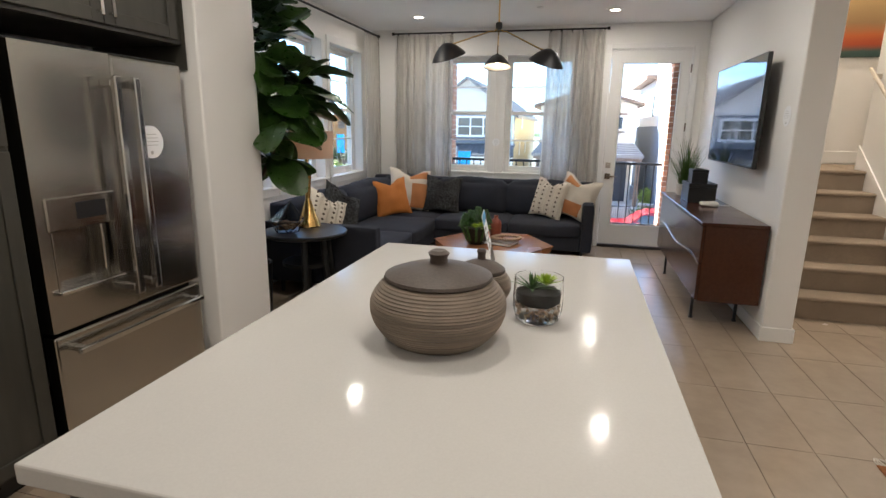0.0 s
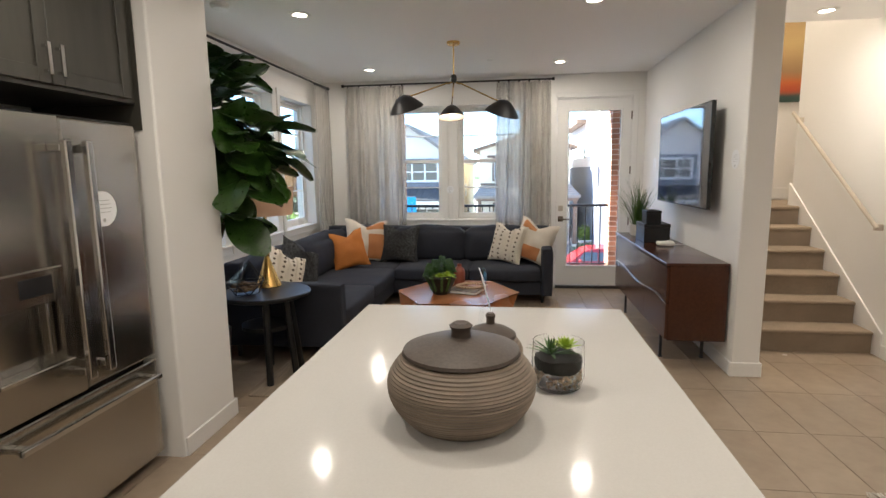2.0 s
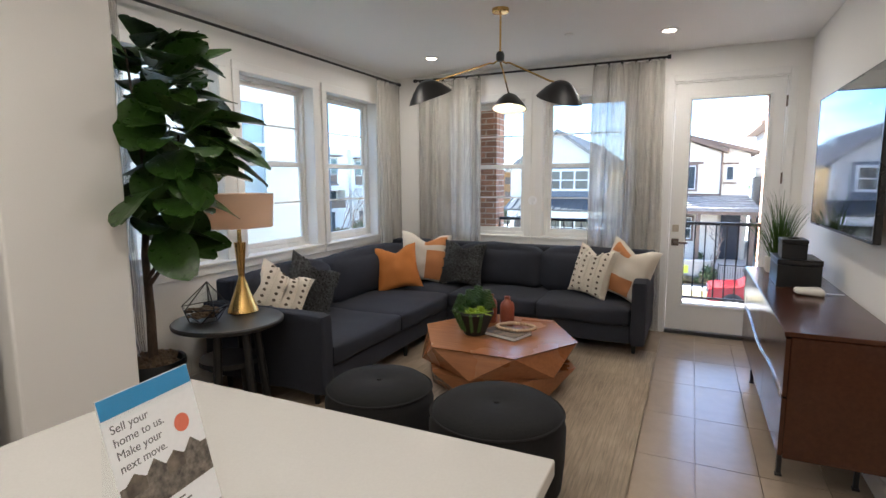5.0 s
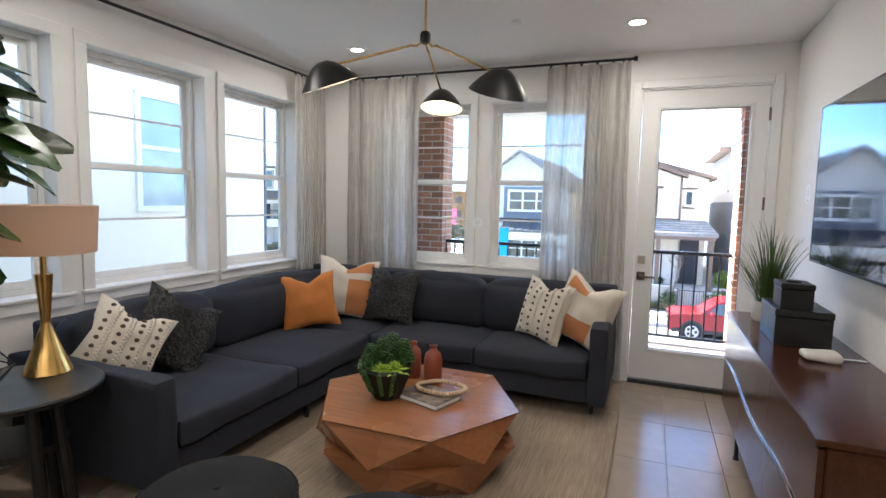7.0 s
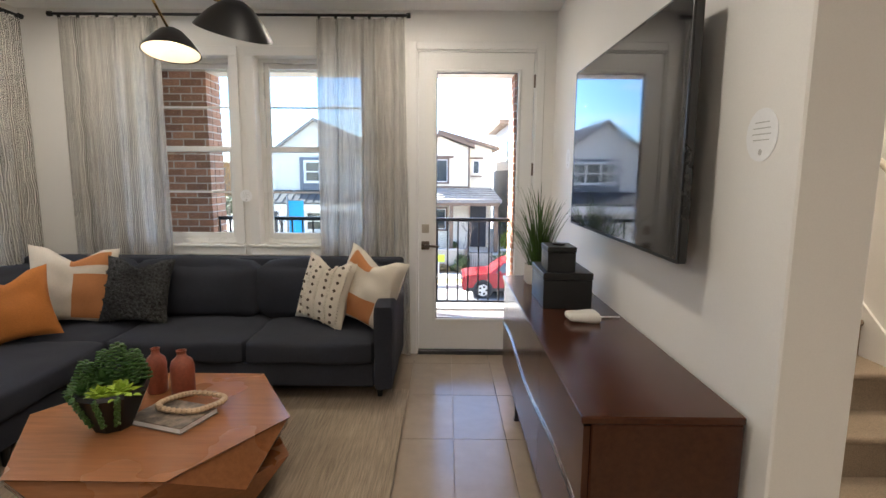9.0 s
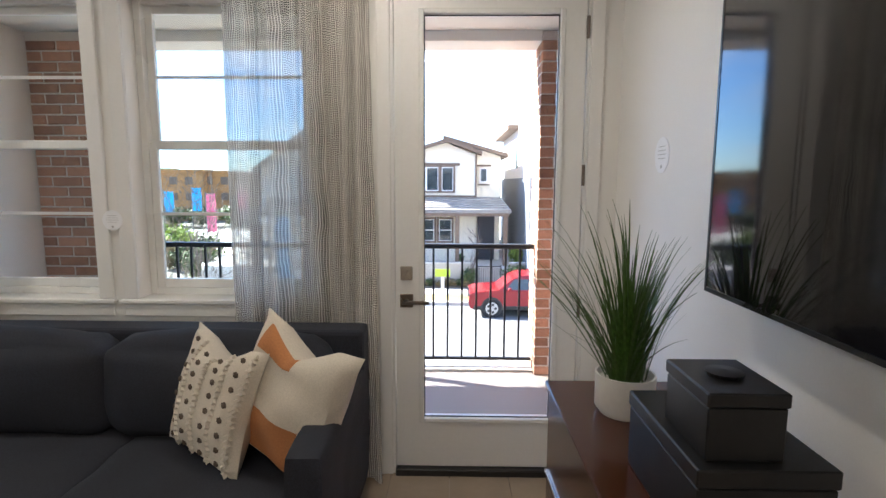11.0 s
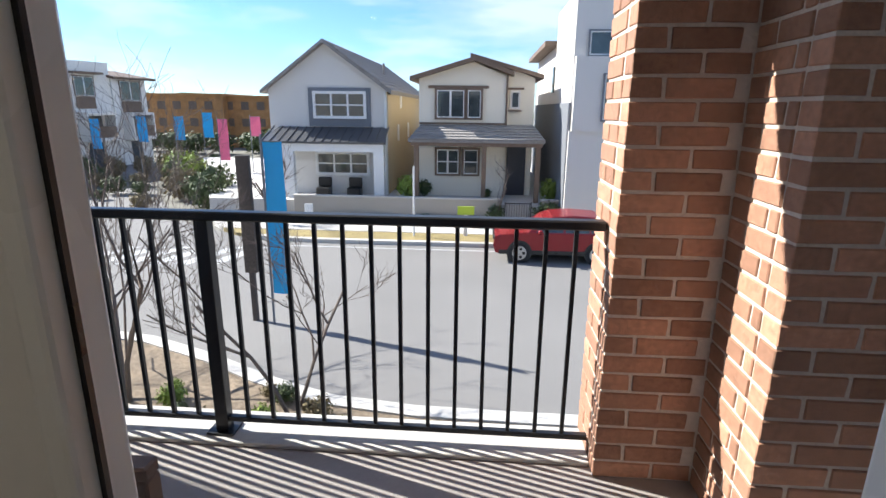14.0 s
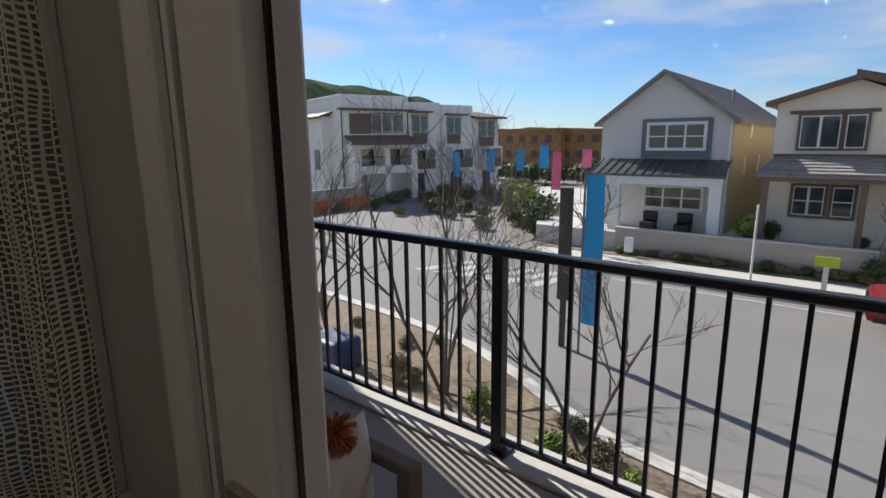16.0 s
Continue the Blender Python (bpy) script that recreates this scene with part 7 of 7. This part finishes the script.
bare_tree("street_tree", -7.6, 30.0, G + 0.1, 5.0, 33, 2, "bare tree beside the corner house", 3, 0.6, 0.07)


# ---------------------------------------------------------------- banners and signs
def banner(x, y, ztop, h, w, material, label, dark=False):
    b = thing("flag_banner", at(x, y), label, "banner", "street banners")
    part("pole", tube([(0, 0, 0), (0, 0, ztop - G0 + 0.15)], 0.03, 8), "slate", b, "grey pole")
    bm = bmesh.new()
    n = 10
    g_ = [[bm.verts.new((0.03 + w * i / 4, 0.03 * math.sin(j * 0.9 + i), ztop - G0 - h * j / n)) for j in range(n + 1)] for i in range(5)]
    for i in range(4):
        for j in range(n):
            bm.faces.new((g_[i][j], g_[i + 1][j], g_[i + 1][j + 1], g_[i][j + 1]))
    part("flag", bm, material, b, smooth=True)
    part("top_bar", tube([(0, 0, ztop - G0), (w + 0.03, 0, ztop - G0)], 0.015, 6), "slate", b)


banner(-3.46, 18.0, 1.12, 3.45, 0.44, "banner_blue", "tall blue fabric banner on a pole by the street")
for x, y, zt, h, mt in ((-23.3, 45, 2.05, 1.9, "banner_blue"), (-20.4, 45, 2.05, 1.7, "banner_blue"), (-18.2, 45, 2.35, 1.8, "banner_blue"), (-17.1, 45, 1.9, 3.0, "banner_pink"), (-14.6, 45, 2.1, 1.4, "banner_pink"), (-27.0, 45, 1.8, 2.2, "banner_blue")):
    banner(x, y, zt, h, 0.75, mt, "distant %s fabric banner on a pole" % ("blue" if mt == "banner_blue" else "pink"))
dp = thing("timber_post", at(-3.98, 18.2), "dark weathered timber sign panel on posts", "sign post")
part("panel", boxes((-0.15, -0.06, 1.2, 0.15, 0.06, 3.9), bevel=0.01), "dark_timber", dp)
part("post", boxes((-0.06, -0.05, 0, 0.06, 0.05, 1.2)), "dark_timber", dp)
ls = thing("street_sign", at(1.1, 28.4, 0.13), "small lime-green and white sign on posts", "sign")
part("board", boxes((-0.35, -0.03, 0.9, 0.35, 0.03, 1.25)), "lime_sign", ls, "lime-green board")
part("post", boxes((-0.08, -0.03, 0, 0.08, 0.03, 0.9)), "white_timber", ls, "white post")
vs = thing("street_sign", at(-6.2, 30.4, 0.15), "small white notice on the kerb", "sign")
part("board", boxes((-0.2, -0.03, 0.2, 0.2, 0.03, 0.9), bevel=0.02), "white_timber", vs)
rw = thing("site_fence", pose(-30.1, 31.6, G, 0, 0, 88), "orange mesh construction fence along the site", "fence")
for k in range(10):
    part("fence_panel", boxes((k * 0.97 - 5.5, -0.03, 0, k * 0.97 - 4.55, 0.03, 0.85)), "red_fence", rw)
pl = thing("lamp_pole", at(-1.05, 28.0, 0.13), "slim white street pole", "pole")
part("shaft", tube([(0, 0, 0), (0, 0, 2.9)], 0.04, 8), "white_timber", pl)


# ---------------------------------------------------------------- red car
def red_car():
    c = thing("parked_car", at(4.35, 25.6), "red sport utility car parked at the far kerb", "car")
    prof = [(-2.2, 0.35), (-2.28, 0.62), (-2.22, 0.92), (-2.05, 1.0), (-1.15, 1.08), (-0.62, 1.46), (-0.3, 1.6), (0.5, 1.67), (1.35, 1.62), (1.85, 1.48), (2.12, 1.08), (2.2, 0.85), (2.2, 0.45), (2.1, 0.32)]
    lower = [p if p[1] < 1.1 else (p[0], 1.06) for p in prof]
    bm = bmesh.new()
    rows = []
    for y, inset in ((-0.92, 0.03), (-0.90, 0.0), (0.90, 0.0), (0.92, 0.03)):
        rows.append([bm.verts.new((x * (1 - inset), y, z)) for x, z in lower])
    for a, b in zip(rows, rows[1:]):
        for i in range(len(a)):
            j = (i + 1) % len(a)
            if (a[i].co - a[j].co).length > 1e-5:
                bm.faces.new((a[i], a[j], b[j], b[i]))
    bm.faces.new(rows[0]), bm.faces.new(rows[-1][::-1])
    bmesh.ops.recalc_face_normals(bm, faces=bm.faces)
    part("body", bm, "car_red", c, "glossy red body", smooth=True)
    cab = [(-1.12, 1.06), (-0.55, 1.50), (-0.25, 1.62), (0.5, 1.68), (1.35, 1.63), (1.82, 1.46), (2.08, 1.06)]
    bm = bmesh.new()
    lo = [bm.verts.new((x, -0.90 + (z - 1.06) * 0.30, z)) for x, z in cab]
    hi = [bm.verts.new((x, 0.90 - (z - 1.06) * 0.30, z)) for x, z in cab]
    bm.faces.new(lo), bm.faces.new(hi[::-1])
    for i in range(len(cab)):
        j = (i + 1) % len(cab)
        bm.faces.new((lo[i], lo[j], hi[j], hi[i]))
    bmesh.ops.recalc_face_normals(bm, faces=bm.faces)
    part("cabin", bm, "car_red", c, "red roof and pillars")
    for side in (-1, 1):
        for x0, x1, t0, t1 in ((-0.82, 0.12, 0.35, 0.0), (0.2, 1.0, 0.0, 0.0), (1.06, 1.75, 0.0, 0.22)):
            bm = bmesh.new()
            pts = [(x0, 1.10), (x1, 1.10), (x1 - t1, 1.50), (x0 + t0, 1.50)]
            bm.faces.new([bm.verts.new((x, side * (0.905 - (z - 1.06) * 0.30), z)) for x, z in pts])
            part("side_window", bm, "dark_glass", c, "dark glass")
        for wx in (-1.36, 1.30):
            w = part("wheel", tube([(0, -0.11, 0), (0, 0.11, 0)], 0.36, 28), "tyre", c, "black tyre", m=pose(wx, side * 0.83, 0.36))
            part("rim", tube([(0, side * 0.112, 0), (0, side * 0.118, 0)], 0.25, 24), "alloy", w, "alloy rim")
            # black discs on the solid rim stand for shaded gaps between spokes
            for k in range(5):
                a = k * 1.2566
                part("spoke_gap", tube([(0.15 * math.cos(a), side * 0.1185, 0.15 * math.sin(a)), (0.15 * math.cos(a), side * 0.12, 0.15 * math.sin(a))], 0.055, 8), "tyre", w)
            part("wheel_arch", tube([(0, 0, 0), (0, side * 0.02, 0)], 0.43, 28), "plastic_dark", c, "black arch", m=pose(wx, side * 0.905, 0.38))
    part("sill_trim", boxes((-2.1, -0.93, 0.30, 2.05, 0.93, 0.48), bevel=0.03), "plastic_dark", c, "black lower cladding")
    for y in (-0.65, 0.65):
        part("headlight", boxes((-2.27, y - 0.2, 0.80, -2.14, y + 0.2, 0.90), bevel=0.02), "dark_glass", c)
    part("grille", boxes((-2.29, -0.42, 0.72, -2.2, 0.42, 0.88), bevel=0.01), "plastic_dark", c)
    part("mirror", boxes((-0.75, -1.08, 1.05, -0.6, -0.92, 1.2), bevel=0.03), "car_red", c)


red_car()
uc = thing("tarp_pile", at(-7.2, 13.6, 0.12), "blue-covered crate in the planting bed", "crate")
part("cover", soft_box(-0.5, -0.4, 0, 0.5, 0.4, 0.7, 0.02, 0.1, 3), "blue_tarp", uc, smooth=True)


# ---------------------------------------------------------------- pieces: floor tiles
TW, TL, GAP = 0.305, 0.61, 0.004
tiles = thing("tile_floor", pose(0, 0, 0), "beige-grey rectangular porcelain floor tiles with narrow joints", "floor", kind="structure")
bm = bmesh.new()
box(bm, GAP / 2, GAP / 2, -0.011, TW - GAP / 2, TL - GAP / 2, 0.0)
tile_me = mesh(bm, "tile", M["tile"])
rest = bmesh.new()
count = 0
X0, Y0 = 0.655 - 12 * TW, 5.738 - 15 * TL
for i in range(24):
    for j in range(18):
        x, y = X0 + i * TW, Y0 + j * TL
        w = TW if x + TW <= 2.83 else 2.83 - x
        if x > 2.8 or x + TW < -2.77 or y + TL < -3.0 or y > NY - 0.02:
            continue
        d = min(TL, NY - y)
        hidden = (1.445 <= x + TW * 0.5 <= 1.645 and y > 4.4) or (x > 1.66 and y > 4.9)
        if hidden:
            continue
        near = x > -0.05 and y > 1.0 or (-2.3 < x < -0.9 and y > 1.6 and y < 3.6)
        if near and count < 290 and w == TW and d == TL:
            o = new("tile", tile_me)
            o.parent = tiles
            o.matrix_basis = pose(x, y, 0)
            count += 1
        else:
            box(rest, x + GAP / 2, y + GAP / 2, -0.011, x + w - GAP / 2, y + d - GAP / 2, 0.0)
tagged(part("tile_field", rest, "tile", tiles), kind="stuff")

# ---------------------------------------------------------------- pieces: bricks
BL, BH_, BD, MJ = 0.232, 0.0685, 0.10, 0.0125
COURSE, PITCH = BH_ + MJ, BL + MJ
BRICKS = {}


def brick_mesh(L):
    key = round(L, 3)
    if key not in BRICKS:
        bm = bmesh.new()
        box(bm, 0, 0, 0, L, BD, BH_, 0.004)
        rnd = random.Random(int(key * 1000))
        for v in bm.verts:
            v.co += Vector((rnd.uniform(-1, 1), rnd.uniform(-1, 1), rnd.uniform(-1, 1))) * 0.0022
        BRICKS[key] = mesh(bm, "brick", M["brick"])
    return BRICKS[key]


def brick_face(parent, m, length, z1, first):
    """Running bond over a face whose run is local x and whose depth is local y."""
    z, row = 0.004, 0
    while z + BH_ <= z1:
        x = 0.0
        lens = []
        start = first if row % 2 == 0 else BL * 0.5 - MJ / 2 if first >= BL else BL
        L = start
        while x < length - 0.03:
            L = min(L, length - x)
            lens.append((x, L))
            x += L + MJ
            L = BL
        for x, L in lens:
            o = new("brick", brick_mesh(L))
            o.parent = parent
            o.matrix_basis = m @ pose(x, 0, z)
        z += COURSE
        row += 1


brick_face(PIER_R, pose(0.0, 0.0, 0), 0.396, 2.72, BL)
brick_face(PIER_R, pose(0.0, 0.362, 0, 0, 0, -90), 0.245, 2.72, BL)
brick_face(PIER_R, pose(0.40, -0.004, 0, 0, 0, -90), 0.300, 2.72, BL)
brick_face(PIER_R, pose(0.40, -0.415, 0), 0.80, 2.72, BL)
brick_face(PIER_L, pose(-0.65, 0.0, 0), 0.65, 2.72, BL)
brick_face(PIER_L, pose(0.0, 0.115, 0, 0, 0, 90), 0.25, 2.72, BL)
